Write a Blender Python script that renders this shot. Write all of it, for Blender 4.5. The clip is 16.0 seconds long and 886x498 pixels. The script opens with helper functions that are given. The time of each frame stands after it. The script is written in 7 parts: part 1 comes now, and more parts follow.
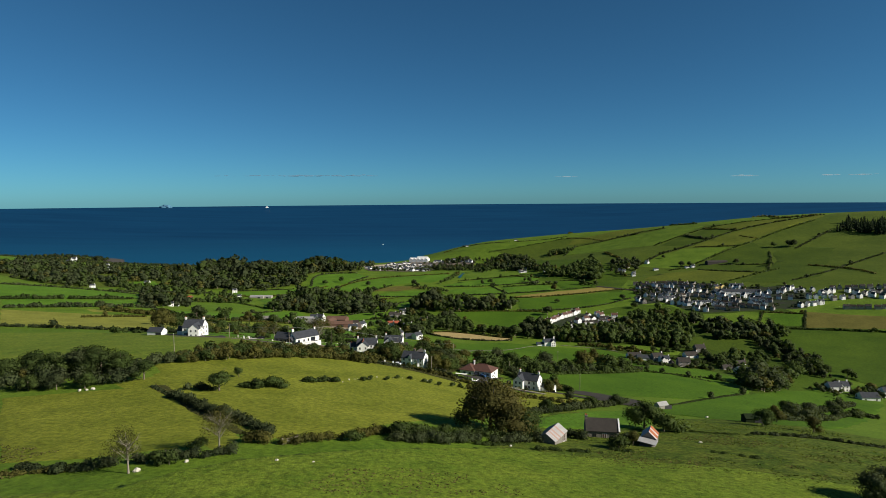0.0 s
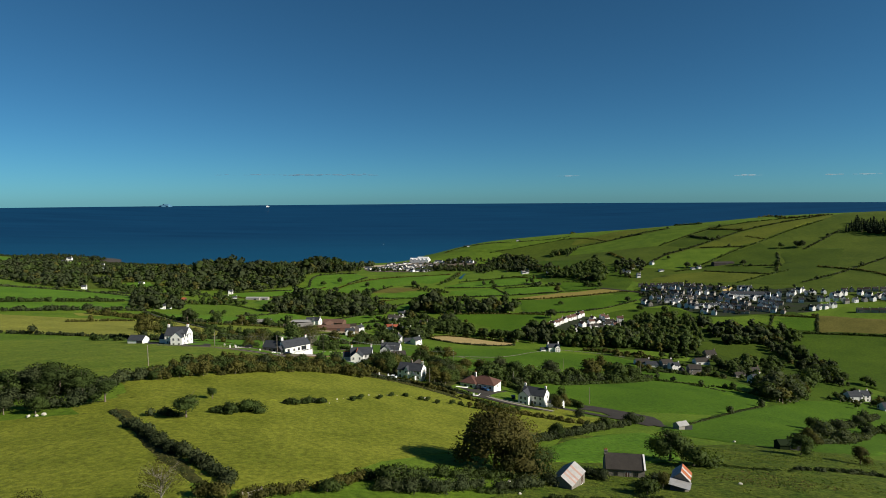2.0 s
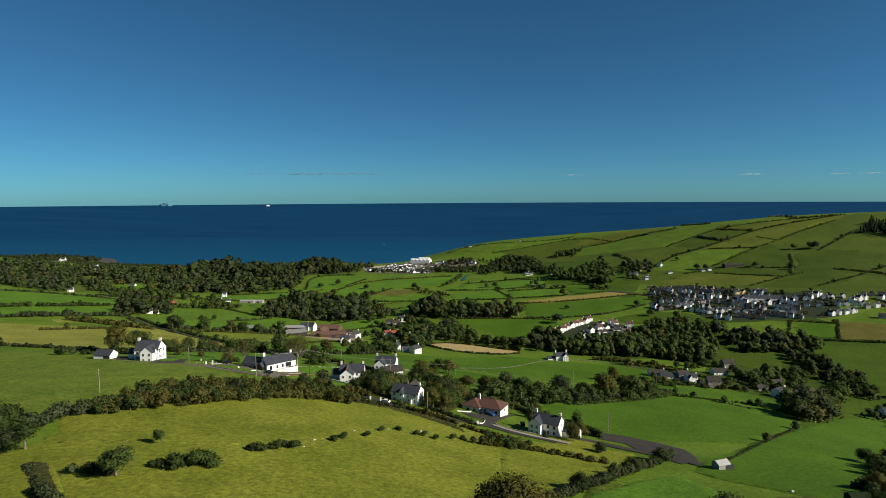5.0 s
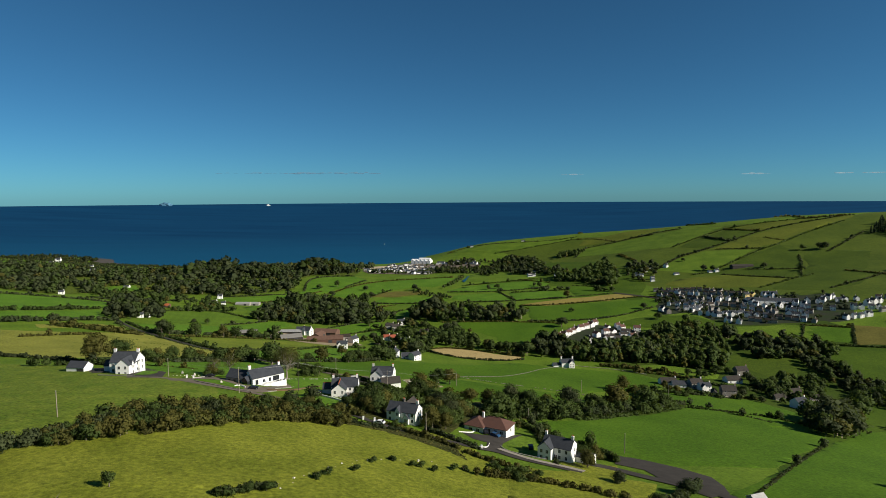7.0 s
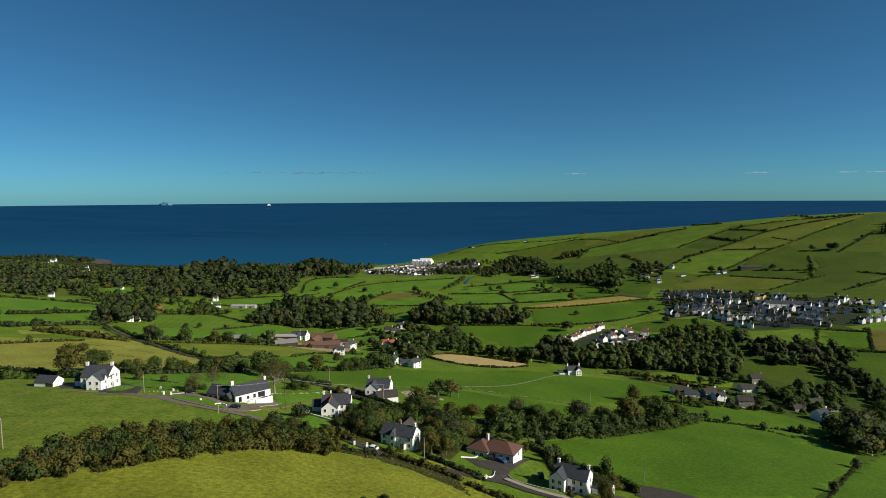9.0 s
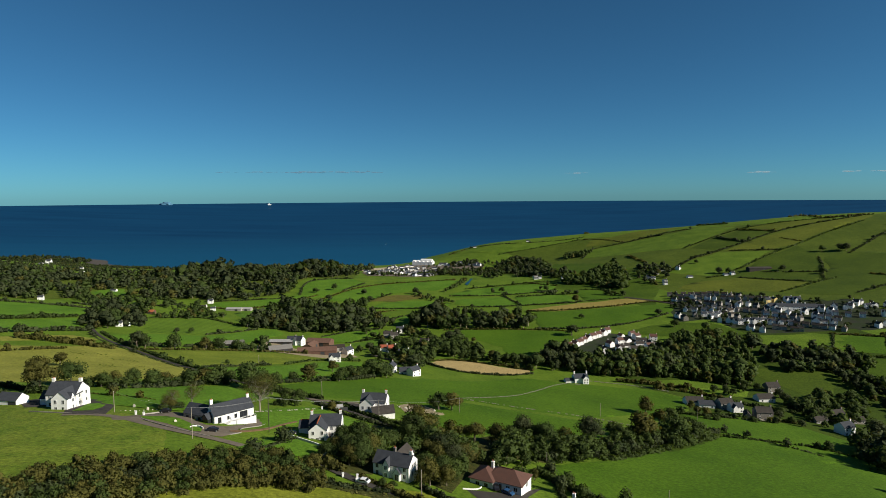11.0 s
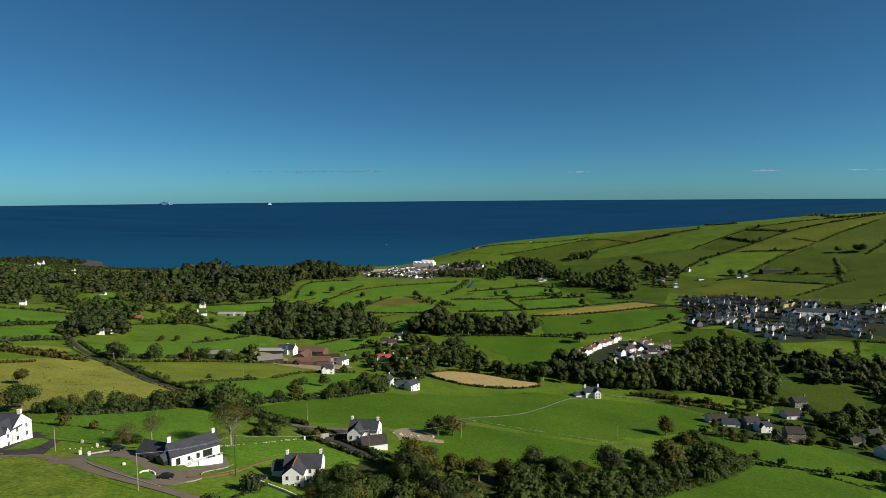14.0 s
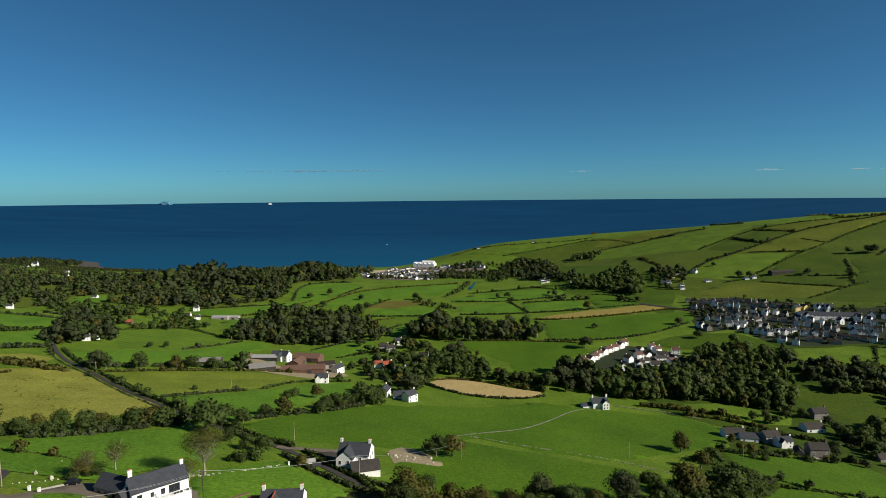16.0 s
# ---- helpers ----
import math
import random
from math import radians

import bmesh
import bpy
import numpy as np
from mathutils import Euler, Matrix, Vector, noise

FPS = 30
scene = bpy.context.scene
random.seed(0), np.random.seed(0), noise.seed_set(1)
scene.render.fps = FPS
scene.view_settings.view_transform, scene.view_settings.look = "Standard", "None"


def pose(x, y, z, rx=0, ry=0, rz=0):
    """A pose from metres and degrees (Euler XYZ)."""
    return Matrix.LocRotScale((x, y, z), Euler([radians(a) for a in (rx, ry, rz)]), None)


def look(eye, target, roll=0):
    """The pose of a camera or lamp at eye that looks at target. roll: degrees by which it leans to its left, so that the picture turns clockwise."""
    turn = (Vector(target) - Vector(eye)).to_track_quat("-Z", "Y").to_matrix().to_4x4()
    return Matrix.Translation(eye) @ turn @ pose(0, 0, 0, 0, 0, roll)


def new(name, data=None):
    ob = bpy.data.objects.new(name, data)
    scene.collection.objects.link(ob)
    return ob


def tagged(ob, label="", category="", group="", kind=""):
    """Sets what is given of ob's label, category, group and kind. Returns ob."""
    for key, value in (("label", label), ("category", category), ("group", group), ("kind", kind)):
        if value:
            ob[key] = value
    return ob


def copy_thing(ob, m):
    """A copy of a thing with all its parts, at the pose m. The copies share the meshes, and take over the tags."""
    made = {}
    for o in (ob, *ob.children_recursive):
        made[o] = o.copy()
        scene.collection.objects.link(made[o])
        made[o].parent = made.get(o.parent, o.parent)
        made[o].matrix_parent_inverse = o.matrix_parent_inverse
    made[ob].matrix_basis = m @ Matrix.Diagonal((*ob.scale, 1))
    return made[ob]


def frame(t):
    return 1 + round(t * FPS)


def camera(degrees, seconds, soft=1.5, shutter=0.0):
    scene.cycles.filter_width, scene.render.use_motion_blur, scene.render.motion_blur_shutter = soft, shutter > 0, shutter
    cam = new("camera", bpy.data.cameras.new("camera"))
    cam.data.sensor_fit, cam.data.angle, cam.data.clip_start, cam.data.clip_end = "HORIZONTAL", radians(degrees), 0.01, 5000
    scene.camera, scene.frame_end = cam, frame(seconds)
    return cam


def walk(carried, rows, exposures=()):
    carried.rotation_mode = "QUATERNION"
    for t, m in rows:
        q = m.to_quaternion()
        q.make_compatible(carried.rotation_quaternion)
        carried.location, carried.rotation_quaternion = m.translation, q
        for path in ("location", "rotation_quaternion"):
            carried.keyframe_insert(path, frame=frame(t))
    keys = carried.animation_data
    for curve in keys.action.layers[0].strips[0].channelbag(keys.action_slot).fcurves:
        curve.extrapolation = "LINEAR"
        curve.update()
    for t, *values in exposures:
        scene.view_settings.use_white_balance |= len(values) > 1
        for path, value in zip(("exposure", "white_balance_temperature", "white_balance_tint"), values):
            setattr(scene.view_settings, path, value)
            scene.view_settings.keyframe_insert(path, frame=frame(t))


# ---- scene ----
cam = camera(74.02, 16.0, soft=0.85)
CAMERA_ROWS = [
    (0, 0.00, 0.00, 166.00, 85.221, 0.577, -0.429),
    (1, 0.38, 10.66, 166.16, 85.189, 0.634, -0.402),
    (2, 0.67, 21.39, 166.30, 85.159, 0.692, -0.381),
    (3, 0.87, 32.17, 166.43, 85.130, 0.751, -0.366),
    (4, 1.01, 43.01, 166.54, 85.103, 0.811, -0.355),
    (5, 1.09, 53.90, 166.64, 85.077, 0.871, -0.349),
    (6, 1.13, 64.83, 166.74, 85.051, 0.932, -0.348),
    (7, 1.15, 75.80, 166.83, 85.027, 0.994, -0.352),
    (8, 1.15, 86.79, 166.93, 85.003, 1.056, -0.359),
    (9, 1.15, 97.81, 167.04, 84.980, 1.119, -0.371),
    (10, 1.17, 108.84, 167.15, 84.956, 1.182, -0.386),
    (11, 1.21, 119.88, 167.28, 84.933, 1.246, -0.405),
    (12, 1.29, 130.92, 167.43, 84.910, 1.309, -0.427),
    (13, 1.43, 141.96, 167.59, 84.886, 1.373, -0.453),
    (14, 1.63, 152.99, 167.79, 84.862, 1.437, -0.481),
    (15, 1.91, 164.01, 168.01, 84.838, 1.501, -0.512),
    (16, 2.29, 175.00, 168.27, 84.812, 1.565, -0.545),
]
walk(cam, [(t, pose(x, y, z, rx, 0, rz) @ pose(0, 0, 0, 0, 0, roll)) for t, x, y, z, rx, rz, roll in CAMERA_ROWS],
     exposures=[(0.0, 0.43), (16.0, 0.45)])

# ---- world and sun ----
SUN_ELEVATION, SUN_AZIMUTH = 30.0, 110.0   # degrees; azimuth clockwise from the way the camera flies (+y)
world = bpy.data.worlds.new("sky")
scene.world = world
world.use_nodes = True
wn, wl = world.node_tree.nodes, world.node_tree.links
sky = wn.new("ShaderNodeTexSky")
sky.sky_type = "NISHITA"
sky.sun_disc = False
sky.sun_elevation, sky.sun_rotation = radians(SUN_ELEVATION), radians(SUN_AZIMUTH)
sky.altitude = 1500
sky.air_density, sky.dust_density, sky.ozone_density = 0.7, 1.1, 6.0
tint = wn.new("ShaderNodeMix")
tint.data_type, tint.blend_type = "RGBA", "MULTIPLY"
tint.inputs[0].default_value = 1.0
tint.inputs[7].default_value = (0.52, 1.0, 0.98, 1)
wl.new(sky.outputs[0], tint.inputs[6])
wl.new(tint.outputs[2], wn["Background"].inputs[0])
wn["Background"].inputs[1].default_value = 0.053
sun = new("sun", bpy.data.lights.new("sun", "SUN"))
sun.data.energy, sun.data.angle, sun.data.color = 5.0, radians(0.55), (1.0, 0.93, 0.80)
az, el = radians(SUN_AZIMUTH), radians(SUN_ELEVATION)
sun.matrix_world = look((0, 0, 900), (-math.sin(az) * math.cos(el), -math.cos(az) * math.cos(el), 900 - math.sin(el)))


# ---- materials ----
def material(name, base, rough=0.85, second=None, scale=1.0, fine=None, bump=0.0, bump_scale=8.0, spec=0.3, metal=0.0,
             island=0.0, objects=0.0, coat=0.0):
    """A surface of two tones mixed by coarse and fine noise at real size (scale: metres of the coarse patches)."""
    m = bpy.data.materials.new(name)
    m.use_nodes = True
    n, l = m.node_tree.nodes, m.node_tree.links
    b = n["Principled BSDF"]
    b.inputs["Roughness"].default_value, b.inputs["Metallic"].default_value = rough, metal
    b.inputs["Specular IOR Level"].default_value = spec
    second = second or tuple(v * 0.72 for v in base)
    geo = n.new("ShaderNodeNewGeometry")
    c1, c2 = n.new("ShaderNodeTexNoise"), n.new("ShaderNodeTexNoise")
    c1.inputs["Scale"].default_value, c1.inputs["Detail"].default_value = 1.0 / scale, 6
    c2.inputs["Scale"].default_value, c2.inputs["Detail"].default_value, c2.inputs["Roughness"].default_value = 1.0 / (fine or scale * 0.11), 6, 0.68
    for c in (c1, c2):
        l.new(geo.outputs["Position"], c.inputs["Vector"])
    add = n.new("ShaderNodeMath")
    add.operation = "ADD"
    l.new(c1.outputs[0], add.inputs[0])
    l.new(c2.outputs[0], add.inputs[1])
    ramp = n.new("ShaderNodeMapRange")
    ramp.inputs[1].default_value, ramp.inputs[2].default_value = 0.72, 1.28
    l.new(add.outputs[0], ramp.inputs[0])
    mix = n.new("ShaderNodeMix")
    mix.data_type = "RGBA"
    mix.inputs[6].default_value, mix.inputs[7].default_value = (*base, 1), (*second, 1)
    l.new(ramp.outputs[0], mix.inputs[0])
    out = mix.outputs[2]
    for amount, source in ((island, geo.outputs["Random Per Island"]), (objects, None)):
        if amount:
            if source is None:
                source = n.new("ShaderNodeObjectInfo").outputs["Random"]
            hsv, span = n.new("ShaderNodeHueSaturation"), n.new("ShaderNodeMapRange")
            span.inputs[3].default_value, span.inputs[4].default_value = 1 - amount, 1 + amount
            l.new(source, span.inputs[0])
            l.new(span.outputs[0], hsv.inputs["Value"])
            l.new(out, hsv.inputs["Color"])
            out = hsv.outputs[0]
    l.new(out, b.inputs["Base Color"])
    if bump:
        c3, bp = n.new("ShaderNodeTexNoise"), n.new("ShaderNodeBump")
        c3.inputs["Scale"].default_value, c3.inputs["Detail"].default_value = bump_scale, 5
        l.new(geo.outputs["Position"], c3.inputs["Vector"])
        bp.inputs["Strength"].default_value, bp.inputs["Distance"].default_value = bump, 1.0 / bump_scale
        l.new(c3.outputs[0], bp.inputs["Height"])
        l.new(bp.outputs[0], b.inputs["Normal"])
    return m


def grass(name, base, second, scale=14.0, fine=1.9, bump=0.3, tufty=0.66):
    dark = tuple(v * 0.78 for v in base)
    m = material(name, dark, 0.9, tuple(v * 1.12 for v in second), scale, fine, bump, 2.2, spec=0.1)
    n, l = m.node_tree.nodes, m.node_tree.links
    b = n["Principled BSDF"]
    old = b.inputs["Base Color"].links[0].from_socket
    geo, tuft, sel, hsv = n.new("ShaderNodeNewGeometry"), n.new("ShaderNodeTexNoise"), n.new("ShaderNodeMapRange"), n.new("ShaderNodeHueSaturation")
    tuft.inputs["Scale"].default_value, tuft.inputs["Detail"].default_value, tuft.inputs["Roughness"].default_value = 0.8, 5, 0.72
    sel.inputs[1].default_value, sel.inputs[2].default_value, sel.inputs[3].default_value, sel.inputs[4].default_value = 0.36, 0.62, tufty, 1.14
    l.new(geo.outputs["Position"], tuft.inputs["Vector"])
    l.new(tuft.outputs[0], sel.inputs[0])
    l.new(sel.outputs[0], hsv.inputs["Value"])
    l.new(old, hsv.inputs["Color"])
    l.new(hsv.outputs[0], b.inputs["Base Color"])
    return m


M = {
    "pasture": grass("pasture", (0.080, 0.148, 0.010), (0.108, 0.166, 0.014), 24),
    "overgrown": grass("overgrown_weeds", (0.036, 0.052, 0.009), (0.072, 0.068, 0.018), 3, 0.7, 0.8, 0.4),
    "rough": grass("rough_grass", (0.060, 0.112, 0.009), (0.108, 0.130, 0.016), 5, 0.9, 0.7, 0.45),
    "bright": grass("bright_grass", (0.072, 0.166, 0.010), (0.097, 0.184, 0.014), 30, 1.9, 0.3, 0.6),
    "lush": grass("lush_grass", (0.064, 0.140, 0.011), (0.084, 0.154, 0.014), 30),
    # valley and dusk: dimmer light on the right is put into their colours
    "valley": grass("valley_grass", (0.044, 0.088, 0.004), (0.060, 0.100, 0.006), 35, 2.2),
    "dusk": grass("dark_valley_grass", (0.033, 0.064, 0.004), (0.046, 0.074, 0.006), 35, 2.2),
    "dim_stubble": grass("grazed_stubble", (0.100, 0.098, 0.018), (0.125, 0.112, 0.024), 24),
    "paddock": grass("yellowing_pasture", (0.112, 0.160, 0.014), (0.148, 0.178, 0.020), 22),
    "rolling": grass("rolling_grass", (0.053, 0.120, 0.0048), (0.069, 0.132, 0.0068), 45, 2.2),
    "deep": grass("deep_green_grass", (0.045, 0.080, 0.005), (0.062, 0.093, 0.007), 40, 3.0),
    "town": material("town_yards", (0.036, 0.036, 0.030), 0.95, (0.024, 0.042, 0.012), 9, spec=0.05),
    "sheep": grass("sheep_pasture", (0.106, 0.178, 0.013), (0.150, 0.195, 0.019), 9, 1.2, 0.5, 0.5),
    "rushy": grass("rushy_pasture", (0.100, 0.172, 0.013), (0.156, 0.190, 0.022), 8, 1.1, 0.4, 0.52),
    "olive": grass("olive_grass", (0.146, 0.176, 0.014), (0.190, 0.204, 0.022), 16, 1.6, 0.4, 0.58),
    "straw": grass("straw_grass", (0.185, 0.200, 0.030), (0.230, 0.228, 0.040), 24),
    "hill": grass("hill_grass", (0.062, 0.100, 0.008), (0.080, 0.110, 0.011), 60, 6),
    "rise": grass("hillside_grass", (0.088, 0.116, 0.010), (0.108, 0.126, 0.013), 50, 5),
    "wheat": grass("stubble", (0.30, 0.235, 0.06), (0.24, 0.195, 0.05), 18),
    "brown": grass("cut_field", (0.43, 0.325, 0.14), (0.36, 0.27, 0.115), 10),
    "tussock": material("tussock_grass", (0.062, 0.100, 0.010), 0.9, (0.100, 0.118, 0.016), 5, spec=0.1, island=0.25),
    "rush": material("rushes", (0.050, 0.056, 0.012), 0.9, (0.105, 0.092, 0.030), 3, spec=0.1, island=0.25),
    "asphalt": material("asphalt", (0.040, 0.036, 0.033), 0.95, (0.058, 0.052, 0.046), 3, bump=0.2, spec=0.08),
    "gravel": material("gravel", (0.115, 0.095, 0.073), 0.95, (0.16, 0.135, 0.105), 2.5, bump=0.3, spec=0.08),
    "gravel_pale": material("pale_concrete", (0.22, 0.195, 0.16), 0.95, (0.29, 0.26, 0.215), 2.5, bump=0.2, spec=0.08),
    "leaf": material("foliage", (0.028, 0.047, 0.011), 0.8, (0.064, 0.090, 0.021), 14, spec=0.15, island=0.12, objects=0.22),
    # dark foliage: raised blue holds some haze of the far woods
    "leaf_dark": material("dark_foliage", (0.028, 0.042, 0.016), 0.8, (0.062, 0.074, 0.030), 16, spec=0.15, island=0.12, objects=0.22),
    "leaf_olive": material("olive_foliage", (0.050, 0.057, 0.013), 0.8, (0.105, 0.095, 0.022), 8, spec=0.15, island=0.12, objects=0.22),
    "leaf_big": material("old_tree_foliage", (0.056, 0.058, 0.014), 0.8, (0.100, 0.086, 0.022), 3, spec=0.15, island=0.12),
    "conifer": material("conifer_foliage", (0.012, 0.022, 0.008), 0.85, (0.020, 0.032, 0.010), 9, spec=0.1, island=0.4),
    "bark": material("bark", (0.13, 0.105, 0.075), 0.95, (0.2, 0.17, 0.13), 0.6, bump=0.4, spec=0.1),
    "pale_bark": material("pale_bark", (0.20, 0.175, 0.14), 0.95, (0.27, 0.24, 0.19), 0.6, bump=0.4, spec=0.1),
    "render": material("white_render", (0.80, 0.79, 0.76), 0.8, (0.72, 0.71, 0.68), 2.0, bump=0.05),
    "yellow": material("yellow_render", (0.72, 0.56, 0.22), 0.8, (0.66, 0.5, 0.2), 2.0),
    "grey_render": material("grey_render", (0.34, 0.32, 0.285), 0.88, (0.26, 0.24, 0.215), 2.0, spec=0.1),
    "stone": material("stone_wall", (0.26, 0.235, 0.2), 0.9, (0.17, 0.155, 0.135), 0.6, bump=0.5, bump_scale=4, island=0.3),
    "slate": material("slate", (0.036, 0.040, 0.048), 0.8, (0.056, 0.060, 0.069), 1.5, 0.25, 0.25, 4, spec=0.08),
    "slate_old": material("old_slate", (0.038, 0.034, 0.031), 0.9, (0.060, 0.053, 0.047), 1.5, 0.25, 0.25, 4, spec=0.08),
    "roof_brown": material("brown_concrete_tile", (0.034, 0.027, 0.022), 0.9, (0.050, 0.040, 0.033), 1.5, 0.25, 0.25, 4, spec=0.08),
    "tile_red": material("red_tile", (0.108, 0.050, 0.036), 0.8, (0.082, 0.042, 0.032), 1.2, 0.25, 0.3, 4),
    "tile_orange": material("orange_red_tile", (0.30, 0.075, 0.036), 0.8, (0.22, 0.062, 0.034), 1.2, 0.25, 0.3, 4),
    "terracotta": material("terracotta", (0.42, 0.10, 0.03), 0.7, None, 0.6),
    "tin": material("weathered_tin", (0.42, 0.41, 0.40), 0.55, (0.30, 0.29, 0.28), 1.2, metal=0.25),
    "old_tin": material("dull_tin", (0.24, 0.225, 0.205), 0.6, (0.17, 0.16, 0.145), 1.5, metal=0.1),
    "rust": material("rusted_tin", (0.30, 0.085, 0.035), 0.75, (0.38, 0.12, 0.05), 1.0, metal=0.1),
    "faded_rust": material("faded_rusted_tin", (0.40, 0.27, 0.23), 0.65, (0.34, 0.21, 0.17), 1.0, metal=0.1),
    "farm_roof": material("farm_shed_roof", (0.105, 0.058, 0.043), 0.85, (0.15, 0.09, 0.066), 2, spec=0.1),
    "glass": material("window_glass", (0.02, 0.023, 0.028), 0.08, spec=0.6),
    "frame": material("window_frame", (0.75, 0.75, 0.74), 0.5),
    "dark_frame": material("dark_window_frame", (0.05, 0.05, 0.055), 0.5),
    "door": material("painted_door", (0.09, 0.05, 0.035), 0.5),
    "wood": material("grey_timber", (0.22, 0.185, 0.145), 0.9, (0.3, 0.26, 0.21), 0.5),
    "field_stone": material("lichened_field_stone", (0.46, 0.43, 0.37), 0.95, (0.30, 0.28, 0.23), 0.7, bump=0.5, bump_scale=4, island=0.25, spec=0.1),
    "wire": material("aluminium_wire", (0.38, 0.38, 0.37), 0.5),
    "dark_pole": material("tarred_pole", (0.045, 0.036, 0.028), 0.9, (0.07, 0.058, 0.045), 0.5),
    "bank": material("brown_earth_bank", (0.105, 0.064, 0.032), 0.95, (0.15, 0.10, 0.055), 1.2, bump=0.5),
    "pole": material("weathered_pole", (0.20, 0.165, 0.125), 0.9, (0.3, 0.26, 0.21), 0.5),
    "car_white": material("white_paint", (0.78, 0.78, 0.78), 0.3, spec=0.5),
    "car_blue": material("blue_paint", (0.03, 0.09, 0.2), 0.3, spec=0.5),
    "car_black": material("black_paint", (0.015, 0.015, 0.018), 0.25, spec=0.5),
    "rubber": material("rubber", (0.02, 0.02, 0.02), 0.9),
    "sand": material("sand", (0.42, 0.35, 0.23), 0.95, (0.33, 0.28, 0.19), 12),
    "rock": material("shore_rock", (0.075, 0.062, 0.05), 0.9, (0.05, 0.045, 0.04), 4, bump=0.6, bump_scale=1),
    "earth": material("bare_earth", (0.19, 0.15, 0.085), 0.95, (0.29, 0.24, 0.15), 2, bump=0.6),
    # blue of the distant haze is put into the island's own colour
    "island": material("haze_blue_island", (0.07, 0.17, 0.26), 1.0, (0.08, 0.19, 0.28), 30, spec=0.0),
    "cloud": material("cloud_vapour", (0.32, 0.40, 0.50), 1.0, spec=0.0),
    "white_cloud": material("bright_cloud_vapour", (0.9, 0.9, 0.9), 1.0, spec=0.0),
}
M["striped"] = grass("mown_striped_grass", (0.080, 0.150, 0.010), (0.100, 0.164, 0.013), 30)


def mowing_stripes(m, period, turn):
    """Light and dark passes of the mower over a field, period metres apart."""
    n, l = m.node_tree.nodes, m.node_tree.links
    b = n["Principled BSDF"]
    old = b.inputs["Base Color"].links[0].from_socket
    geo, mp, wave, span, hsv = n.new("ShaderNodeNewGeometry"), n.new("ShaderNodeMapping"), n.new("ShaderNodeTexWave"), n.new("ShaderNodeMapRange"), n.new("ShaderNodeHueSaturation")
    mp.inputs["Rotation"].default_value = (0, 0, radians(turn))
    wave.bands_direction = "Y"
    wave.inputs["Scale"].default_value, wave.inputs["Distortion"].default_value = 0.314 / period, 1.2
    span.inputs[3].default_value, span.inputs[4].default_value = 0.8, 1.12
    l.new(geo.outputs["Position"], mp.inputs["Vector"])
    l.new(mp.outputs[0], wave.inputs["Vector"])
    l.new(wave.outputs[1], span.inputs[0])
    l.new(span.outputs[0], hsv.inputs["Value"])
    l.new(old, hsv.inputs["Color"])
    l.new(hsv.outputs[0], b.inputs["Base Color"])


def translucent(m, share):
    """Lets part of the sunlight through the leaves."""
    n, l = m.node_tree.nodes, m.node_tree.links
    b, out = n["Principled BSDF"], n["Material Output"]
    warm, tr, mix = n.new("ShaderNodeMix"), n.new("ShaderNodeBsdfTranslucent"), n.new("ShaderNodeMixShader")
    warm.data_type, warm.blend_type = "RGBA", "MULTIPLY"
    warm.inputs[0].default_value, warm.inputs[7].default_value = 1.0, (1.5, 1.5, 0.8, 1)
    l.new(b.inputs["Base Color"].links[0].from_socket, warm.inputs[6])
    l.new(warm.outputs[2], tr.inputs["Color"])
    mix.inputs[0].default_value = share
    l.new(b.outputs[0], mix.inputs[1])
    l.new(tr.outputs[0], mix.inputs[2])
    l.new(mix.outputs[0], out.inputs["Surface"])


for k in ("leaf", "leaf_dark", "leaf_olive", "leaf_big"):
    translucent(M[k], 0.3)
mowing_stripes(M["striped"], 9.0, 12)
M["cloud"].node_tree.nodes["Principled BSDF"].inputs["Alpha"].default_value = 0.27
M["white_cloud"].node_tree.nodes["Principled BSDF"].inputs["Alpha"].default_value = 0.22
w = bpy.data.materials.new("sea_water")
w.use_nodes = True
wm_n, wm_l = w.node_tree.nodes, w.node_tree.links
wb = wm_n["Principled BSDF"]
wb.inputs["Roughness"].default_value, wb.inputs["Specular IOR Level"].default_value = 0.55, 0.06
g_, n_, m_ = wm_n.new("ShaderNodeNewGeometry"), wm_n.new("ShaderNodeTexNoise"), wm_n.new("ShaderNodeMix")
mp_ = wm_n.new("ShaderNodeMapping")
mp_.inputs["Scale"].default_value = (0.0015, 0.011, 0.0)
n_.inputs["Scale"].default_value, n_.inputs["Detail"].default_value = 1.0, 9
m_.data_type = "RGBA"
m_.inputs[6].default_value, m_.inputs[7].default_value = (0.001, 0.018, 0.056, 1), (0.006, 0.054, 0.124, 1)
wm_l.new(g_.outputs["Position"], mp_.inputs[0])
wm_l.new(mp_.outputs[0], n_.inputs["Vector"])
wm_l.new(n_.outputs[0], m_.inputs[0])
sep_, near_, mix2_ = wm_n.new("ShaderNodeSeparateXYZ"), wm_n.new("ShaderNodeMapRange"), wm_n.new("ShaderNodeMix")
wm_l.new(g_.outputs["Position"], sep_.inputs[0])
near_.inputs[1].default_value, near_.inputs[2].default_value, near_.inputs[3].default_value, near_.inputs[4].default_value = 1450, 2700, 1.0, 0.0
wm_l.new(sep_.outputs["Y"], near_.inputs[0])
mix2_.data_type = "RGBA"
mix2_.inputs[7].default_value = (0.006, 0.066, 0.135, 1)     # lighter blue mixed in towards the shore
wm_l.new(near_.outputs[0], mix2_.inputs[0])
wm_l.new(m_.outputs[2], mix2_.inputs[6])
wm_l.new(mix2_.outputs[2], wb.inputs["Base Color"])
M["sea"] = w


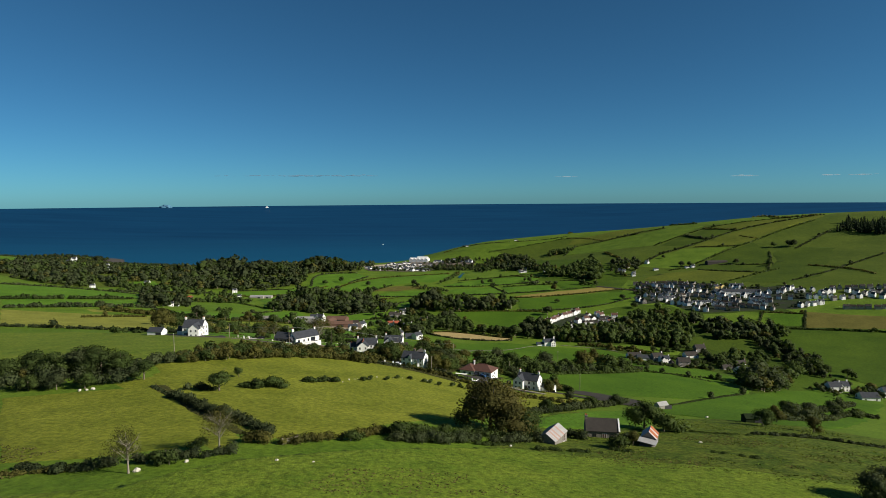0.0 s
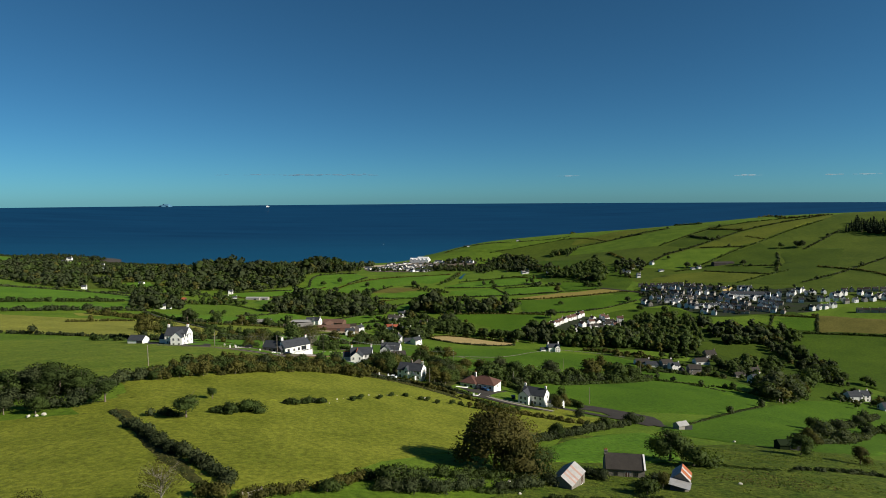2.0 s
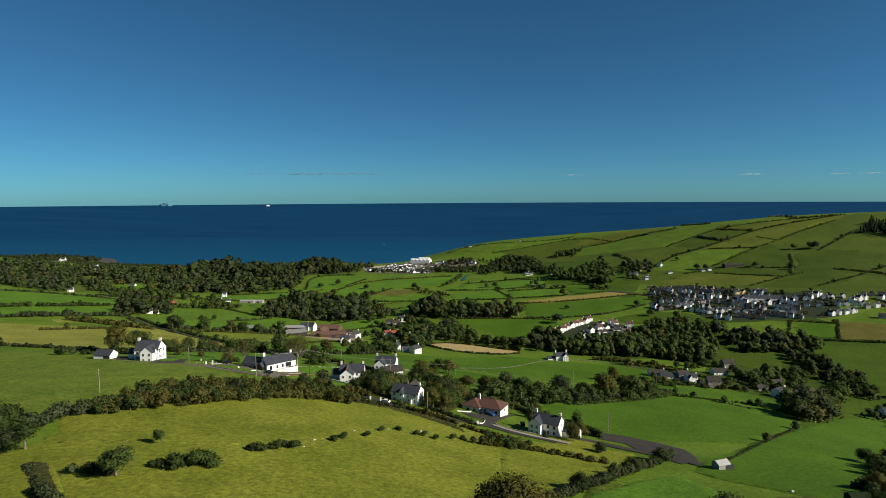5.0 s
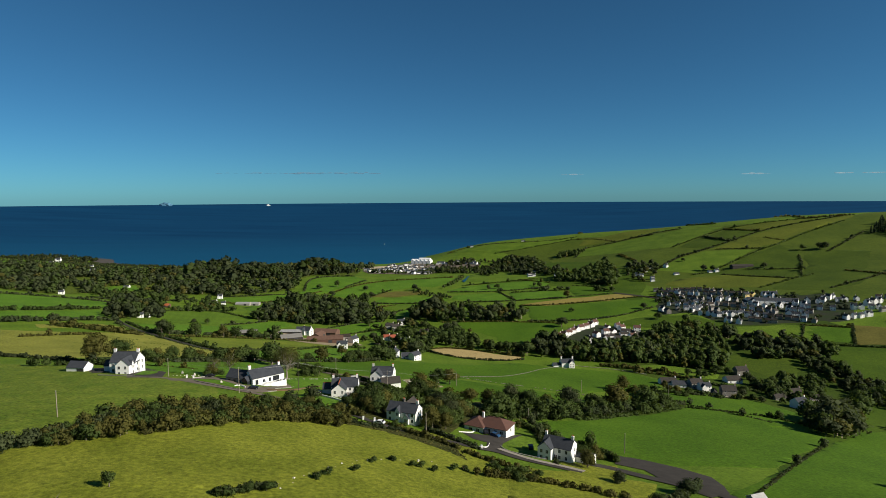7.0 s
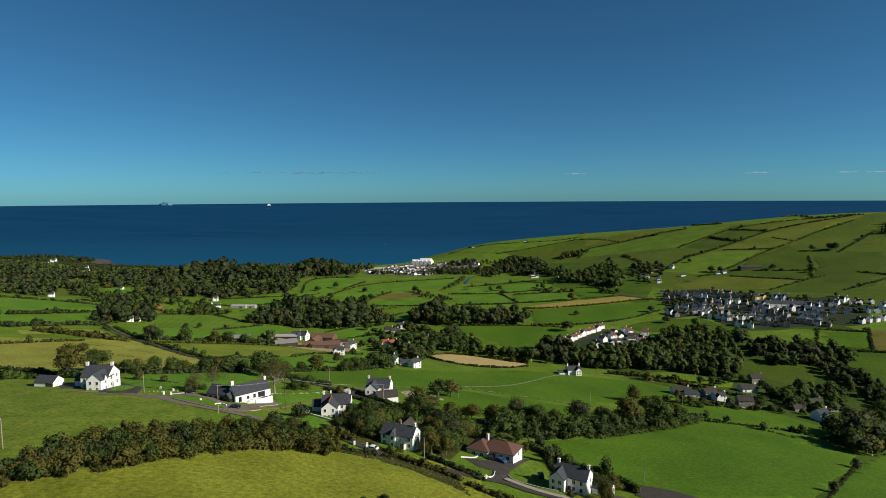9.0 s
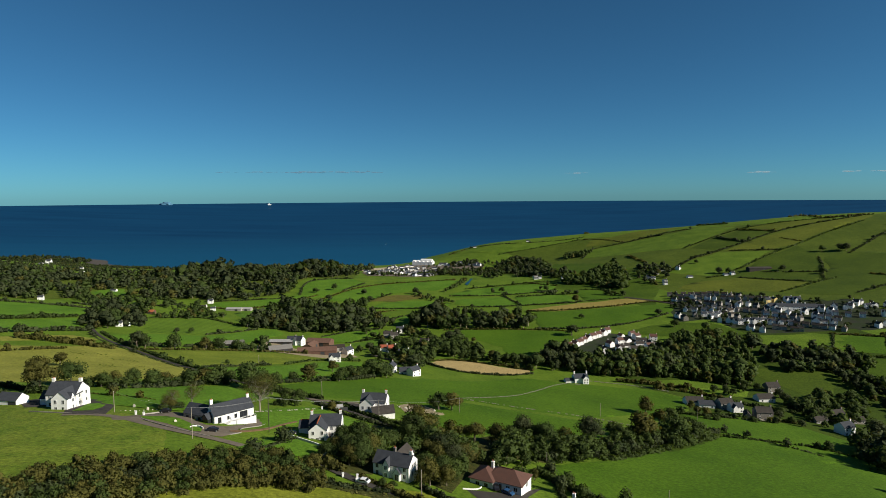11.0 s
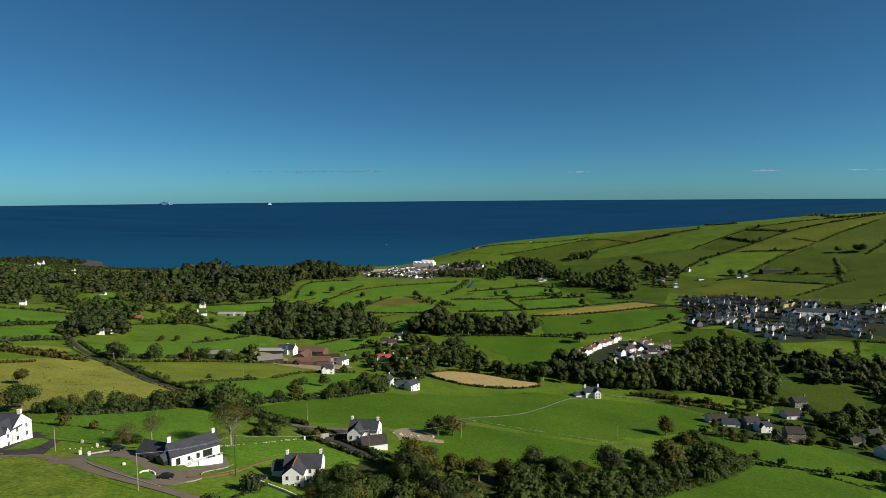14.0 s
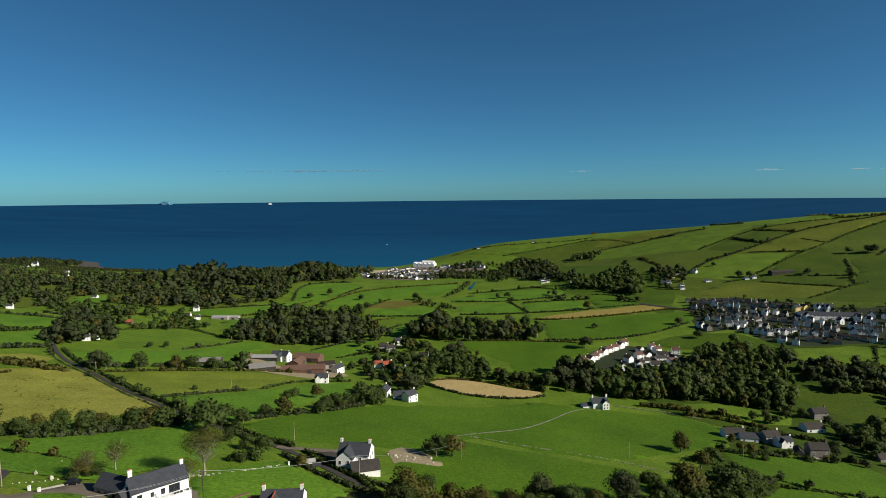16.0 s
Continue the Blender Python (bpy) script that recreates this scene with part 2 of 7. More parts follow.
# ---- terrain ----
# Heights of the land in metres over the sea: one row a distance, one number a bearing; smoothed by cubic splines.
LAND_NEAR = np.array([
    (147.6, 150.5, 153.4, 155.9, 157.1, 156.1, 153.1, 149.2, 144.9, 140),
    (132.4, 134.9, 137.6, 140.2, 141.7, 139.6, 135.3, 130.3, 125.1, 119),
    (118, 119.8, 122, 124.6, 126.6, 122.1, 118.3, 112.2, 105, 96.8),
    (105.4, 106.3, 108, 110.8, 111, 101.4, 104.9, 96.8, 83.5, 72),
    (95.9, 94.9, 97.2, 106.3, 94.8, 73.4, 70.6, 59.9, 50, 42.9),
    (90.4, 83.7, 78.9, 83.2, 72.3, 55.4, 47.6, 23.5, 19.1, 21.2),
    (91, 79.7, 68.3, 57.4, 43.8, 26.3, 17.7, 1.9, 10.1, 23.1),
])
LAND_FAR = np.array([
    (93.3, 77.5, 60.9, 36.8, 15.9, 13.7, 11.4, 17.5, 35.1, 54.3),
    (92.1, 69.5, 45.8, 20.6, 9, 20.7, 30.5, 48.5, 74.1, 99.2),
    (89.3, 62, 34.4, 15.7, 11, 15.8, 30.6, 56.8, 103.7, 137.2),
    (84.6, 58.7, 28.3, 20.6, 21.1, 19.4, 63, 111.1, 149.1, 155),
    (65.1, 51.7, 13.9, 5.2, -0.9, -9.5, 90.3, 142.4, 116.6, 89.8),
    (6.2, -0.5, -9.5, -18.3, 28.8, 73.8, 99.2, 67.7, 6.7, -29.5),
    (-33.5, -28.6, -15.3, -14.8, -5.3, 12.9, 14.6, -28.5, -87.7, -136.1),
    (-64, -61.4, -65, -94.8, -149.4, -185.3, -181.8, -188.1, -215.6, -251.6),
])
LAND = np.vstack([LAND_NEAR, LAND_FAR])


def spline(v, n):
    v = np.clip(v, 0, n - 3 - 1e-6)
    i = np.floor(v).astype(int)
    t = v - i
    return i, np.stack([(1 - t) ** 3, 3 * t ** 3 - 6 * t ** 2 + 4, -3 * t ** 3 + 3 * t ** 2 + 3 * t + 1, t ** 3], -1) / 6


def land(x, y):
    """Heights of the land at arrays x, y."""
    x, y = np.asarray(x, float), np.asarray(y, float)
    yy = np.maximum(y + 120, 60.0)
    rows, cols = LAND.shape
    iu, wu = spline((x / yy + 0.75) / 1.5 * (cols - 3), cols)
    iv, wv = spline((np.sqrt(yy) - 11) / 34 * (rows - 3), rows)
    z = np.zeros_like(x)
    for a in range(4):
        for b in range(4):
            z = z + wv[..., a] * wu[..., b] * LAND[iv + a, iu + b]
    z = z + 15 * np.exp(-((x + 1090) / 180) ** 2 - ((y - 1690) / 95) ** 2)      # the low western headland
    crest = np.where(x < 350, 1650 - 0.13 * x, 1604.5 - 0.62 * (x - 350))
    z = z + 8.5 * np.exp(-((y - crest) / 140) ** 2) * np.clip((x + 60) / 160, 0, 1) * np.clip(0.62 + x / 1500, 0, 1) * np.clip((1500 - x) / 300, 0, 1)      # the long seaward ridge
    return z - 30 * np.exp(-((x + 150) / 160) ** 2 - ((y - 1700) / 170) ** 2)      # the harbour cove


def gz(x, y):
    return float(land(np.array([x]), np.array([y]))[0])


# ---- mesh helpers ----
def mesh_of(name, verts, faces, mats, index=None, smooth=False, normals=None):
    me = bpy.data.meshes.new(name)
    me.from_pydata(verts if isinstance(verts, list) else verts.tolist(), [], faces if isinstance(faces, list) else faces.tolist())
    for m in mats if isinstance(mats, (list, tuple)) else [mats]:
        me.materials.append(m)
    if index is not None:
        me.polygons.foreach_set("material_index", index)
    if smooth is not False:
        me.polygons.foreach_set("use_smooth", [True] * len(me.polygons) if smooth is True else smooth)
    if normals is not None:                                             # foliage is shaded by the round of its crown
        me.attributes.new("custom_normal", "FLOAT_VECTOR", "POINT").data.foreach_set("vector", np.ascontiguousarray(normals, np.float32).ravel())
    me.update()
    return me


def part(name, bm, mat, parent, label=""):
    """Links a bmesh (or a ready mesh) as one mesh under a thing or part."""
    if isinstance(bm, bmesh.types.BMesh):
        me = bpy.data.meshes.new(name)
        bm.to_mesh(me)
        bm.free()
        me.materials.append(mat)
    else:
        me = bm
    ob = new(name, me)
    ob.parent = parent
    return tagged(ob, label)


def box(bm, x0, y0, z0, x1, y1, z1):
    v = [bm.verts.new(p) for p in ((x0, y0, z0), (x1, y0, z0), (x1, y1, z0), (x0, y1, z0), (x0, y0, z1), (x1, y0, z1), (x1, y1, z1), (x0, y1, z1))]
    for f in ((3, 2, 1, 0), (4, 5, 6, 7), (0, 1, 5, 4), (1, 2, 6, 5), (2, 3, 7, 6), (3, 0, 4, 7)):
        bm.faces.new([v[i] for i in f])
    return v


def boxes(*sizes):
    bm = bmesh.new()
    for s in sizes:
        box(bm, *s)
    return bm


def thing(name, label, category, x, y, turn=0.0, z=None, group="", kind="", scale=1.0):
    ob = new(name)
    ob.matrix_basis = pose(x, y, gz(x, y) if z is None else z, 0, 0, turn) @ Matrix.Scale(scale, 4)
    return tagged(ob, label, category, group, kind)


# ---- ground, sea ----
def make_ground():
    us = np.concatenate([np.linspace(-3.2, -0.85, 30)[:-1], np.linspace(-0.85, 0.85, 250), np.linspace(0.85, 3.2, 30)[1:]])
    ys = np.concatenate([np.linspace(-110, 60, 40)[:-1], np.exp(np.linspace(np.log(180), np.log(2400), 290)) - 120])
    u, y = np.meshgrid(us, ys)
    x = u * (y + 120)
    z = land(x, y)
    verts = np.stack([x, y, z], -1).reshape(-1, 3)
    r, c = u.shape
    i = np.arange(r * c).reshape(r, c)
    faces = np.stack([i[:-1, :-1], i[:-1, 1:], i[1:, 1:], i[1:, :-1]], -1).reshape(-1, 4)
    tagged(new("ground", mesh_of("ground", verts, faces, M["pasture"], smooth=True)), "green rolling pasture land falling to the sea", "ground", kind="structure")


def make_sea():
    rs = np.concatenate([np.linspace(900, 2600, 30), np.linspace(2700, 4850, 60)])
    angles = np.radians(np.linspace(-75, 75, 160))
    r, a = np.meshgrid(rs, angles, indexing="ij")
    rise = np.clip((r - 2500) / 2350, 0, 1) ** 1.6 * 128.0      # stands in for the far horizon inside the camera's reach
    verts = np.stack([r * np.sin(a), 80 + r * np.cos(a), rise], -1).reshape(-1, 3)
    n, k = r.shape
    i = np.arange(n * k).reshape(n, k)
    faces = np.stack([i[:-1, :-1], i[1:, :-1], i[1:, 1:], i[:-1, 1:]], -1).reshape(-1, 4)[:, ::-1]
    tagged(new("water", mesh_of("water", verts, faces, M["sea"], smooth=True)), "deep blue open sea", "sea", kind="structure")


make_ground()
make_sea()


def inside(poly, x, y):
    hit = np.zeros(np.shape(x), bool)
    for (x0, y0), (x1, y1) in zip(poly, poly[1:] + poly[:1]):
        cross = (y0 > y) != (y1 > y)
        hit ^= cross & (x < (x1 - x0) * (y - y0) / ((y1 - y0) or 1e-9) + x0)
    return hit


from mathutils.geometry import delaunay_2d_cdt as cdt


def drape(name, poly, mat, label, category, lift=0.0):
    """A field or yard with its own cover, laid on the land."""
    p = np.array(poly, float)
    d = max(40.0, np.hypot(p[:, 0].mean(), p[:, 1].min()))
    step = max(1.5, 0.012 * d)
    ring = []
    for a, b in zip(p, np.roll(p, -1, 0)):
        n = max(1, int(np.hypot(*(b - a)) / (step * 1.5)))
        ring += [a + (b - a) * k / n for k in range(n)]
    ring = np.array(ring)
    ring = ring + np.array([[noise.noise((q[0] * 0.05, q[1] * 0.05, s)) for s in (3.1, 8.7)] for q in ring]) * step * 0.6
    gx, gy = np.meshgrid(np.arange(p[:, 0].min(), p[:, 0].max(), step), np.arange(p[:, 1].min(), p[:, 1].max(), step))
    keep = inside([tuple(q) for q in ring], gx, gy)
    pts = [Vector(q) for q in ring.tolist()] + [Vector((a, b)) for a, b in zip(gx[keep].tolist(), gy[keep].tolist())]
    edges = [(k, (k + 1) % len(ring)) for k in range(len(ring))]
    v, e, f, *_ = cdt(pts, edges, [], 1, 1e-4)
    v = np.array([(q.x, q.y) for q in v])
    z = land(v[:, 0], v[:, 1]) + 0.03 + 0.0002 * d + lift
    z[:len(ring)] -= min(0.06 + 0.0002 * d + lift, 0.2)
    me = mesh_of(name, np.c_[v, z], [list(q) for q in f], mat, smooth=True)
    return tagged(new(name, me), label, category, kind="structure")


def ribbon(name, line, width, mat, label, category, lift=0.12):
    """A road, lane or drive along a line, laid on the land."""
    p = dense(line, 3.0)
    t = np.gradient(p, axis=0)
    t /= np.linalg.norm(t, axis=1)[:, None]
    side = np.c_[-t[:, 1], t[:, 0]] * width / 2
    d = 0.0004 * np.hypot(p[:, 0], p[:, 1])
    rows = []
    for k in (-1.0, -0.5, 0.0, 0.5, 1.0):
        q = p + side * k
        rows.append(np.c_[q, land(q[:, 0], q[:, 1]) + lift + d - (0.08 if abs(k) == 1 else 0)])
    v = np.stack(rows, 1)
    i = np.arange(v.shape[0] * 5).reshape(-1, 5)
    f = np.stack([i[:-1, :-1], i[1:, :-1], i[1:, 1:], i[:-1, 1:]], -1).reshape(-1, 4)[:, ::-1]
    return tagged(new(name, mesh_of(name, v.reshape(-1, 3), f, mat, smooth=True)), label, category, kind="structure")


def dense(line, step, rounds=2):
    """Points every step metres along a line, rounded at its corners."""
    p = np.array(line, float)
    for _ in range(rounds):
        if len(p) > 2:
            q = np.empty((2 * len(p) - 2, 2))
            q[0::2], q[1::2] = p[:-1] * 0.75 + p[1:] * 0.25, p[:-1] * 0.25 + p[1:] * 0.75
            p = np.vstack([p[:1], q, p[-1:]])
    s = np.r_[0, np.cumsum(np.hypot(*np.diff(p, axis=0).T))]
    u = np.linspace(0, s[-1], max(2, int(s[-1] / step) + 1))
    return np.c_[np.interp(u, s, p[:, 0]), np.interp(u, s, p[:, 1])]


# ---- foliage ----
ICO_V = None


def ico(steps=1):
    bm = bmesh.new()
    bmesh.ops.create_icosphere(bm, subdivisions=steps, radius=1.0)
    v = np.array([p.co for p in bm.verts])
    bm.verts.index_update()
    f = np.array([[p.index for p in q.verts] for q in bm.faces])
    bm.free()
    return v, f


ICO_V, ICO_F = ico()
OCTA_V = np.array([(1, 0, 0), (0, 1, 0), (-1, 0, 0), (0, -1, 0), (0, 0, 1), (0, 0, -1)], float)
OCTA_F = np.array([(0, 1, 4), (1, 2, 4), (2, 3, 4), (3, 0, 4), (1, 0, 5), (2, 1, 5), (3, 2, 5), (0, 3, 5)])


def leaf_quads(rng, centre, radii, n, size, inner=0.62, outer=1.18, ruffle=0.6):
    """n small leaf sprays scattered over the shells of ellipsoid lobes."""
    k = rng.choice(len(centre), n, p=(radii.prod(1) ** 0.67) / (radii.prod(1) ** 0.67).sum())
    d = rng.normal(size=(n, 3))
    d[:, 2] = d[:, 2] * 0.9 + 0.25
    d /= np.linalg.norm(d, axis=1)[:, None]
    c = centre[k] + d * radii[k] * rng.uniform(inner, outer, (n, 1))
    nrm = d + rng.normal(size=(n, 3)) * ruffle
    nrm /= np.linalg.norm(nrm, axis=1)[:, None]
    a = np.cross(nrm, rng.normal(size=(n, 3)))
    a /= np.linalg.norm(a, axis=1)[:, None]
    b = np.cross(nrm, a)
    s = size * rng.uniform(0.55, 1.35, (n, 1))
    e = s * rng.uniform(0.5, 0.9, (n, 1))
    bow = nrm * s * 0.25
    q = np.stack([c - a * s - b * e * 0.4, c + b * -e + bow, c + a * s + b * e * 0.3, c + b * e + bow * 0.6], 1)
    soft = d * 0.55 + nrm * 0.75 + np.array([[0, 0, 0.12]])
    soft /= np.linalg.norm(soft, axis=1)[:, None]
    return q.reshape(-1, 3), np.arange(n * 4).reshape(n, 4), np.repeat(soft, 4, 0)


def crown_mesh(rng, height, spread, low, lobes, n, size, lean=0.0, hollow=0.6):
    """Crown as arrays: quads of leaf sprays, and triangles of the shaded inside."""
    t = rng.uniform(0, 2 * np.pi, lobes)
    r = spread * 0.5 * np.sqrt(rng.uniform(0.05, 1, lobes))
    up = rng.uniform(0, 1, lobes)
    z = low + (height - low) * (0.22 + 0.58 * up)
    r = r * (1.12 - 0.75 * up)
    centre = np.c_[np.cos(t) * r + lean * z, np.sin(t) * r, z]
    radii = spread * (rng.uniform(0.17, 0.34, (lobes, 1)) if lobes > 7 else rng.uniform(0.2, 0.40, (lobes, 1))) * np.array([[1, 1, 0.85]])
    radii[:, 2] = np.minimum(radii[:, 2], (height - z) * 1.0 + 0.25)
    q, f, soft = leaf_quads(rng, centre, radii, n, size, *((0.62, 1.2, 0.6) if n > 180 else (0.82, 1.12, 0.35)))
    hollow = hollow if n > 180 else 0.88
    cv, cf = [], []
    base_v, base_f = (ICO_V, ICO_F) if n > 260 else (OCTA_V, OCTA_F)
    for k in range(lobes):
        cv.append(base_v * radii[k] * hollow * rng.uniform(0.75, 1.25, (len(base_v), 1)) + centre[k])
        cf.append(base_f + k * len(base_v))
    # leaves of the whole crown lean to its outer round as well as to their own lobe
    out = (q - centre.mean(0)) / np.array([spread * 0.5, spread * 0.5, height * 0.45])
    soft = soft * (0.66 if n > 130 else 0.4) + (0.42 if n > 130 else 0.7) * out / np.maximum(np.linalg.norm(out, axis=1)[:, None], 1e-3)
    return q, f, np.vstack(cv), np.vstack(cf), soft / np.linalg.norm(soft, axis=1)[:, None], np.tile(base_v, (lobes, 1))


def trunk_arrays(rng, height, radius, sides=6, limbs=4, spread=3.0):
    """A tapered, slightly bent trunk with limbs that fork off it."""
    verts, faces = [], []

    def tube(points, radii):
        base = len(verts)
        for p, r in zip(points, radii):
            for k in range(sides):
                a = 2 * math.pi * k / sides
                verts.append((p[0] + math.cos(a) * r, p[1] + math.sin(a) * r, p[2]))
        for j in range(len(points) - 1):
            for k in range(sides):
                a, b = base + j * sides + k, base + j * sides + (k + 1) % sides
                faces.append((a, b, b + sides, a + sides))

    sway = rng.uniform(-0.05, 0.05, 2) * height
    trunk = [(sway[0] * t * t, sway[1] * t * t, height * t) for t in (0, 0.15, 0.45, 0.75, 1.0)]
    trunk[0] = (0, 0, -0.4)
    tube(trunk, [radius * 1.5, radius, radius * 0.8, radius * 0.5, radius * 0.12])
    for k in range(limbs):
        t = rng.uniform(0.3, 0.75)
        a = 2 * math.pi * (k + rng.uniform(0, 0.7)) / limbs
        o = np.array([sway[0] * t * t, sway[1] * t * t, height * t])
        d = np.array([math.cos(a), math.sin(a), rng.uniform(0.5, 1.1)]) * spread * rng.uniform(0.5, 0.9)
        tube([o, o + d * 0.5 + (0, 0, 0.1 * height * 0.3), o + d], [radius * 0.5, radius * 0.3, radius * 0.08])
        for _ in range(2 if limbs > 15 else 0):
            s = o + d * rng.uniform(0.35, 0.8)
            tube([s, s + d * rng.uniform(0.2, 0.5) + rng.normal(size=3) * spread * 0.16 + (0, 0, 0.05 * height)], [radius * 0.25, radius * 0.05])
    return verts, faces


def tree_source(name, label, seed, height, spread, low, lobes, n, size, leaf, bark="bark", limbs=5, lean=0.0, thick=0.028, core=True):
    """One tree with trunk and crown, kept as the pattern from which others are copied."""
    rng = np.random.default_rng(seed)
    q, f, cv, cf, soft, core_soft = crown_mesh(rng, height, spread, low, lobes, n, size, lean)
    tv, tf = trunk_arrays(rng, height * 0.88, thick * height + 0.03, 6, limbs, spread * 0.55)
    cf = cf if core else cf[:0]
    faces = f.tolist() + (cf + len(q)).tolist()
    crown = mesh_of("crown", np.vstack([q, cv]), faces, M[leaf], None, True, np.vstack([soft, core_soft]))
    trunk = mesh_of("trunk", tv, tf, M[bark], smooth=True)
    return name, label, trunk, crown


def plant(source, x, y, height=1.0, turn=0.0, wide=1.0, group="", label="", category="tree"):
    name, text, trunk, crown = source
    ob = thing(name, label or text, category, x, y, turn, group=group)
    ob.matrix_basis = ob.matrix_basis @ Matrix.Diagonal((wide, wide, height, 1))
    part("trunk", trunk, None, ob)
    part("crown", crown, None, ob)
    return ob


TREES = {}


def make_sources():
    T = TREES
    for k in range(4):
        T["oak", k] = tree_source("tree", "broad leafy hedgerow tree with dark green crown", 10 + k, 10, 9, 2.0, 14, 2800, 0.28, "leaf")
        T["dark", k] = tree_source("tree", "dense dark green broadleaf tree", 20 + k, 10, 8.5, 1.2, 14, 2700, 0.28, "leaf_dark")
        T["olive", k] = tree_source("tree", "olive green broadleaf tree turning in late summer", 30 + k, 10, 8, 1.6, 13, 2700, 0.28, "leaf_olive")
        T["small", k] = tree_source("small_tree", "small wind-shaped hawthorn tree", 40 + k, 5, 4.8, 1.3, 9, 1800, 0.17, "leaf")
        T["bush", k] = tree_source("bush", "low rounded green bush", 50 + k, 2.4, 3.6, 0.1, 9, 800, 0.18, "leaf", limbs=3)
        # lighter crowns for trees that stay far off
        T["oak far", k] = tree_source("tree", "broad leafy hedgerow tree with dark green crown", 10 + k, 10, 9, 2.0, 14, 800, 0.46, "leaf")
        T["dark far", k] = tree_source("tree", "dense dark green broadleaf tree", 20 + k, 10, 8.5, 1.2, 14, 800, 0.46, "leaf_dark")
        T["olive far", k] = tree_source("tree", "olive green broadleaf tree turning in late summer", 30 + k, 10, 8, 1.6, 13, 800, 0.46, "leaf_olive")
    T["bare", 0] = tree_source("bare_tree", "thin half-bare windswept tree with pale trunk", 61, 7.5, 4.6, 2.0, 14, 1900, 0.10, "leaf_olive", "pale_bark", 22, 0.08, 0.016, False)
    T["bare", 1] = tree_source("bare_tree", "thin airy tree with a pale trunk", 62, 9.0, 6.4, 2.2, 16, 2600, 0.11, "leaf_olive", "pale_bark", 26, 0.0, 0.017, False)


make_sources()
TREES["tall", 0] = tree_source("tree", "tall tree with a bare pale trunk and a flat-topped crown", 64, 14, 9.5, 8.0, 22, 4200, 0.16, "leaf_olive", "pale_bark", 34, 0.0, 0.017, False)
BIG = tree_source("tree", "large spreading tree", 77, 10, 10, 0.1, 32, 11000, 0.21, "leaf_big", limbs=7)


def scatter(poly, spacing, rng):
    p = np.array(poly, float)
    lo, hi = p.min(0), p.max(0)
    gx, gy = np.meshgrid(np.arange(lo[0], hi[0], spacing), np.arange(lo[1], hi[1], spacing))
    x = gx.ravel() + rng.uniform(-0.45, 0.45, gx.size) * spacing
    y = gy.ravel() + rng.uniform(-0.45, 0.45, gx.size) * spacing
    keep = inside([tuple(q) for q in poly], x, y)
    return x[keep], y[keep]


def wood_mesh(name, x, y, heights, seed, leaf, n, size, ratio=0.85, low=0.0, conifer=False):
    """Many trees in one mesh: crowns of leaf sprays over trunks, each turned and scaled by itself."""
    rng = np.random.default_rng(seed)
    kinds = []
    for k in range(5):
        if conifer:
            z = np.linspace(0.12, 0.93, 6)
            c = np.c_[rng.normal(size=(6, 2)) * 0.02, z]
            r = np.c_[(1 - z) * 0.24 + 0.03, (1 - z) * 0.24 + 0.03, np.full(6, 0.13)]
            q, f, soft = leaf_quads(rng, c, r, n, size)
            kinds.append((q, np.vstack([ICO_V * r[j] * 0.7 + c[j] for j in range(6)]), np.vstack([ICO_F + j * len(ICO_V) for j in range(6)]), soft, np.tile(ICO_V, (6, 1))))
        else:
            q, f, cv, cf, soft, core_soft = crown_mesh(rng, 1.0, ratio, low, 11 if n > 64 else 6, n, size, 0.0, 0.55)
            kinds.append((q, cv, cf, soft, core_soft))
    leafs, cores, trunks, leaf_n, core_n = [], [], [], [], []
    z = land(x, y)
    for a, b, c, h in zip(x, y, z, heights):
        q, cv, cf, soft, core_soft = kinds[rng.integers(5)]
        t = rng.uniform(0, 2 * np.pi)
        m = np.array([[np.cos(t), -np.sin(t), 0], [np.sin(t), np.cos(t), 0], [0, 0, 1]]) * h
        leaf_n.append(soft @ (m / h).T)
        core_n.append(core_soft @ (m / h).T)
        m[:2] *= rng.uniform(0.8, 1.25)
        leafs.append(q @ m.T + (a, b, c))
        cores.append(cv @ m.T + (a, b, c))
        s = 0.022 * h
        trunks.append(np.array([(a - s, b - s, c - 0.5), (a + s, b - s, c - 0.5), (a, b + s, c - 0.5), (a, b, c + 0.7 * h)]))
    lv, cv, tv = np.vstack(leafs), np.vstack(cores), np.vstack(trunks)
    quads = np.arange(len(lv)).reshape(-1, 4)
    per = len(kinds[0][1])
    tris = (kinds[0][2][None] + (np.arange(len(x)) * per)[:, None, None]).reshape(-1, 3) + len(lv)
    base = len(lv) + len(cv) + np.arange(len(x))[:, None, None] * 4
    tt = (np.array([[[0, 1, 3], [1, 2, 3], [2, 0, 3]]]) + base).reshape(-1, 3)
    faces = quads.tolist() + tris.tolist() + tt.tolist()
    mix = [leaf] * 3 if conifer else [leaf, "leaf", "leaf_olive"]
    own = rng.choice(3, len(x), p=(0.62, 0.32, 0.06))                   # each tree keeps one foliage
    index = np.r_[np.repeat(own, len(kinds[0][0]) // 4), np.repeat(own, len(kinds[0][2])), np.full(len(tt), 3)]
    return mesh_of(name, np.vstack([lv, cv, tv]), faces, [M[k] for k in mix] + [M["bark"]], index.tolist(), True,
                   np.vstack(leaf_n + core_n + [np.tile([[0.6, -0.6, 0.5]], (len(tv), 1))]))


WOODS = []


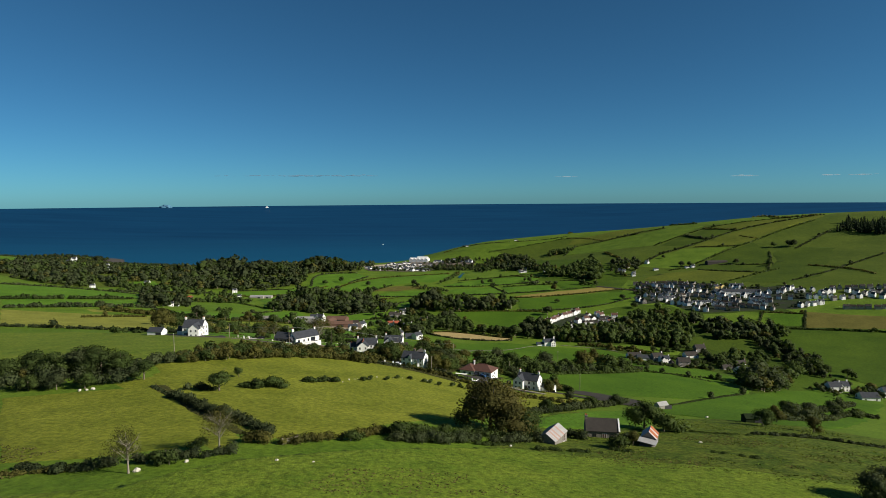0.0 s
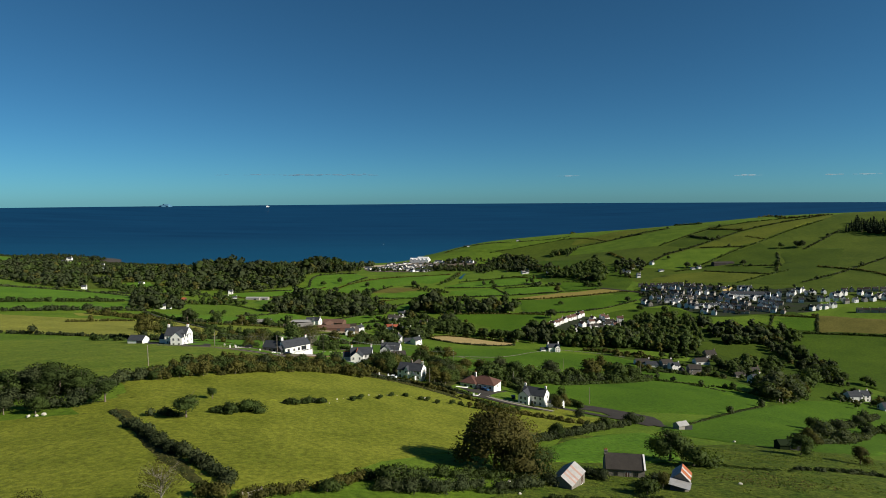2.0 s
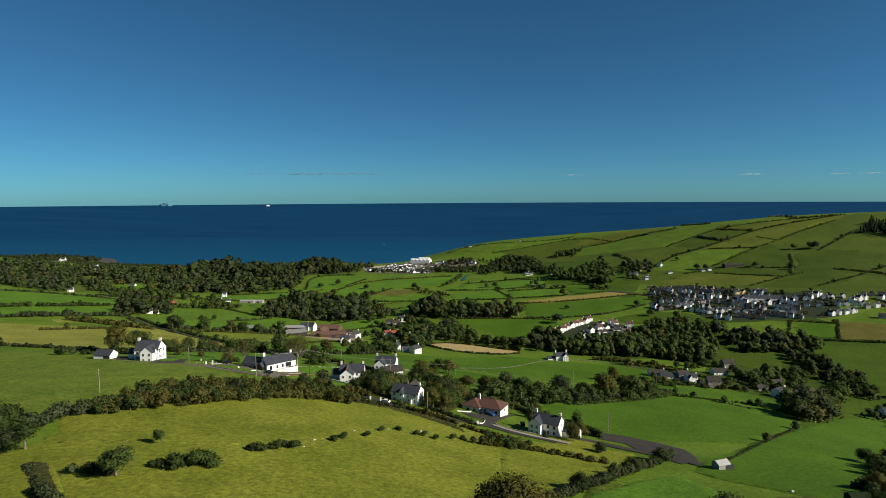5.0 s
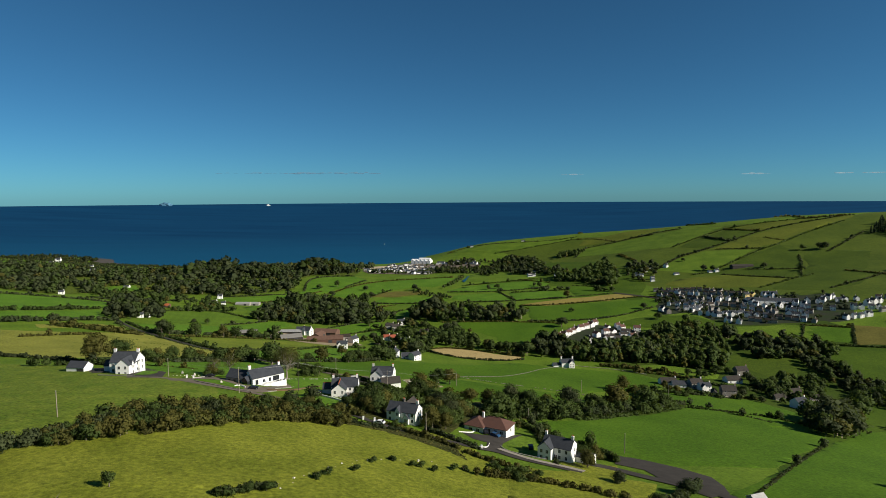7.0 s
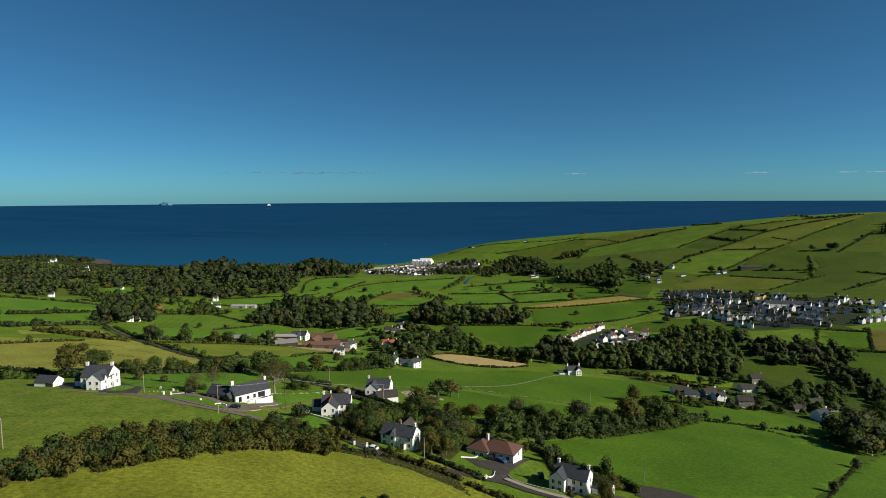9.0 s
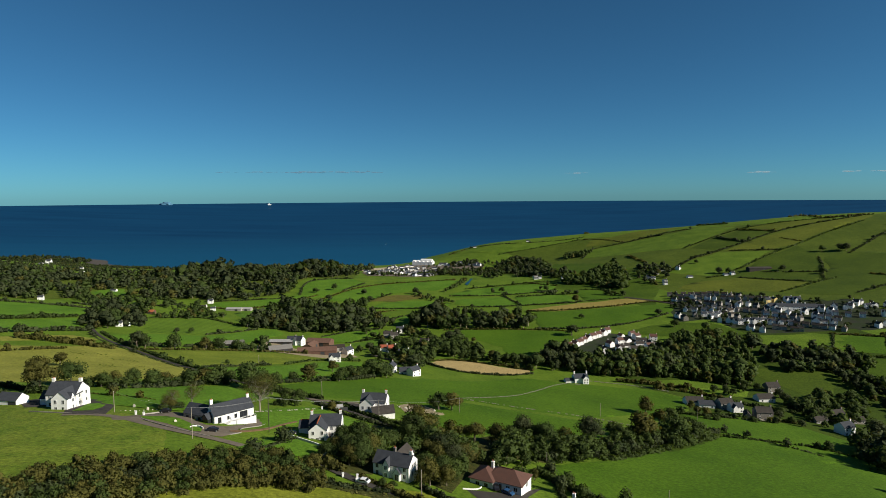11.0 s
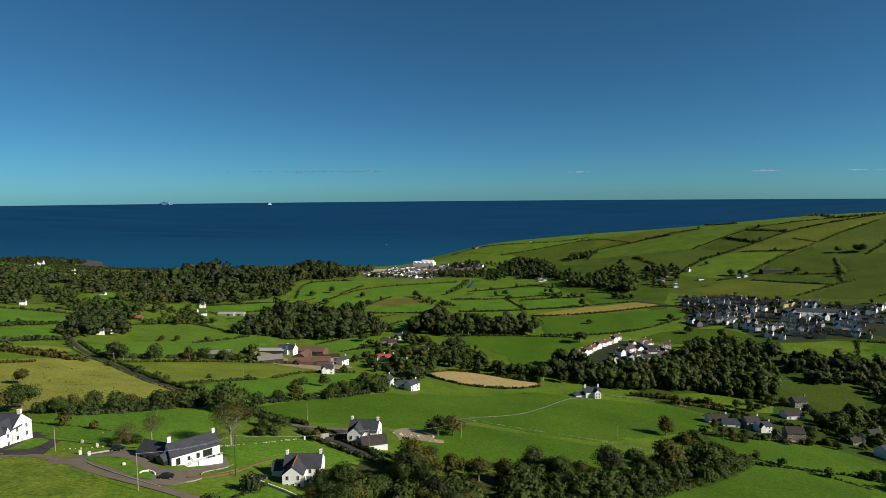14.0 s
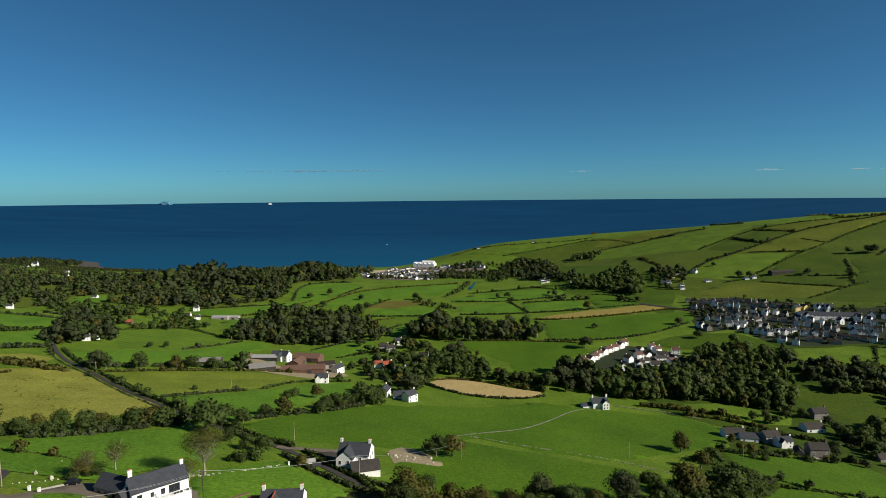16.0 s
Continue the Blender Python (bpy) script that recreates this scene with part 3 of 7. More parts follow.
def wood(poly, spacing, height, leaf="leaf_dark", n=120, label="mixed broadleaf woodland with uneven crowns", conifer=False, seed=0, name="woodland", gaps=-0.9, ratio=0.85):
    rng = np.random.default_rng(1000 + len(WOODS) * 7 + seed)
    x, y = scatter(poly, spacing, rng)
    clump = np.array([noise.noise((p * 0.016, q * 0.016, 5.0)) + 0.5 * noise.noise((p * 0.05, q * 0.05, 9.0)) for p, q in zip(x, y)])
    keep = clump > gaps
    x, y, clump = x[keep], y[keep], clump[keep]
    if len(x) == 0:
        return
    far = np.hypot(x, y).mean()
    n = int(np.interp(far, (200, 350, 500, 700, 1000), (400, 290, 185, 80, 30)))
    height = height * np.clip(1.0 + 0.45 * clump, 0.6, 1.4)
    h = height * np.clip(rng.normal(0.88, 0.2, len(x)), 0.45, 1.4)
    ob = new(name, wood_mesh(name, x, y, h, len(WOODS), leaf, n, 1.1 / n ** 0.5 if not conifer else 0.07, ratio, conifer=conifer))
    WOODS.append(tagged(ob, label, "trees", kind="stuff"))


HEDGES = []


def hedge(line, height=2.0, width=1.8, leaf="", label="overgrown field hedge of hawthorn and bramble", gap=0.12, fine=None, tall=0.03, rounds=2):
    """A field hedge: clumps of leaf sprays strung along a line."""
    rng = np.random.default_rng(500 + len(HEDGES))
    leaf = leaf or ("leaf_dark", "leaf", "leaf_dark", "leaf_olive")[len(HEDGES) % 4]
    p = dense(line, width * (0.55 if np.hypot(*np.mean(line, axis=0)) < 400 else 0.75), rounds)
    d = max(60, np.hypot(*p.mean(0)))
    size = fine or max(0.17, 0.0015 * d)
    keep = rng.uniform(size=len(p)) > (gap if d < 720 else gap * 0.3)
    p = p[keep]
    p = p + rng.normal(size=p.shape) * width * 0.16
    roll = np.array([noise.noise((a * 0.06, b * 0.06, 2.0)) for a, b in p])
    h = height * np.clip(0.85 + 0.55 * roll + rng.normal(size=len(p)) * 0.14, 0.35, 1.8)
    z = land(p[:, 0], p[:, 1])
    grown = rng.uniform(size=len(p)) < (tall if 260 < d < 560 else tall * 0.5 if d >= 560 else 0.0)
    h = np.where(grown, h + rng.uniform(1.5, 4.5, len(p)), h)
    wide = np.where(grown, width * 0.5 + rng.uniform(0.8, 1.8, len(p)), width * 0.5)
    centre = np.c_[p, z + h * 0.5]
    radii = np.c_[wide, wide, h * 0.55] * rng.uniform(0.8, 1.2, (len(p), 1))
    n = int(min(260 * len(p), 0.95 * (6 * radii[:, 0] * (radii[:, 0] + radii[:, 2])).sum() / (1.3 * size ** 2)))
    q, f, soft = leaf_quads(rng, centre, radii, n, size)
    cv = (ICO_V[None] * radii[:, None] * 0.66 + centre[:, None]).reshape(-1, 3)
    cf = (ICO_F[None] + (np.arange(len(p)) * len(ICO_V))[:, None, None]).reshape(-1, 3) + len(q)
    normals = np.vstack([soft, np.tile(ICO_V, (len(p), 1))])
    if d > 430:
        HEDGES.append(tagged(new("hedge", mesh_of("hedge", np.vstack([q, cv]), f.tolist() + cf.tolist(), M[leaf], None, True, normals)), label, "hedge"))
        return
    # near hedges: shrubs of a few clumps each, under one hedge
    a, b = p[0]
    root = thing("hedge", label, "hedge", a, b)
    origin = np.array(root.location)
    group = np.arange(len(p)) // max(3, int(5.0 / width))
    clump = ((q.reshape(-1, 4, 3).mean(1)[:, None, :2] - p[None]) ** 2).sum(2).argmin(1) if n * len(p) < 6e6 else np.zeros(n, int)
    for k in range(group.max() + 1):
        mine = np.where(group[clump] == k)[0]
        lumps = np.where(group == k)[0]
        vq = q.reshape(-1, 4, 3)[mine].reshape(-1, 3)
        vc = cv.reshape(-1, len(ICO_V), 3)[lumps].reshape(-1, 3)
        fc = (ICO_F[None] + (np.arange(len(lumps)) * len(ICO_V))[:, None, None]).reshape(-1, 3) + len(vq)
        nn = np.vstack([soft.reshape(-1, 4, 3)[mine].reshape(-1, 3), np.tile(ICO_V, (len(lumps), 1))])
        part("shrub", mesh_of("shrub", np.vstack([vq, vc]) - origin, np.arange(len(vq)).reshape(-1, 4).tolist() + fc.tolist(), M[leaf], None, True, nn), None, root)
    HEDGES.append(root)


# ---- houses ----
def gable_prism(bm, L, W, eave, ridge, base=-3.0):
    """Walls of a gabled block, ridge along x, centred on the origin."""
    x, y = L / 2, W / 2
    v = [bm.verts.new(p) for p in ((-x, -y, base), (x, -y, base), (x, y, base), (-x, y, base), (-x, -y, eave), (x, -y, eave), (x, y, eave), (-x, y, eave), (-x, 0, ridge), (x, 0, ridge))]
    for f in ((0, 1, 5, 4), (2, 3, 7, 6), (1, 2, 6, 9, 5), (3, 0, 4, 8, 7), (3, 2, 1, 0)):
        bm.faces.new([v[i] for i in f])


def gable_roof(bm, L, W, eave, ridge, over=0.25, thick=0.14):
    """Two roof slopes with thickness, overhanging the walls."""
    x, y = L / 2 + over * 0.6, W / 2
    slope = (ridge - eave) / y
    for s in (-1, 1):
        a, b = (y + over) * s, 0.0
        za, zb = eave - over * slope + 0.03, ridge + 0.03
        v = [bm.verts.new(p) for p in ((-x, a, za), (x, a, za), (x, b, zb), (-x, b, zb), (-x, a, za + thick), (x, a, za + thick), (x, b, zb + thick), (-x, b, zb + thick))]
        for f in ((3, 2, 1, 0), (4, 5, 6, 7), (0, 1, 5, 4), (1, 2, 6, 5), (2, 3, 7, 6), (3, 0, 4, 7)):
            bm.faces.new([v[i] for i in (f if s < 0 else f[::-1])])


def turned(bm, m):
    bm.transform(m)
    return bm


def opening(house, x, y, z, w, h, face, kind="window", frame_mat="frame"):
    """A window or door on a wall: face is the way it looks, in degrees about z."""
    m = pose(x, y, z, 0, 0, face + 90)
    fr = turned(boxes((-w / 2 - 0.09, -0.03, -0.12, w / 2 + 0.09, 0.07, 0.0), (-w / 2 - 0.07, -0.03, h, w / 2 + 0.07, 0.05, h + 0.08),
                      (-w / 2 - 0.07, -0.03, 0, -w / 2, 0.05, h), (w / 2, -0.03, 0, w / 2 + 0.07, 0.05, h), (-0.03, -0.03, 0, 0.03, 0.045, h)), m @ pose(0, 0, 0, 0, 0, 180))
    ob = part(kind, fr, M[frame_mat], house)
    part("pane" if kind == "window" else "door_leaf", turned(boxes((-w / 2, -0.02, 0, w / 2, 0.02, h)), m @ pose(0, 0, 0, 0, 0, 180)), M["glass" if kind == "window" else "door"], ob)
    return ob


def chimney(house, x, y, top, base, mat, w=0.8, d=0.6):
    ob = part("chimney", boxes((x - w / 2, y - d / 2, base, x + w / 2, y + d / 2, top), (x - w / 2 - 0.07, y - d / 2 - 0.07, top - 0.25, x + w / 2 + 0.07, y + d / 2 + 0.07, top - 0.1)), M[mat], house)
    bm = bmesh.new()
    for k in (-0.2, 0.2):
        bmesh.ops.create_cone(bm, cap_ends=True, segments=8, radius1=0.13, radius2=0.10, depth=0.4, matrix=Matrix.Translation((x + k, y, top + 0.2)))
    part("chimney_pot", bm, M["terracotta"], ob)


def block(house, L, W, eave, ridge, wall, roof, at=(0, 0, 0), name="wall"):
    """A gabled block of a house: its walls and its roof, at (x, y, turn)."""
    m = pose(at[0], at[1], 0, 0, 0, at[2])
    bm = bmesh.new()
    gable_prism(bm, L, W, eave, ridge)
    w = part(name, turned(bm, m), M[wall], house)
    bm = bmesh.new()
    gable_roof(bm, L, W, eave, ridge)
    part("roof", turned(bm, m), M[roof], house)
    return w


# ---- fields ----
drape("field", [(118, 1538), (279, 1581), (495, 1464), (734, 1248), (1150, 1400), (1195, 1105), (1146, 897), (760, 720), (600, 700), (500, 740), (420, 850), (320, 930), (285, 1010), (260, 1080), (240, 1200), (190, 1330)], M["hill"], "green pasture of the headland hill", "field", 0.0)
drape("field", [(-106, 180), (-98, 193), (-75, 163), (-56, 136), (-43, 118), (-44, 106), (-56, 120), (-75, 149), (-94, 167)], M["olive"], "olive green grazed hillside beside a hedge", "field", 0.00)
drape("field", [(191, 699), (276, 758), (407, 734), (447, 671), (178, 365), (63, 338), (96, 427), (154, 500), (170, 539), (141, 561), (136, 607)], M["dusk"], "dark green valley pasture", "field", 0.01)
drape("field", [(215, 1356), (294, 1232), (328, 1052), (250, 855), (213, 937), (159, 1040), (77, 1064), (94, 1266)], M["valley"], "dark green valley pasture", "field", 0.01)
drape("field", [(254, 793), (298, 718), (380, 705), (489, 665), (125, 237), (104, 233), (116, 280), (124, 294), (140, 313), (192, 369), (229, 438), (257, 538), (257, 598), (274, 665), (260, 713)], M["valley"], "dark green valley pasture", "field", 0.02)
drape("field", [(300, 939), (356, 926), (400, 876), (420, 843), (477, 827), (484, 779), (441, 723), (366, 720), (318, 727), (300, 756), (287, 788), (250, 782), (262, 833)], M["town"], "streets, yards and gardens of the town", "field", 0.02)
drape("field", [(-132, 167), (-116, 169), (-96, 174), (-79, 161), (-67, 145), (-50, 117), (-48, 111), (-58, 107), (-66, 103), (-82, 102)], M["olive"], "olive green grazed hillside field", "field", 0.02)
drape("field", [(-101, 195), (-95, 208), (-86, 222), (-62, 258), (-41, 270), (-9, 264), (8, 251), (50, 235), (33, 202), (1, 159), (-14, 142), (-24, 122), (-37, 118), (-46, 123), (-58, 139), (-75, 163), (-89, 179)], M["olive"], "olive green hillside field grazed short", "field", 0.03)
drape("field", [(-111, 213), (-100, 221), (-88, 233), (-74, 246), (-59, 266), (-43, 279), (-29, 280), (-7, 284), (9, 271), (13, 256), (12, 212), (-91, 186)], M["olive"], "olive green hillside field grazed short", "field", 0.03)
drape("field", [(-307, 364), (-250, 376), (-159, 348), (-102, 320), (-81, 280), (-88, 240), (-107, 219), (-111, 206), (-133, 199), (-172, 202)], M["rushy"], "green sloping pasture with rush tufts", "field", 0.04)
drape("field", [(35, 336), (66, 357), (111, 395), (142, 431), (165, 436), (196, 432), (212, 407), (192, 369), (140, 313), (124, 294), (73, 280), (58, 291), (42, 308)], M["rolling"], "bright green level meadow beside the road", "field", 0.04)
drape("field", [(-56, 463), (-42, 509), (-25, 544), (8, 547), (60, 578), (82, 568), (97, 565), (141, 561), (166, 539), (155, 505), (128, 483), (98, 464), (74, 448), (43, 455), (10, 467), (-12, 439), (-42, 431)], M["rolling"], "bright green rolling pasture", "field", 0.05)
drape("field", [(-26, 420), (7, 458), (42, 449), (72, 441), (96, 427), (84, 400), (-8, 366), (-22, 386)], M["rolling"], "green pasture beside a stone wall", "field", 0.05)
drape("field", [(-99, 436), (-88, 468), (-68, 505), (-44, 535), (-6, 530), (-5, 443), (-28, 424), (-44, 424), (-63, 416), (-82, 418)], M["rolling"], "bright green rolling pasture", "field", 0.06)
drape("field", [(-169, 367), (-149, 390), (-118, 418), (-89, 391), (-93, 357), (-108, 340), (-137, 342)], M["bright"], "green lawn and paddock", "field", 0.36)
drape("field", [(-82, 351), (-80, 365), (-64, 384), (-33, 358), (-33, 338), (-45, 340), (-60, 342), (-67, 326), (-73, 332)], M["bright"], "bright mown grass round a white house", "field", 0.17)
drape("field", [(-61, 320), (-56, 319), (-49, 315), (-43, 309), (-43, 302), (-48, 295), (-59, 294), (-68, 297), (-64, 311)], M["bright"], "mown lawn behind a curving white wall", "field", 0.42)
drape("field", [(-37, 101), (-18, 112), (13, 128), (59, 119), (82, 108), (116, 89), (43, 32), (-33, 26), (-85, 64), (-67, 84), (-51, 85), (-45, 94)], M["sheep"], "lush green sheep pasture", "field", 0.18)
drape("field", [(19, 257), (45, 261), (66, 256), (49, 223), (30, 197), (15, 180), (13, 207)], M["olive"], "olive green field corner below the lane", "field", 0.18)
drape("field", [(36, 272), (58, 275), (50, 235), (40, 246)], M["olive"], "dry olive grass corner", "field", 0.18)
drape("field", [(144, 486), (174, 498), (190, 486), (214, 483), (225, 460), (236, 447), (197, 399), (172, 389), (170, 422), (157, 433), (145, 440), (139, 450)], M["rolling"], "bright green level pasture below cottages", "field", 0.19)
drape("field", [(90, 253), (142, 311), (235, 412), (314, 460), (352, 461), (137, 204), (117, 196), (109, 197), (94, 206), (79, 225), (76, 233)], M["rolling"], "bright green level pasture below the road", "field", 0.19)
drape("field", [(-548, 702), (-508, 743), (-474, 759), (-450, 775), (-414, 774), (-388, 730), (-388, 690), (-392, 655), (-419, 606), (-443, 570)], M["bright"], "bright green sloping field", "field", 0.06)
drape("field", [(-438, 562), (-415, 602), (-388, 650), (-377, 686), (-356, 674), (-336, 630), (-342, 593), (-367, 551), (-399, 517)], M["bright"], "bright green field above a hedge", "field", 0.07)
drape("field", [(-343, 546), (-323, 569), (-311, 586), (-289, 578), (-280, 554), (-309, 551), (-326, 527)], M["straw"], "narrow dry pale strip field", "field", 0.07)
drape("field", [(-389, 499), (-327, 509), (-294, 521), (-262, 552), (-268, 558), (-242, 541), (-208, 512), (-176, 484), (-149, 460), (-146, 442), (-161, 426), (-172, 411), (-182, 393), (-238, 396), (-328, 420)], M["straw"], "pale yellow-green pasture with rush tufts", "field", 0.07)
drape("field", [(-308, 682), (-338, 740), (-300, 803), (-241, 758), (-220, 750), (-242, 678), (-280, 644)], M["striped"], "mown striped green field", "field", 0.08)
drape("field", [(-297, 605), (-277, 638), (-235, 676), (-216, 745), (-199, 765), (-182, 734), (-189, 695), (-190, 663), (-219, 621), (-239, 584), (-257, 569)], M["bright"], "bright green wedge of pasture", "field", 0.08)
drape("field", [(-236, 540), (-197, 584), (-159, 605), (-123, 615), (-103, 604), (-135, 538), (-159, 496), (-176, 494), (-206, 518)], M["paddock"], "yellow-green pasture beside the lane", "field", 0.09)
drape("field", [(-160, 486), (-130, 526), (-117, 554), (-103, 588), (-78, 601), (-72, 560), (-86, 518), (-104, 446), (-114, 440), (-140, 466)], M["bright"], "bright green paddock", "field", 0.10)
drape("field", [(-342, 735), (-387, 818), (-371, 894), (-337, 871), (-325, 815), (-339, 757)], M["pasture"], "dry olive strip field", "field", 0.10)
drape("field", [(-459, 808), (-493, 859), (-463, 938), (-401, 922), (-405, 840), (-430, 808)], M["pasture"], "olive green strip between woods", "field", 0.10)
drape("field", [(-338, 891), (-338, 932), (-292, 974), (-241, 1026), (-215, 1032), (-230, 988), (-249, 939), (-292, 892)], M["bright"], "bright green strip between woods", "field", 0.11)
drape("field", [(-281, 852), (-278, 884), (-246, 906), (-245, 841), (-255, 821)], M["lush"], "green paddock beside woods", "field", 0.11)
drape("field", [(-514, 929), (-532, 974), (-509, 1002), (-474, 951), (-483, 910)], M["bright"], "bright green clearing in the woods", "field", 0.12)
drape("field", [(-245, 1034), (-267, 1145), (-248, 1192), (-191, 1201), (-160, 1145), (-185, 1073), (-206, 1011), (-232, 988)], M["bright"], "bright green rounded field", "field", 0.12)
drape("field", [(-199, 990), (-175, 1068), (-138, 1117), (-85, 1144), (-19, 1172), (5, 1168), (-9, 1099), (-34, 1059), (-61, 1070), (-102, 1041), (-128, 992), (-148, 968)], M["bright"], "long bright green sloping field", "field", 0.13)
drape("field", [(-134, 976), (-108, 1024), (-50, 1034), (-37, 1007), (-87, 979)], M["dim_stubble"], "brown rough scrubby patch", "field", 0.14)
drape("field", [(-120, 927), (-109, 968), (-47, 980), (-7, 959), (-11, 922), (-80, 915)], M["bright"], "bright green valley strip", "field", 0.14)
drape("field", [(-138, 895), (-79, 908), (-11, 915), (-14, 894), (-76, 877), (-128, 874)], M["pasture"], "pale green valley strip", "field", 0.15)
drape("field", [(-77, 827), (-75, 867), (-10, 887), (-17, 865), (-53, 814)], M["bright"], "bright green corner field", "field", 0.15)
drape("field", [(21, 1075), (35, 1201), (94, 1247), (146, 1175), (151, 1111), (81, 1098)], M["pasture"], "green valley field above a stream", "field", 0.15)
drape("field", [(-8, 1029), (22, 1061), (80, 1088), (156, 1093), (166, 1061), (144, 1019), (73, 1007), (-4, 1008)], M["bright"], "bright green valley strip", "field", 0.16)
drape("field", [(-1, 951), (2, 982), (72, 994), (87, 929), (51, 915)], M["bright"], "bright green valley field", "field", 0.16)
drape("field", [(89, 986), (159, 992), (172, 946), (153, 919), (92, 920)], M["bright"], "bright green valley field", "field", 0.17)
drape("field", [(92, 884), (128, 900), (170, 914), (235, 928), (261, 897), (199, 877), (129, 868)], M["wheat"], "strip of golden stubble", "field", 0.17)
drape("field", [(102, 865), (183, 868), (267, 877), (279, 854), (261, 826), (205, 789), (139, 772), (101, 774), (96, 801)], M["rolling"], "bright green level field", "field", 0.18)
drape("field", [(181, 984), (193, 1019), (224, 999), (236, 956), (227, 931), (182, 919)], M["rolling"], "bright green strip below the wood", "field", 0.18)
drape("field", [(-12, 782), (30, 780), (111, 766), (127, 758), (127, 732), (101, 711), (83, 678), (49, 668), (47, 697), (33, 722), (6, 752)], M["rolling"], "bright green field between woods", "field", 0.19)
drape("field", [(-141, 731), (-118, 775), (-89, 786), (-83, 759), (-111, 706), (-126, 701)], M["bright"], "bright green field behind the farm", "field", 0.20)
drape("field", [(-109, 698), (-78, 741), (-69, 724), (-80, 682)], M["lush"], "green paddock behind the farm", "field", 0.20)
drape("field", [(-24, 618), (-13, 642), (5, 639), (40, 616), (63, 607), (63, 596), (41, 583), (13, 584), (-17, 606)], M["brown"], "mown pale brown hay field", "field", 0.20)
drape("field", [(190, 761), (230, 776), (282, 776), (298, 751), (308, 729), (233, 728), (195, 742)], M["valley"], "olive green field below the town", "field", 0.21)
drape("field", [(295, 681), (316, 723), (366, 720), (408, 707), (378, 666), (344, 657), (329, 685)], M["pasture"], "green field below the town", "field", 0.21)
drape("field", [(160, 587), (188, 595), (210, 582), (225, 567), (219, 551), (198, 551), (176, 560)], M["pasture"], "green strip behind the cottages", "field", 0.22)
drape("field", [(357, 670), (386, 712), (424, 700), (399, 659)], M["rolling"], "green field corner below the town", "field", 0.23)
drape("field", [(431, 707), (500, 669), (533, 652), (504, 616), (473, 631), (400, 654)], M["dim_stubble"], "pale yellow stubble field", "field", 0.23)
drape("field", [(344, 638), (394, 649), (467, 623), (506, 604), (353, 418), (343, 455), (338, 492), (343, 546), (346, 598)], M["valley"], "dark green sloping field", "field", 0.24)
# the tree shade on this field is put into its darker grass colour
drape("field", [(255, 624), (279, 631), (315, 629), (317, 598), (273, 554), (256, 592)], M["deep"], "dark green field with tree shade put in its colour", "field", 0.24)
drape("field", [(320, 971), (359, 1001), (425, 999), (491, 926), (430, 893), (374, 918), (335, 944)], M["rise"], "yellow-green hillside field above the town", "field", 0.24)
drape("field", [(381, 1034), (442, 1040), (529, 1111), (592, 1143), (585, 1075), (537, 986), (495, 932), (431, 1003)], M["deep"], "green hillside field", "field", 0.25)
drape("field", [(346, 1081), (412, 1148), (470, 1175), (543, 1135), (452, 1061), (397, 1033)], M["pasture"], "green hillside field", "field", 0.26)
drape("field", [(484, 1183), (550, 1221), (662, 1262), (791, 1283), (809, 1273), (770, 1245), (676, 1205), (589, 1154), (544, 1138)], M["rise"], "long green hillside strip", "field", 0.26)
drape("field", [(446, 1243), (518, 1303), (587, 1323), (613, 1263), (579, 1238), (532, 1215), (477, 1189)], M["deep"], "green hillside field", "field", 0.27)
drape("field", [(592, 1332), (649, 1327), (750, 1293), (672, 1278), (615, 1267)], M["rise"], "green hilltop strip", "field", 0.27)
drape("field", [(267, 1354), (304, 1436), (412, 1436), (531, 1430), (587, 1357), (517, 1312), (439, 1252), (367, 1296)], M["pasture"], "green hillside field", "field", 0.28)
drape("field", [(294, 1473), (323, 1517), (449, 1536), (539, 1496), (415, 1447)], M["rise"], "pale green hilltop field", "field", 0.28)
drape("field", [(513, 944), (554, 998), (583, 1058), (642, 1063), (675, 1029), (539, 852), (484, 837), (434, 877), (494, 924)], M["deep"], "green hillside field", "field", 0.29)
drape("field", [(-15, 1614), (35, 1631), (208, 1602), (318, 1599), (310, 1548), (196, 1530), (105, 1525)], M["pasture"], "green headland field", "field", 0.29)
drape("field", [(-983, 1272), (-944, 1286), (-835, 1193), (-780, 1091), (-845, 1092), (-888, 1066), (-1030, 1239)], M["bright"], "bright green headland field", "field", 0.30)

# ---- hedges ----
hedge([(19, 177), (29, 193), (44, 212), (61, 233), (81, 259)], 3.0, 3.0)
hedge([(167, 534), (195, 534), (218, 520), (242, 512)], 2.6, 3.0)
hedge([(159, 485), (185, 485), (202, 482)], 1.6, 2.0)
hedge([(-28, 288), (-11, 274), (0, 269), (8, 260), (17, 255), (26, 251)], 1.6, 2)
hedge([(-7, 283), (9, 275)], 1.5, 1.4)
hedge([(31, 324), (41, 306), (55, 294), (60, 280)], 2.4, 2.4)
hedge([(-78, 161), (-74, 157), (-67, 150), (-58, 140), (-49, 132), (-41, 124), (-38, 120)], 2.2, 2.6)
hedge([(-41, 114), (-37, 113), (-31, 114), (-23, 120), (-15, 129)], 2.2, 2.4)
hedge([(-91, 175), (-82, 165), (-77, 160)], 0.5, 1.2)
hedge([(-15, 129), (-5, 136), (5, 138), (15, 143), (22, 147)], 2.6, 3)
hedge([(-62, 97), (-56, 99), (-47, 102), (-41, 105)], 1.8, 2.2)
hedge([(-76, 95), (-68, 95), (-62, 97)], 1.0, 1.2)
hedge([(-142, 180), (-130, 179), (-120, 180), (-110, 181), (-102, 186)], 5.0, 5)
hedge([(-156, 198), (-144, 198), (-132, 198), (-121, 200), (-111, 203)], 6.0, 6)
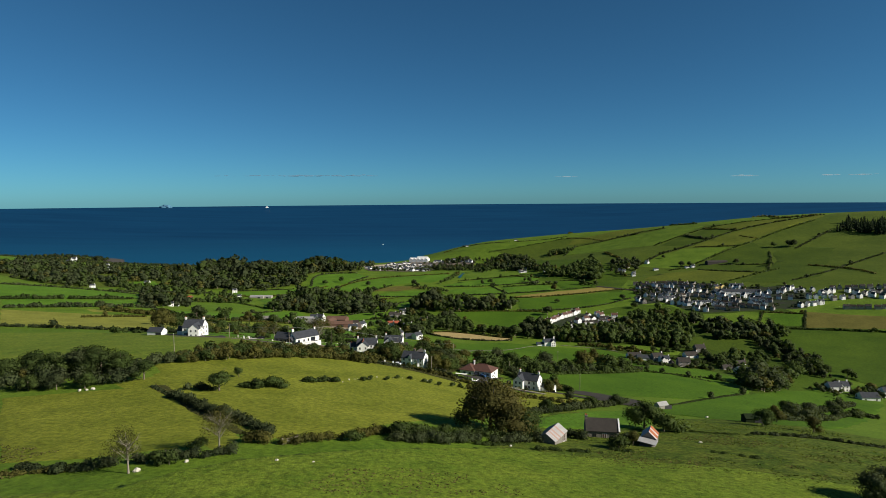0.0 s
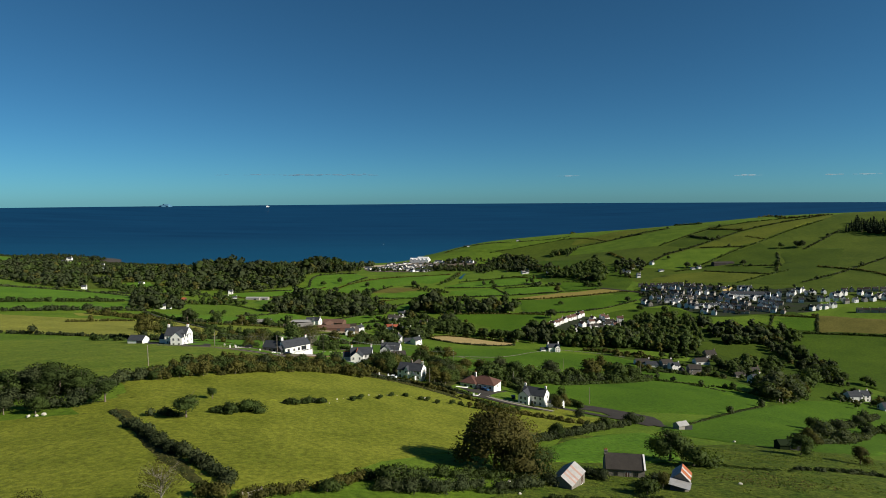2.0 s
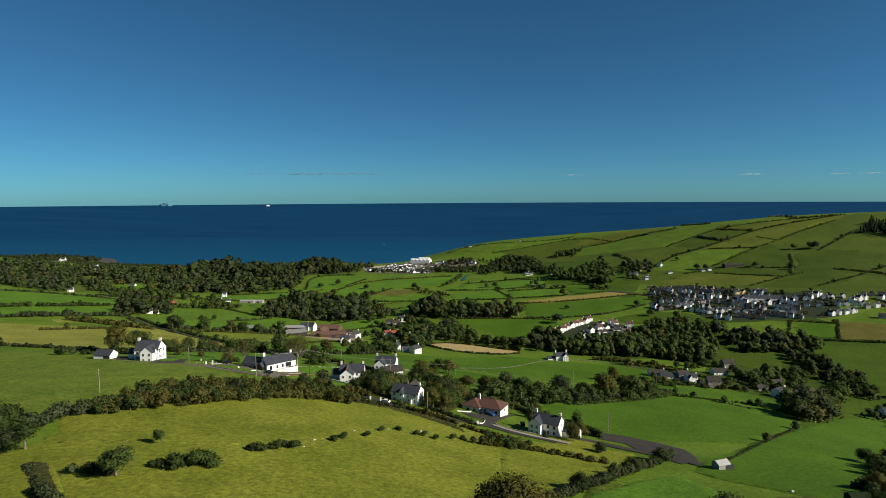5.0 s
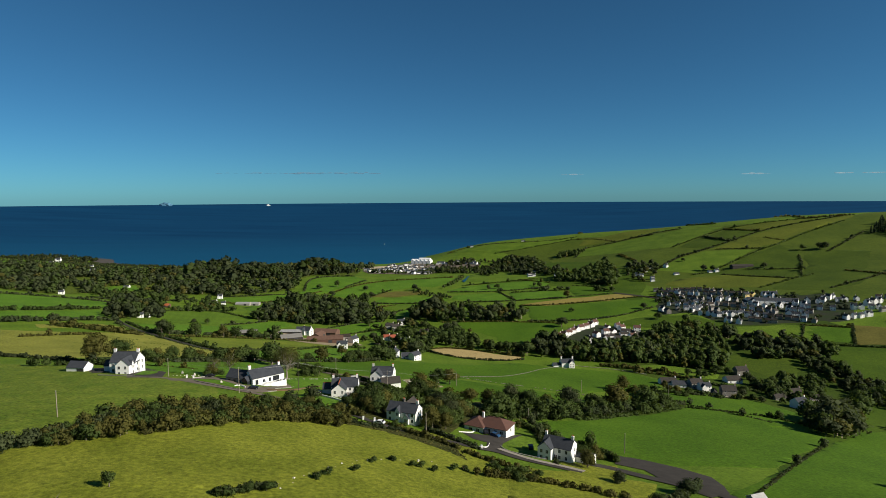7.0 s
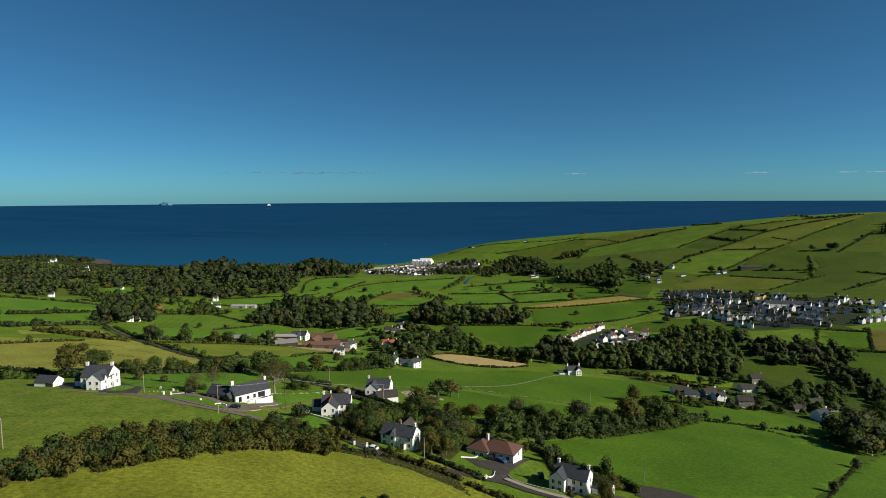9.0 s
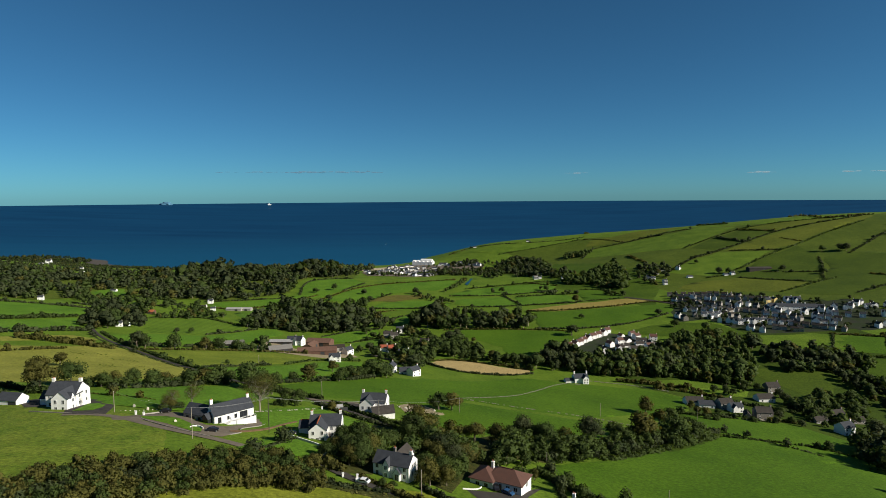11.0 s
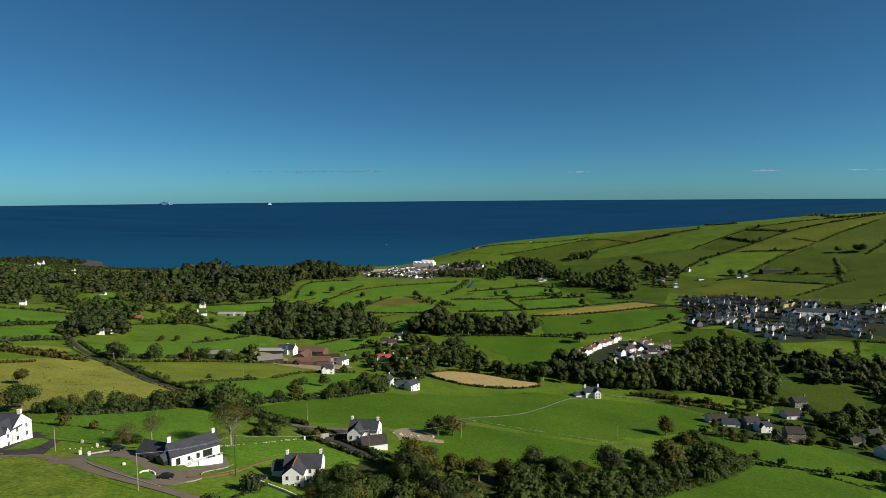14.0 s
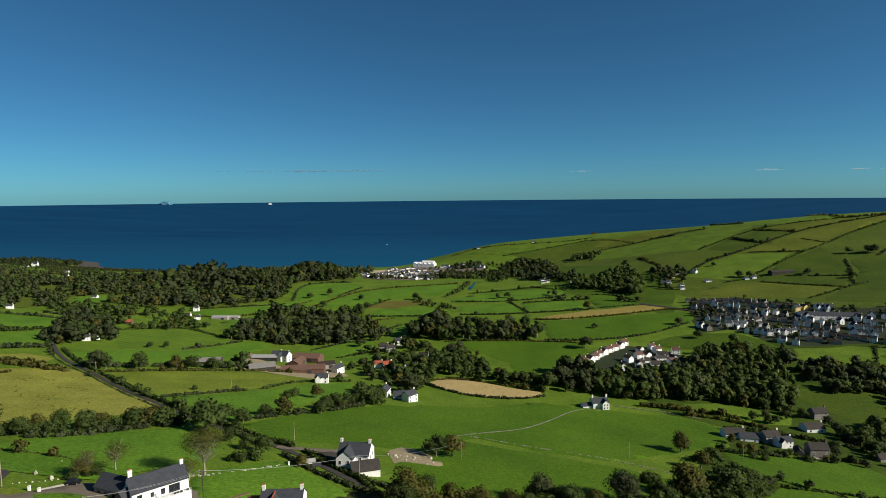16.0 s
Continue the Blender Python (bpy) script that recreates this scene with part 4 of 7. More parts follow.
hedge([(-111, 203), (-107, 219), (-99, 232), (-90, 243), (-79, 256), (-67, 266)], 3.5, 4)
hedge([(-83, 231), (-68, 252), (-51, 267), (-38, 267)], 3.0, 4)
hedge([(-79, 171), (-70, 170)], 1.6, 2)
hedge([(-64, 176), (-59, 177), (-53, 182)], 1.6, 2.5)
hedge([(-49, 193), (-44, 197), (-39, 201)], 1.2, 1.6)
hedge([(8, 239), (30, 243), (50, 235)], 2.0, 2.5)
hedge([(-316, 404), (-275, 403), (-230, 393), (-188, 371), (-159, 356)], 2.0, 2.5)
hedge([(-210, 360), (-196, 363), (-175, 367)], 3.5, 4)
hedge([(-163, 384), (-144, 388), (-135, 407), (-122, 420)], 3.0, 4)
hedge([(-38, 310), (-27, 327), (-11, 358), (11, 375)], 3, 4)
hedge([(34, 342), (68, 365), (103, 399), (144, 436)], 3, 4)
hedge([(141, 430), (172, 429), (201, 425), (211, 402)], 1.4, 1.5)
hedge([(36, 267), (35, 320), (35, 333)], 1.4, 1.5)
hedge([(131, 579), (161, 573), (188, 559)], 3, 3.4)
hedge([(-313, 607), (-277, 568), (-241, 540), (-210, 511), (-184, 487), (-158, 465), (-118, 430)], 0.5, 0.8, gap=0.1, label="low grassy verge with weeds beside the lane")
hedge([(-306, 615), (-270, 576), (-235, 546), (-204, 517), (-178, 493), (-152, 471), (-112, 436), (-84, 416), (-66, 405)], 2.0, 2.0, gap=0.0)
hedge([(-60, 289), (-60, 300), (-55, 318)], 1.2, 1.4)
hedge([(-305, 480), (-289, 502), (-273, 521)], 2, 2.5)
hedge([(92, 248), (130, 295), (182, 357)], 0.6, 1.2)
hedge([(-172, 386), (-160, 394), (-150, 402), (-136, 414), (-122, 424)], 4, 5)
hedge([(-102, 446), (-90, 470), (-72, 494), (-57, 519)], 3, 4)
hedge([(-163, 366), (-150, 363), (-139, 362), (-125, 358)], 0.7, 0.7, gap=0.0, label="thin clipped hedge behind a lawn")
hedge([(-113, 439), (-89, 412), (-74, 403)], 2, 3)
hedge([(-60, 401), (-38, 378), (-20, 367)], 1.6, 1.8, gap=0.0, tall=0.0)
hedge([(-66, 392), (-49, 374), (-28, 360)], 1.6, 1.8, gap=0.0, tall=0.0)
hedge([(153, 563), (179, 555), (194, 540)], 2.5, 3)
hedge([(147, 442), (158, 435), (171, 424), (184, 407)], 0.9, 1.2)
hedge([(-55, 392), (-44, 383), (-33, 374), (-21, 355), (-14, 343)], 1.8, 1.6, gap=0.0, tall=0.0)
hedge([(118, 213), (151, 256), (197, 310), (265, 380)], 3.2, 4)
hedge([(309, 1543), (349, 1520), (380, 1450)], 1.6, 2.0, gap=0.0)
hedge([(267, 1354), (304, 1448), (354, 1442), (414, 1442), (460, 1454), (527, 1438)], 1.6, 2.0, gap=0.0)
hedge([(439, 1252), (520, 1307), (586, 1333), (649, 1327), (753, 1298)], 1.6, 2.0, gap=0.0)
hedge([(489, 1174), (556, 1135)], 1.6, 2.0, gap=0.0)
hedge([(595, 1207), (612, 1161)], 1.6, 2.0, gap=0.0)
hedge([(426, 1002), (493, 929)], 1.6, 2.0, gap=0.0)
hedge([(384, 1021), (440, 1029)], 1.6, 2.0, gap=0.0)
hedge([(468, 1021), (533, 980)], 1.6, 2.0, gap=0.0)
hedge([(-14, 1603), (32, 1638)], 1.6, 2.0, gap=0.0)
hedge([(35, 1644), (253, 1561), (316, 1572)], 1.6, 2.0, gap=0.0)
hedge([(104, 1516), (196, 1530), (304, 1547)], 1.6, 2.0, gap=0.0)
hedge([(-243, 1025), (-267, 1145), (-248, 1192), (-189, 1201)], 1.6, 2.0, gap=0.0)
hedge([(-201, 990), (-176, 1073), (-139, 1122), (-86, 1150), (0, 1176)], 1.6, 2.0, gap=0.0)
hedge([(-184, 1068), (-159, 1139)], 1.6, 2.0, gap=0.0)
hedge([(-148, 964), (-124, 992), (-101, 1037)], 1.6, 2.0, gap=0.0)
hedge([(-119, 923), (-11, 918)], 1.6, 2.0, gap=0.0)
hedge([(-134, 871), (-80, 911)], 1.6, 2.0, gap=0.0)
hedge([(-10, 890), (-75, 871), (-78, 827)], 1.6, 2.0, gap=0.0)
hedge([(18, 1071), (81, 1093), (151, 1111)], 1.6, 2.0, gap=0.0)
hedge([(-8, 1012), (73, 1002), (149, 1022)], 1.6, 2.0, gap=0.0)
hedge([(164, 1062), (118, 1108)], 1.6, 2.0, gap=0.0)
hedge([(73, 998), (91, 917)], 1.6, 2.0, gap=0.0)
hedge([(92, 989), (182, 988)], 1.6, 2.0, gap=0.0)
hedge([(4, 923), (51, 915), (95, 916), (167, 919)], 1.6, 2.0, gap=0.0)
hedge([(93, 873), (129, 868), (199, 877), (263, 896), (287, 877)], 1.6, 2.0, gap=0.0)
hedge([(168, 923), (228, 931)], 1.6, 2.0, gap=0.0)
hedge([(193, 1019), (225, 1003), (237, 956)], 1.6, 2.0, gap=0.0)
hedge([(92, 777), (138, 769), (196, 781), (256, 822)], 1.6, 2.0, gap=0.0)
hedge([(-12, 782), (30, 783), (111, 768), (129, 758)], 1.6, 2.0, gap=0.0)
hedge([(-141, 731), (-116, 778), (-88, 789)], 1.6, 2.0, gap=0.0)
hedge([(-110, 703), (-73, 747)], 1.6, 2.0, gap=0.0)
hedge([(-24, 616), (-8, 596), (13, 582), (41, 581), (63, 594)], 1.6, 2.0, gap=0.0)
hedge([(-22, 630), (5, 641), (65, 607)], 1.6, 2.0, gap=0.0)
hedge([(-309, 680), (-338, 740)], 1.6, 2.0, gap=0.0)
hedge([(-340, 744), (-302, 807), (-242, 761), (-192, 761)], 1.6, 2.0, gap=0.0)
hedge([(-242, 678), (-217, 748)], 1.6, 2.0, gap=0.0)
hedge([(-238, 542), (-197, 584), (-162, 613), (-129, 620)], 1.6, 2.0, gap=0.0)
hedge([(-162, 486), (-133, 534)], 1.6, 2.0, gap=0.0)
hedge([(-126, 545), (-116, 588), (-81, 605)], 1.6, 2.0, gap=0.0)
hedge([(-456, 803), (-427, 804), (-402, 836), (-371, 894)], 1.6, 2.0, gap=0.0)
hedge([(-336, 887), (-289, 885), (-249, 939), (-214, 1027)], 1.6, 2.0, gap=0.0)
hedge([(-348, 938), (-294, 978), (-265, 988)], 1.6, 2.0, gap=0.0)
hedge([(-493, 860), (-466, 943), (-401, 922)], 1.6, 2.0, gap=0.0)
hedge([(385, 717), (355, 669)], 1.6, 2.0, gap=0.0)
hedge([(332, 1635), (917, 3045), (1360, 3427), (678, 1319), (813, 1279)], 2.2, 2.6, gap=0.0)
hedge([(346, 1081), (418, 1162), (473, 1182), (540, 1219), (609, 1256), (667, 1269), (787, 1277)], 2.4, 2.6, gap=0.0)
hedge([(435, 1044), (534, 1120), (596, 1150), (673, 1198), (764, 1237)], 2.0, 2.4, gap=0.0)
hedge([(418, 1162), (445, 1170), (473, 1182)], 3.0, 4.0, gap=0.0)
hedge([(573, 1327), (613, 1263)], 3.0, 3.5, gap=0.0)
hedge([(516, 1291), (535, 1224)], 4.0, 7.0, gap=0.0)
hedge([(428, 891), (496, 927), (526, 935)], 2.2, 2.6, gap=0.0)
hedge([(577, 1061), (558, 1016), (529, 974), (510, 934)], 1.8, 2.2, gap=0.0)
hedge([(339, 1276), (343, 1177)], 3, 5, gap=0.0)
hedge([(415, 1447), (460, 1437)], 3, 6, gap=0.0)
hedge([(559, 1484), (594, 1423)], 3, 5, gap=0.0)
hedge([(498, 847), (570, 877), (608, 898), (697, 940)], 2.0, 2.4, gap=0.0)
hedge([(571, 935), (597, 880), (602, 829)], 2.0, 2.4, gap=0.0)
hedge([(740, 1145), (626, 1061)], 2, 2.4, gap=0.0)
hedge([(355, 659), (394, 649), (467, 623), (497, 607)], 2.0, 2.4, gap=0.0)
hedge([(431, 707), (396, 649)], 1.6, 2.0, gap=0.0)
hedge([(382, 717), (424, 700)], 1.6, 2.0, gap=0.0)
hedge([(-554, 709), (-477, 763), (-419, 774)], 2.5, 3, gap=0.0)
hedge([(-439, 567), (-390, 653), (-383, 697)], 4, 5, gap=0.0)
hedge([(-393, 512), (-355, 559), (-339, 589), (-319, 618)], 4.5, 6, gap=0.0)
hedge([(-327, 545), (-306, 548), (-281, 545), (-254, 539)], 4.5, 7, gap=0.0)
hedge([(-255, 564), (-237, 570), (-215, 595), (-166, 623)], 4.5, 6, gap=0.0)

hedge([(142, 488), (153, 485), (168, 487), (186, 492)], 2.2, 3.0, gap=0.0)
hedge([(189, 539), (205, 529), (212, 524)], 2.0, 2.4, gap=0.0)
hedge([(201, 488), (210, 489), (220, 485)], 2.2, 2.6, gap=0.0)
hedge([(-9, 286), (0, 279), (7, 272), (10, 271)], 1.3, 1.3, gap=0.0)
hedge([(33, 325), (40, 309), (47, 295), (55, 282)], 2.0, 2.4, gap=0.0)
hedge([(-44, 280), (-36, 276), (-26, 275), (-18, 277)], 1.6, 2.0, gap=0.0)
hedge([(-41, 293), (-34, 289)], 2.4, 3.2, gap=0.0)

hedge([(63, 356), (87, 375), (113, 401), (141, 428)], 1.5, 4.0, "leaf", "low bramble and bracken edge along the meadow", gap=0.0)

# ---- woods ----
wood([(122, 623), (193, 687), (263, 665), (248, 610), (187, 606)], 6.5, 11.5, "leaf_dark", gaps=-0.9, ratio=0.62)
wood([(288, 673), (349, 672), (324, 630), (285, 644)], 7.5, 10.5, "leaf_dark", gaps=-0.7, ratio=0.75)
wood([(327, 664), (349, 650), (344, 580), (338, 517), (348, 482), (325, 451), (309, 489), (308, 529), (315, 580), (324, 629)], 8, 9, "leaf_dark", gaps=-0.3)
wood([(211, 420), (248, 459), (271, 455), (227, 397), (193, 380)], 7, 12, "leaf_dark", gaps=-0.45)
wood([(292, 439), (307, 428), (285, 400), (270, 408)], 7, 6.5, "leaf_dark", gaps=-0.45)
wood([(277, 628), (317, 649), (351, 655), (377, 646), (361, 625), (328, 622), (286, 614)], 7.5, 10, "leaf_dark", gaps=-0.9)
wood([(249, 549), (291, 569), (308, 556), (256, 489), (229, 482), (225, 507)], 10, 9, "leaf", gaps=-0.75)
wood([(9, 326), (27, 372), (55, 376), (113, 429), (142, 435), (81, 372), (37, 334), (13, 320)], 5.5, 7, "leaf", gaps=-0.9)
wood([(-42, 275), (-33, 304), (-5, 332), (9, 331), (0, 298), (-22, 318)], 6, 7, "leaf", gaps=-0.9)
wood([(734, 1126), (756, 1119), (777, 1050), (839, 1136), (802, 1192)], 7, 16, "conifer", 60, "dark conifer plantation on the hill", True)
wood([(-105, 219), (-103, 234), (-100, 254), (-88, 269), (-68, 288), (-48, 294), (-36, 284), (-33, 275), (-58, 260), (-72, 246), (-81, 232), (-92, 222), (-100, 213)], 2.8, 4.4, "leaf_olive", gaps=-2)
wood([(-103, 588), (-104, 675), (-94, 731), (-66, 787), (-29, 773), (-5, 725), (-14, 670), (-28, 581), (-43, 542), (-65, 559), (-87, 592)], 13, 7.5, "leaf", gaps=-0.15)
wood([(-451, 802), (-484, 854), (-457, 928), (-379, 923), (-333, 873), (-342, 765), (-413, 831)], 14, 8, "leaf", gaps=-0.1)
wood([(-190, 597), (-181, 639), (-151, 634), (-166, 600)], 12, 7, "leaf", gaps=-0.2)
wood([(127, 1046), (195, 1045), (185, 983), (139, 989)], 14, 8, "leaf_dark", gaps=-0.1)
drape("field", [(-740, 906), (-559, 787), (-500, 792), (-493, 860), (-499, 900), (-530, 958), (-516, 1013), (-463, 938), (-406, 931), (-373, 959), (-350, 942), (-265, 1042), (-280, 1163), (-276, 1217), (-194, 1218), (-196, 1316), (-252, 1403), (-329, 1417), (-404, 1386), (-486, 1379), (-553, 1273), (-620, 1203), (-651, 1170), (-705, 1176), (-777, 1140), (-841, 1102)], M["rough"], "rough shaded grass under woodland", "field", 0.33)
wood([(-740, 906), (-559, 787), (-500, 792), (-493, 860), (-499, 900), (-530, 958), (-516, 1013), (-463, 938), (-406, 931), (-373, 959), (-350, 942), (-265, 1042), (-280, 1163), (-276, 1217), (-194, 1218), (-196, 1316), (-252, 1403), (-329, 1417), (-404, 1386), (-486, 1379), (-553, 1273), (-620, 1203), (-651, 1170), (-705, 1176), (-777, 1140), (-841, 1102)], 11.5, 11.5, "leaf_dark", gaps=-0.26)
wood([(-485, 1138), (-320, 1161), (-399, 1351), (-547, 1307)], 13, 19, "leaf_dark", gaps=-0.3)
wood([(-311, 1225), (-210, 1249), (-261, 1416), (-347, 1418)], 12, 20, "leaf_dark", gaps=-0.9)
wood([(-341, 642), (-404, 751), (-412, 801), (-375, 791), (-309, 691), (-318, 655), (-311, 623), (-327, 636)], 10, 12, "leaf_dark", gaps=-0.8)
wood([(-348, 771), (-331, 869), (-273, 820), (-286, 799), (-330, 755)], 10, 7, "leaf", gaps=-0.5)
wood([(-238, 755), (-242, 834), (-244, 899), (-217, 940), (-179, 902), (-120, 892), (-78, 836), (-71, 798), (-124, 771), (-162, 742), (-193, 764)], 10, 13, "leaf_dark", gaps=-0.9)
wood([(-178, 910), (-162, 960), (-133, 972), (-121, 946), (-135, 895)], 10, 10, "leaf", gaps=-0.7)
wood([(-56, 792), (-51, 820), (-13, 858), (59, 843), (90, 802), (88, 778), (30, 783)], 10, 14, "leaf_dark", gaps=-0.9)
wood([(-9, 679), (11, 697), (30, 677), (43, 649), (79, 626), (82, 607), (65, 607), (28, 632), (-9, 645)], 9, 11, "leaf", gaps=-0.9)
wood([(71, 646), (100, 678), (117, 667), (104, 609), (78, 606)], 9, 12, "leaf_dark", gaps=-0.9)
wood([(-49, 623), (-35, 683), (-5, 731), (22, 731), (26, 697), (-4, 679), (-27, 633), (-25, 576), (-34, 579)], 9, 10, "leaf", gaps=-0.6)
wood([(-66, 535), (-69, 581), (-54, 574), (-42, 532), (-58, 519)], 8, 8, "leaf", gaps=-0.6)
wood([(102, 609), (122, 665), (150, 663), (201, 686), (234, 716), (259, 725), (274, 712), (279, 682), (264, 629), (236, 583), (212, 578), (191, 594), (163, 596), (122, 595)], 6.5, 11, "leaf", gaps=-0.8, ratio=0.6)
wood([(281, 712), (315, 722), (290, 672), (274, 672)], 10, 12, "leaf_dark", gaps=-0.9)
wood([(88, 1434), (122, 1470), (163, 1442), (194, 1367), (175, 1179), (148, 1167), (100, 1177), (71, 1189)], 11, 11, "leaf_dark", gaps=-0.5)
wood([(172, 1180), (208, 1198), (204, 1145), (179, 1124), (167, 1131)], 9, 12, "leaf_dark", gaps=-0.9)
wood([(221, 1146), (252, 1173), (291, 1191), (296, 1124), (281, 1062), (251, 988), (237, 994), (211, 1059), (171, 1051), (179, 1097)], 11, 12, "leaf", gaps=-0.9)
wood([(316, 1146), (336, 1148), (366, 1127), (343, 1053), (312, 1004), (285, 952), (290, 1049)], 12, 9, "leaf_dark", gaps=-0.05)
wood([(235, 1428), (270, 1421), (308, 1421), (306, 1393), (259, 1372), (230, 1384)], 11, 9, "leaf", gaps=-0.3)
wood([(204, 984), (230, 970), (246, 947), (229, 940)], 9, 7, "leaf", gaps=-0.3)
wood([(-55, 1291), (41, 1240), (75, 1139), (133, 1227), (164, 1387), (63, 1479), (-13, 1479)], 12, 8, "leaf_dark", gaps=-0.2)
wood([(-21, 1040), (11, 1102), (24, 1179), (16, 1189), (-9, 1084)], 9, 6, "leaf", gaps=-0.5)
wood([(-183, 1275), (-53, 1250), (-44, 1355), (-125, 1334)], 10, 6, "leaf_dark", gaps=-0.3)
wood([(-79, 1023), (-63, 1039), (-33, 1011), (2, 962), (-7, 948), (-40, 987)], 9, 6, "leaf", gaps=-0.5)

wood([(271, 436), (314, 470), (343, 455), (309, 408), (287, 417)], 7, 6, "leaf_dark", gaps=-0.9)

wood([(-155, 203), (-148, 209), (-145, 221), (-127, 221), (-108, 202), (-108, 190), (-133, 189), (-144, 190)], 4, 4.2, "leaf_dark", label="thicket of blackthorn and bramble", gaps=-2)

# ---- roads, lanes and yards ----
LANE = "narrow grey asphalt country lane between hedges"
ribbon("road", [(-342, 655), (-310, 611), (-274, 572), (-238, 543), (-207, 514), (-181, 490), (-155, 468), (-115, 433), (-87, 413), (-64, 398), (-52, 387), (-39, 374), (-27, 365), (-19, 358)], 3.2, M["asphalt"], LANE, "road")
ribbon("road", [(-46, 298), (-30, 284), (-18, 278), (-8, 276), (10, 272), (16, 273), (22, 268), (33, 265), (43, 261)], 3.8, M["asphalt"], LANE, "road", 0.2)
ribbon("road", [(46, 274), (55, 271), (62, 265), (73, 257), (80, 250), (84, 244)], 5.0, M["asphalt"], "wide grey asphalt road curving down the slope", "road", 0.25)
ribbon("road", [(-139, 320), (-130, 323), (-119, 321), (-106, 314), (-95, 309), (-79, 304), (-66, 299), (-56, 294), (-48, 290)], 3.6, M["gravel"], "grey farm lane edged with low kerbs", "road", 0.15)
ribbon("road", [(-72, 403), (-61, 404), (-48, 408)], 5, M["gravel"], "gravel track to a white house", "road", 0.2)
ribbon("road", [(237, 936), (266, 895), (282, 873), (295, 850), (341, 825), (364, 800)], 7, M["asphalt"], "grey town street", "road", 0.3)
ribbon("road", [(-80, 649), (-66, 636), (-52, 617), (-38, 603)], 4.5, M["asphalt"], "grey lane through a hamlet", "road", 0.3)
ribbon("road", [(149, 700), (184, 715), (208, 711), (203, 690), (187, 680)], 5, M["asphalt"], "grey housing estate road", "road", 0.3)
drape("yard", [(-123, 321), (-116, 326), (-109, 338), (-104, 337), (-95, 327), (-88, 322), (-84, 322), (-81, 322), (-76, 329), (-79, 341), (-75, 342), (-71, 336), (-71, 331), (-76, 320), (-74, 316), (-78, 308), (-83, 308), (-88, 309), (-109, 318), (-118, 315)], M["gravel"], "brown gravel drive and forecourt", "yard", 0.2)
drape("lawn", [(-113, 324), (-108, 327), (-101, 327), (-93, 321), (-87, 315), (-86, 311), (-89, 311), (-100, 317), (-111, 321)], M["bright"], "mown wedge of lawn beside a gravel drive", "lawn", 0.45)
drape("yard", [(-138, 318), (-134, 322), (-127, 326), (-130, 337), (-134, 345), (-142, 352), (-150, 354), (-152, 350), (-149, 335)], M["asphalt"], "dark tarmac turning circle round a lawn", "yard", 0.25)
drape("yard", [(-174, 346), (-167, 352), (-154, 337), (-158, 332), (-162, 331)], M["asphalt"], "dark tarmac yard behind a white house", "yard", 0.25)
drape("lawn", [(-141, 327), (-135, 330), (-134, 335), (-135, 340), (-140, 343), (-143, 341)], M["bright"], "round mown lawn", "lawn", 0.5)
drape("yard", [(-38, 324), (-41, 334), (-39, 341), (-36, 345), (-35, 336), (-34, 325)], M["asphalt"], "dark drive beside a white house", "yard", 0.2)
drape("yard", [(-55, 401), (-49, 411), (-44, 397), (-48, 390), (-54, 393)], M["asphalt"], "dark tarmac yard beside a house", "yard", 0.25)
drape("garden", [(-41, 314), (-38, 351), (-27, 370), (-21, 337), (-25, 323), (-26, 306), (-25, 292), (-32, 289), (-37, 290)], M["overgrown"], "dark overgrown garden round white houses", "garden", 0.16)
drape("garden", [(-11, 334), (6, 363), (23, 379), (41, 363), (37, 340), (20, 337), (4, 305), (-1, 286), (-8, 293)], M["overgrown"], "dark overgrown garden beside a bungalow", "garden", 0.16)
drape("verge", [(-41, 274), (-33, 279), (-23, 278), (-14, 276), (-5, 271), (3, 267), (6, 252), (0, 259), (-11, 267), (-22, 271), (-33, 272), (-40, 271)], M["overgrown"], "rough brown verge of weeds below the lane", "verge", 0.16)
drape("verge", [(-93, 178), (-88, 177), (-78, 165), (-60, 143), (-42, 121), (-45, 121), (-58, 134), (-75, 156), (-88, 170)], M["overgrown"], "brown bracken and rough grass beside a hedge", "verge", 0.14)
drape("yard", [(4, 292), (16, 296), (29, 306), (19, 287), (17, 275), (13, 275), (13, 284), (8, 285)], M["asphalt"], "dark tarmac forecourt of a bungalow", "yard", 0.2)
drape("yard", [(-47, 403), (-44, 408), (-38, 405), (-36, 391), (-41, 385)], M["asphalt"], "dark tarmac yard", "yard", 0.2)
drape("field", [(-30, 420), (-25, 433), (-16, 429), (-8, 417), (-5, 410), (-11, 404), (-17, 404), (-24, 402)], M["earth"], "bare tan earth bank behind a house", "field", 0.1)
drape("yard", [(-174, 617), (-185, 663), (-187, 697), (-158, 655), (-135, 643), (-100, 655), (-86, 629), (-106, 602), (-134, 608)], M["earth"], "bare earth farmyard", "yard", 0.3)
wood([(-869, 1216), (-900, 1373), (-779, 1356), (-652, 1320), (-567, 1268), (-654, 1162), (-735, 1050)], 12, 5, "leaf_dark", gaps=-0.25)
wood([(-860, 1380), (-620, 1385), (-420, 1390), (-420, 1490), (-860, 1490)], 8, 4.5, "leaf_dark", gaps=-0.6)
wood([(-430, 1380), (-180, 1400), (-180, 1480), (-430, 1490)], 12, 13, "leaf_dark", gaps=-0.6)
wood([(-1500, 1470), (-1130, 1480), (-960, 1560), (-950, 1640), (-1050, 1700), (-1500, 1690)], 11, 8, "leaf_dark", gaps=-0.7)
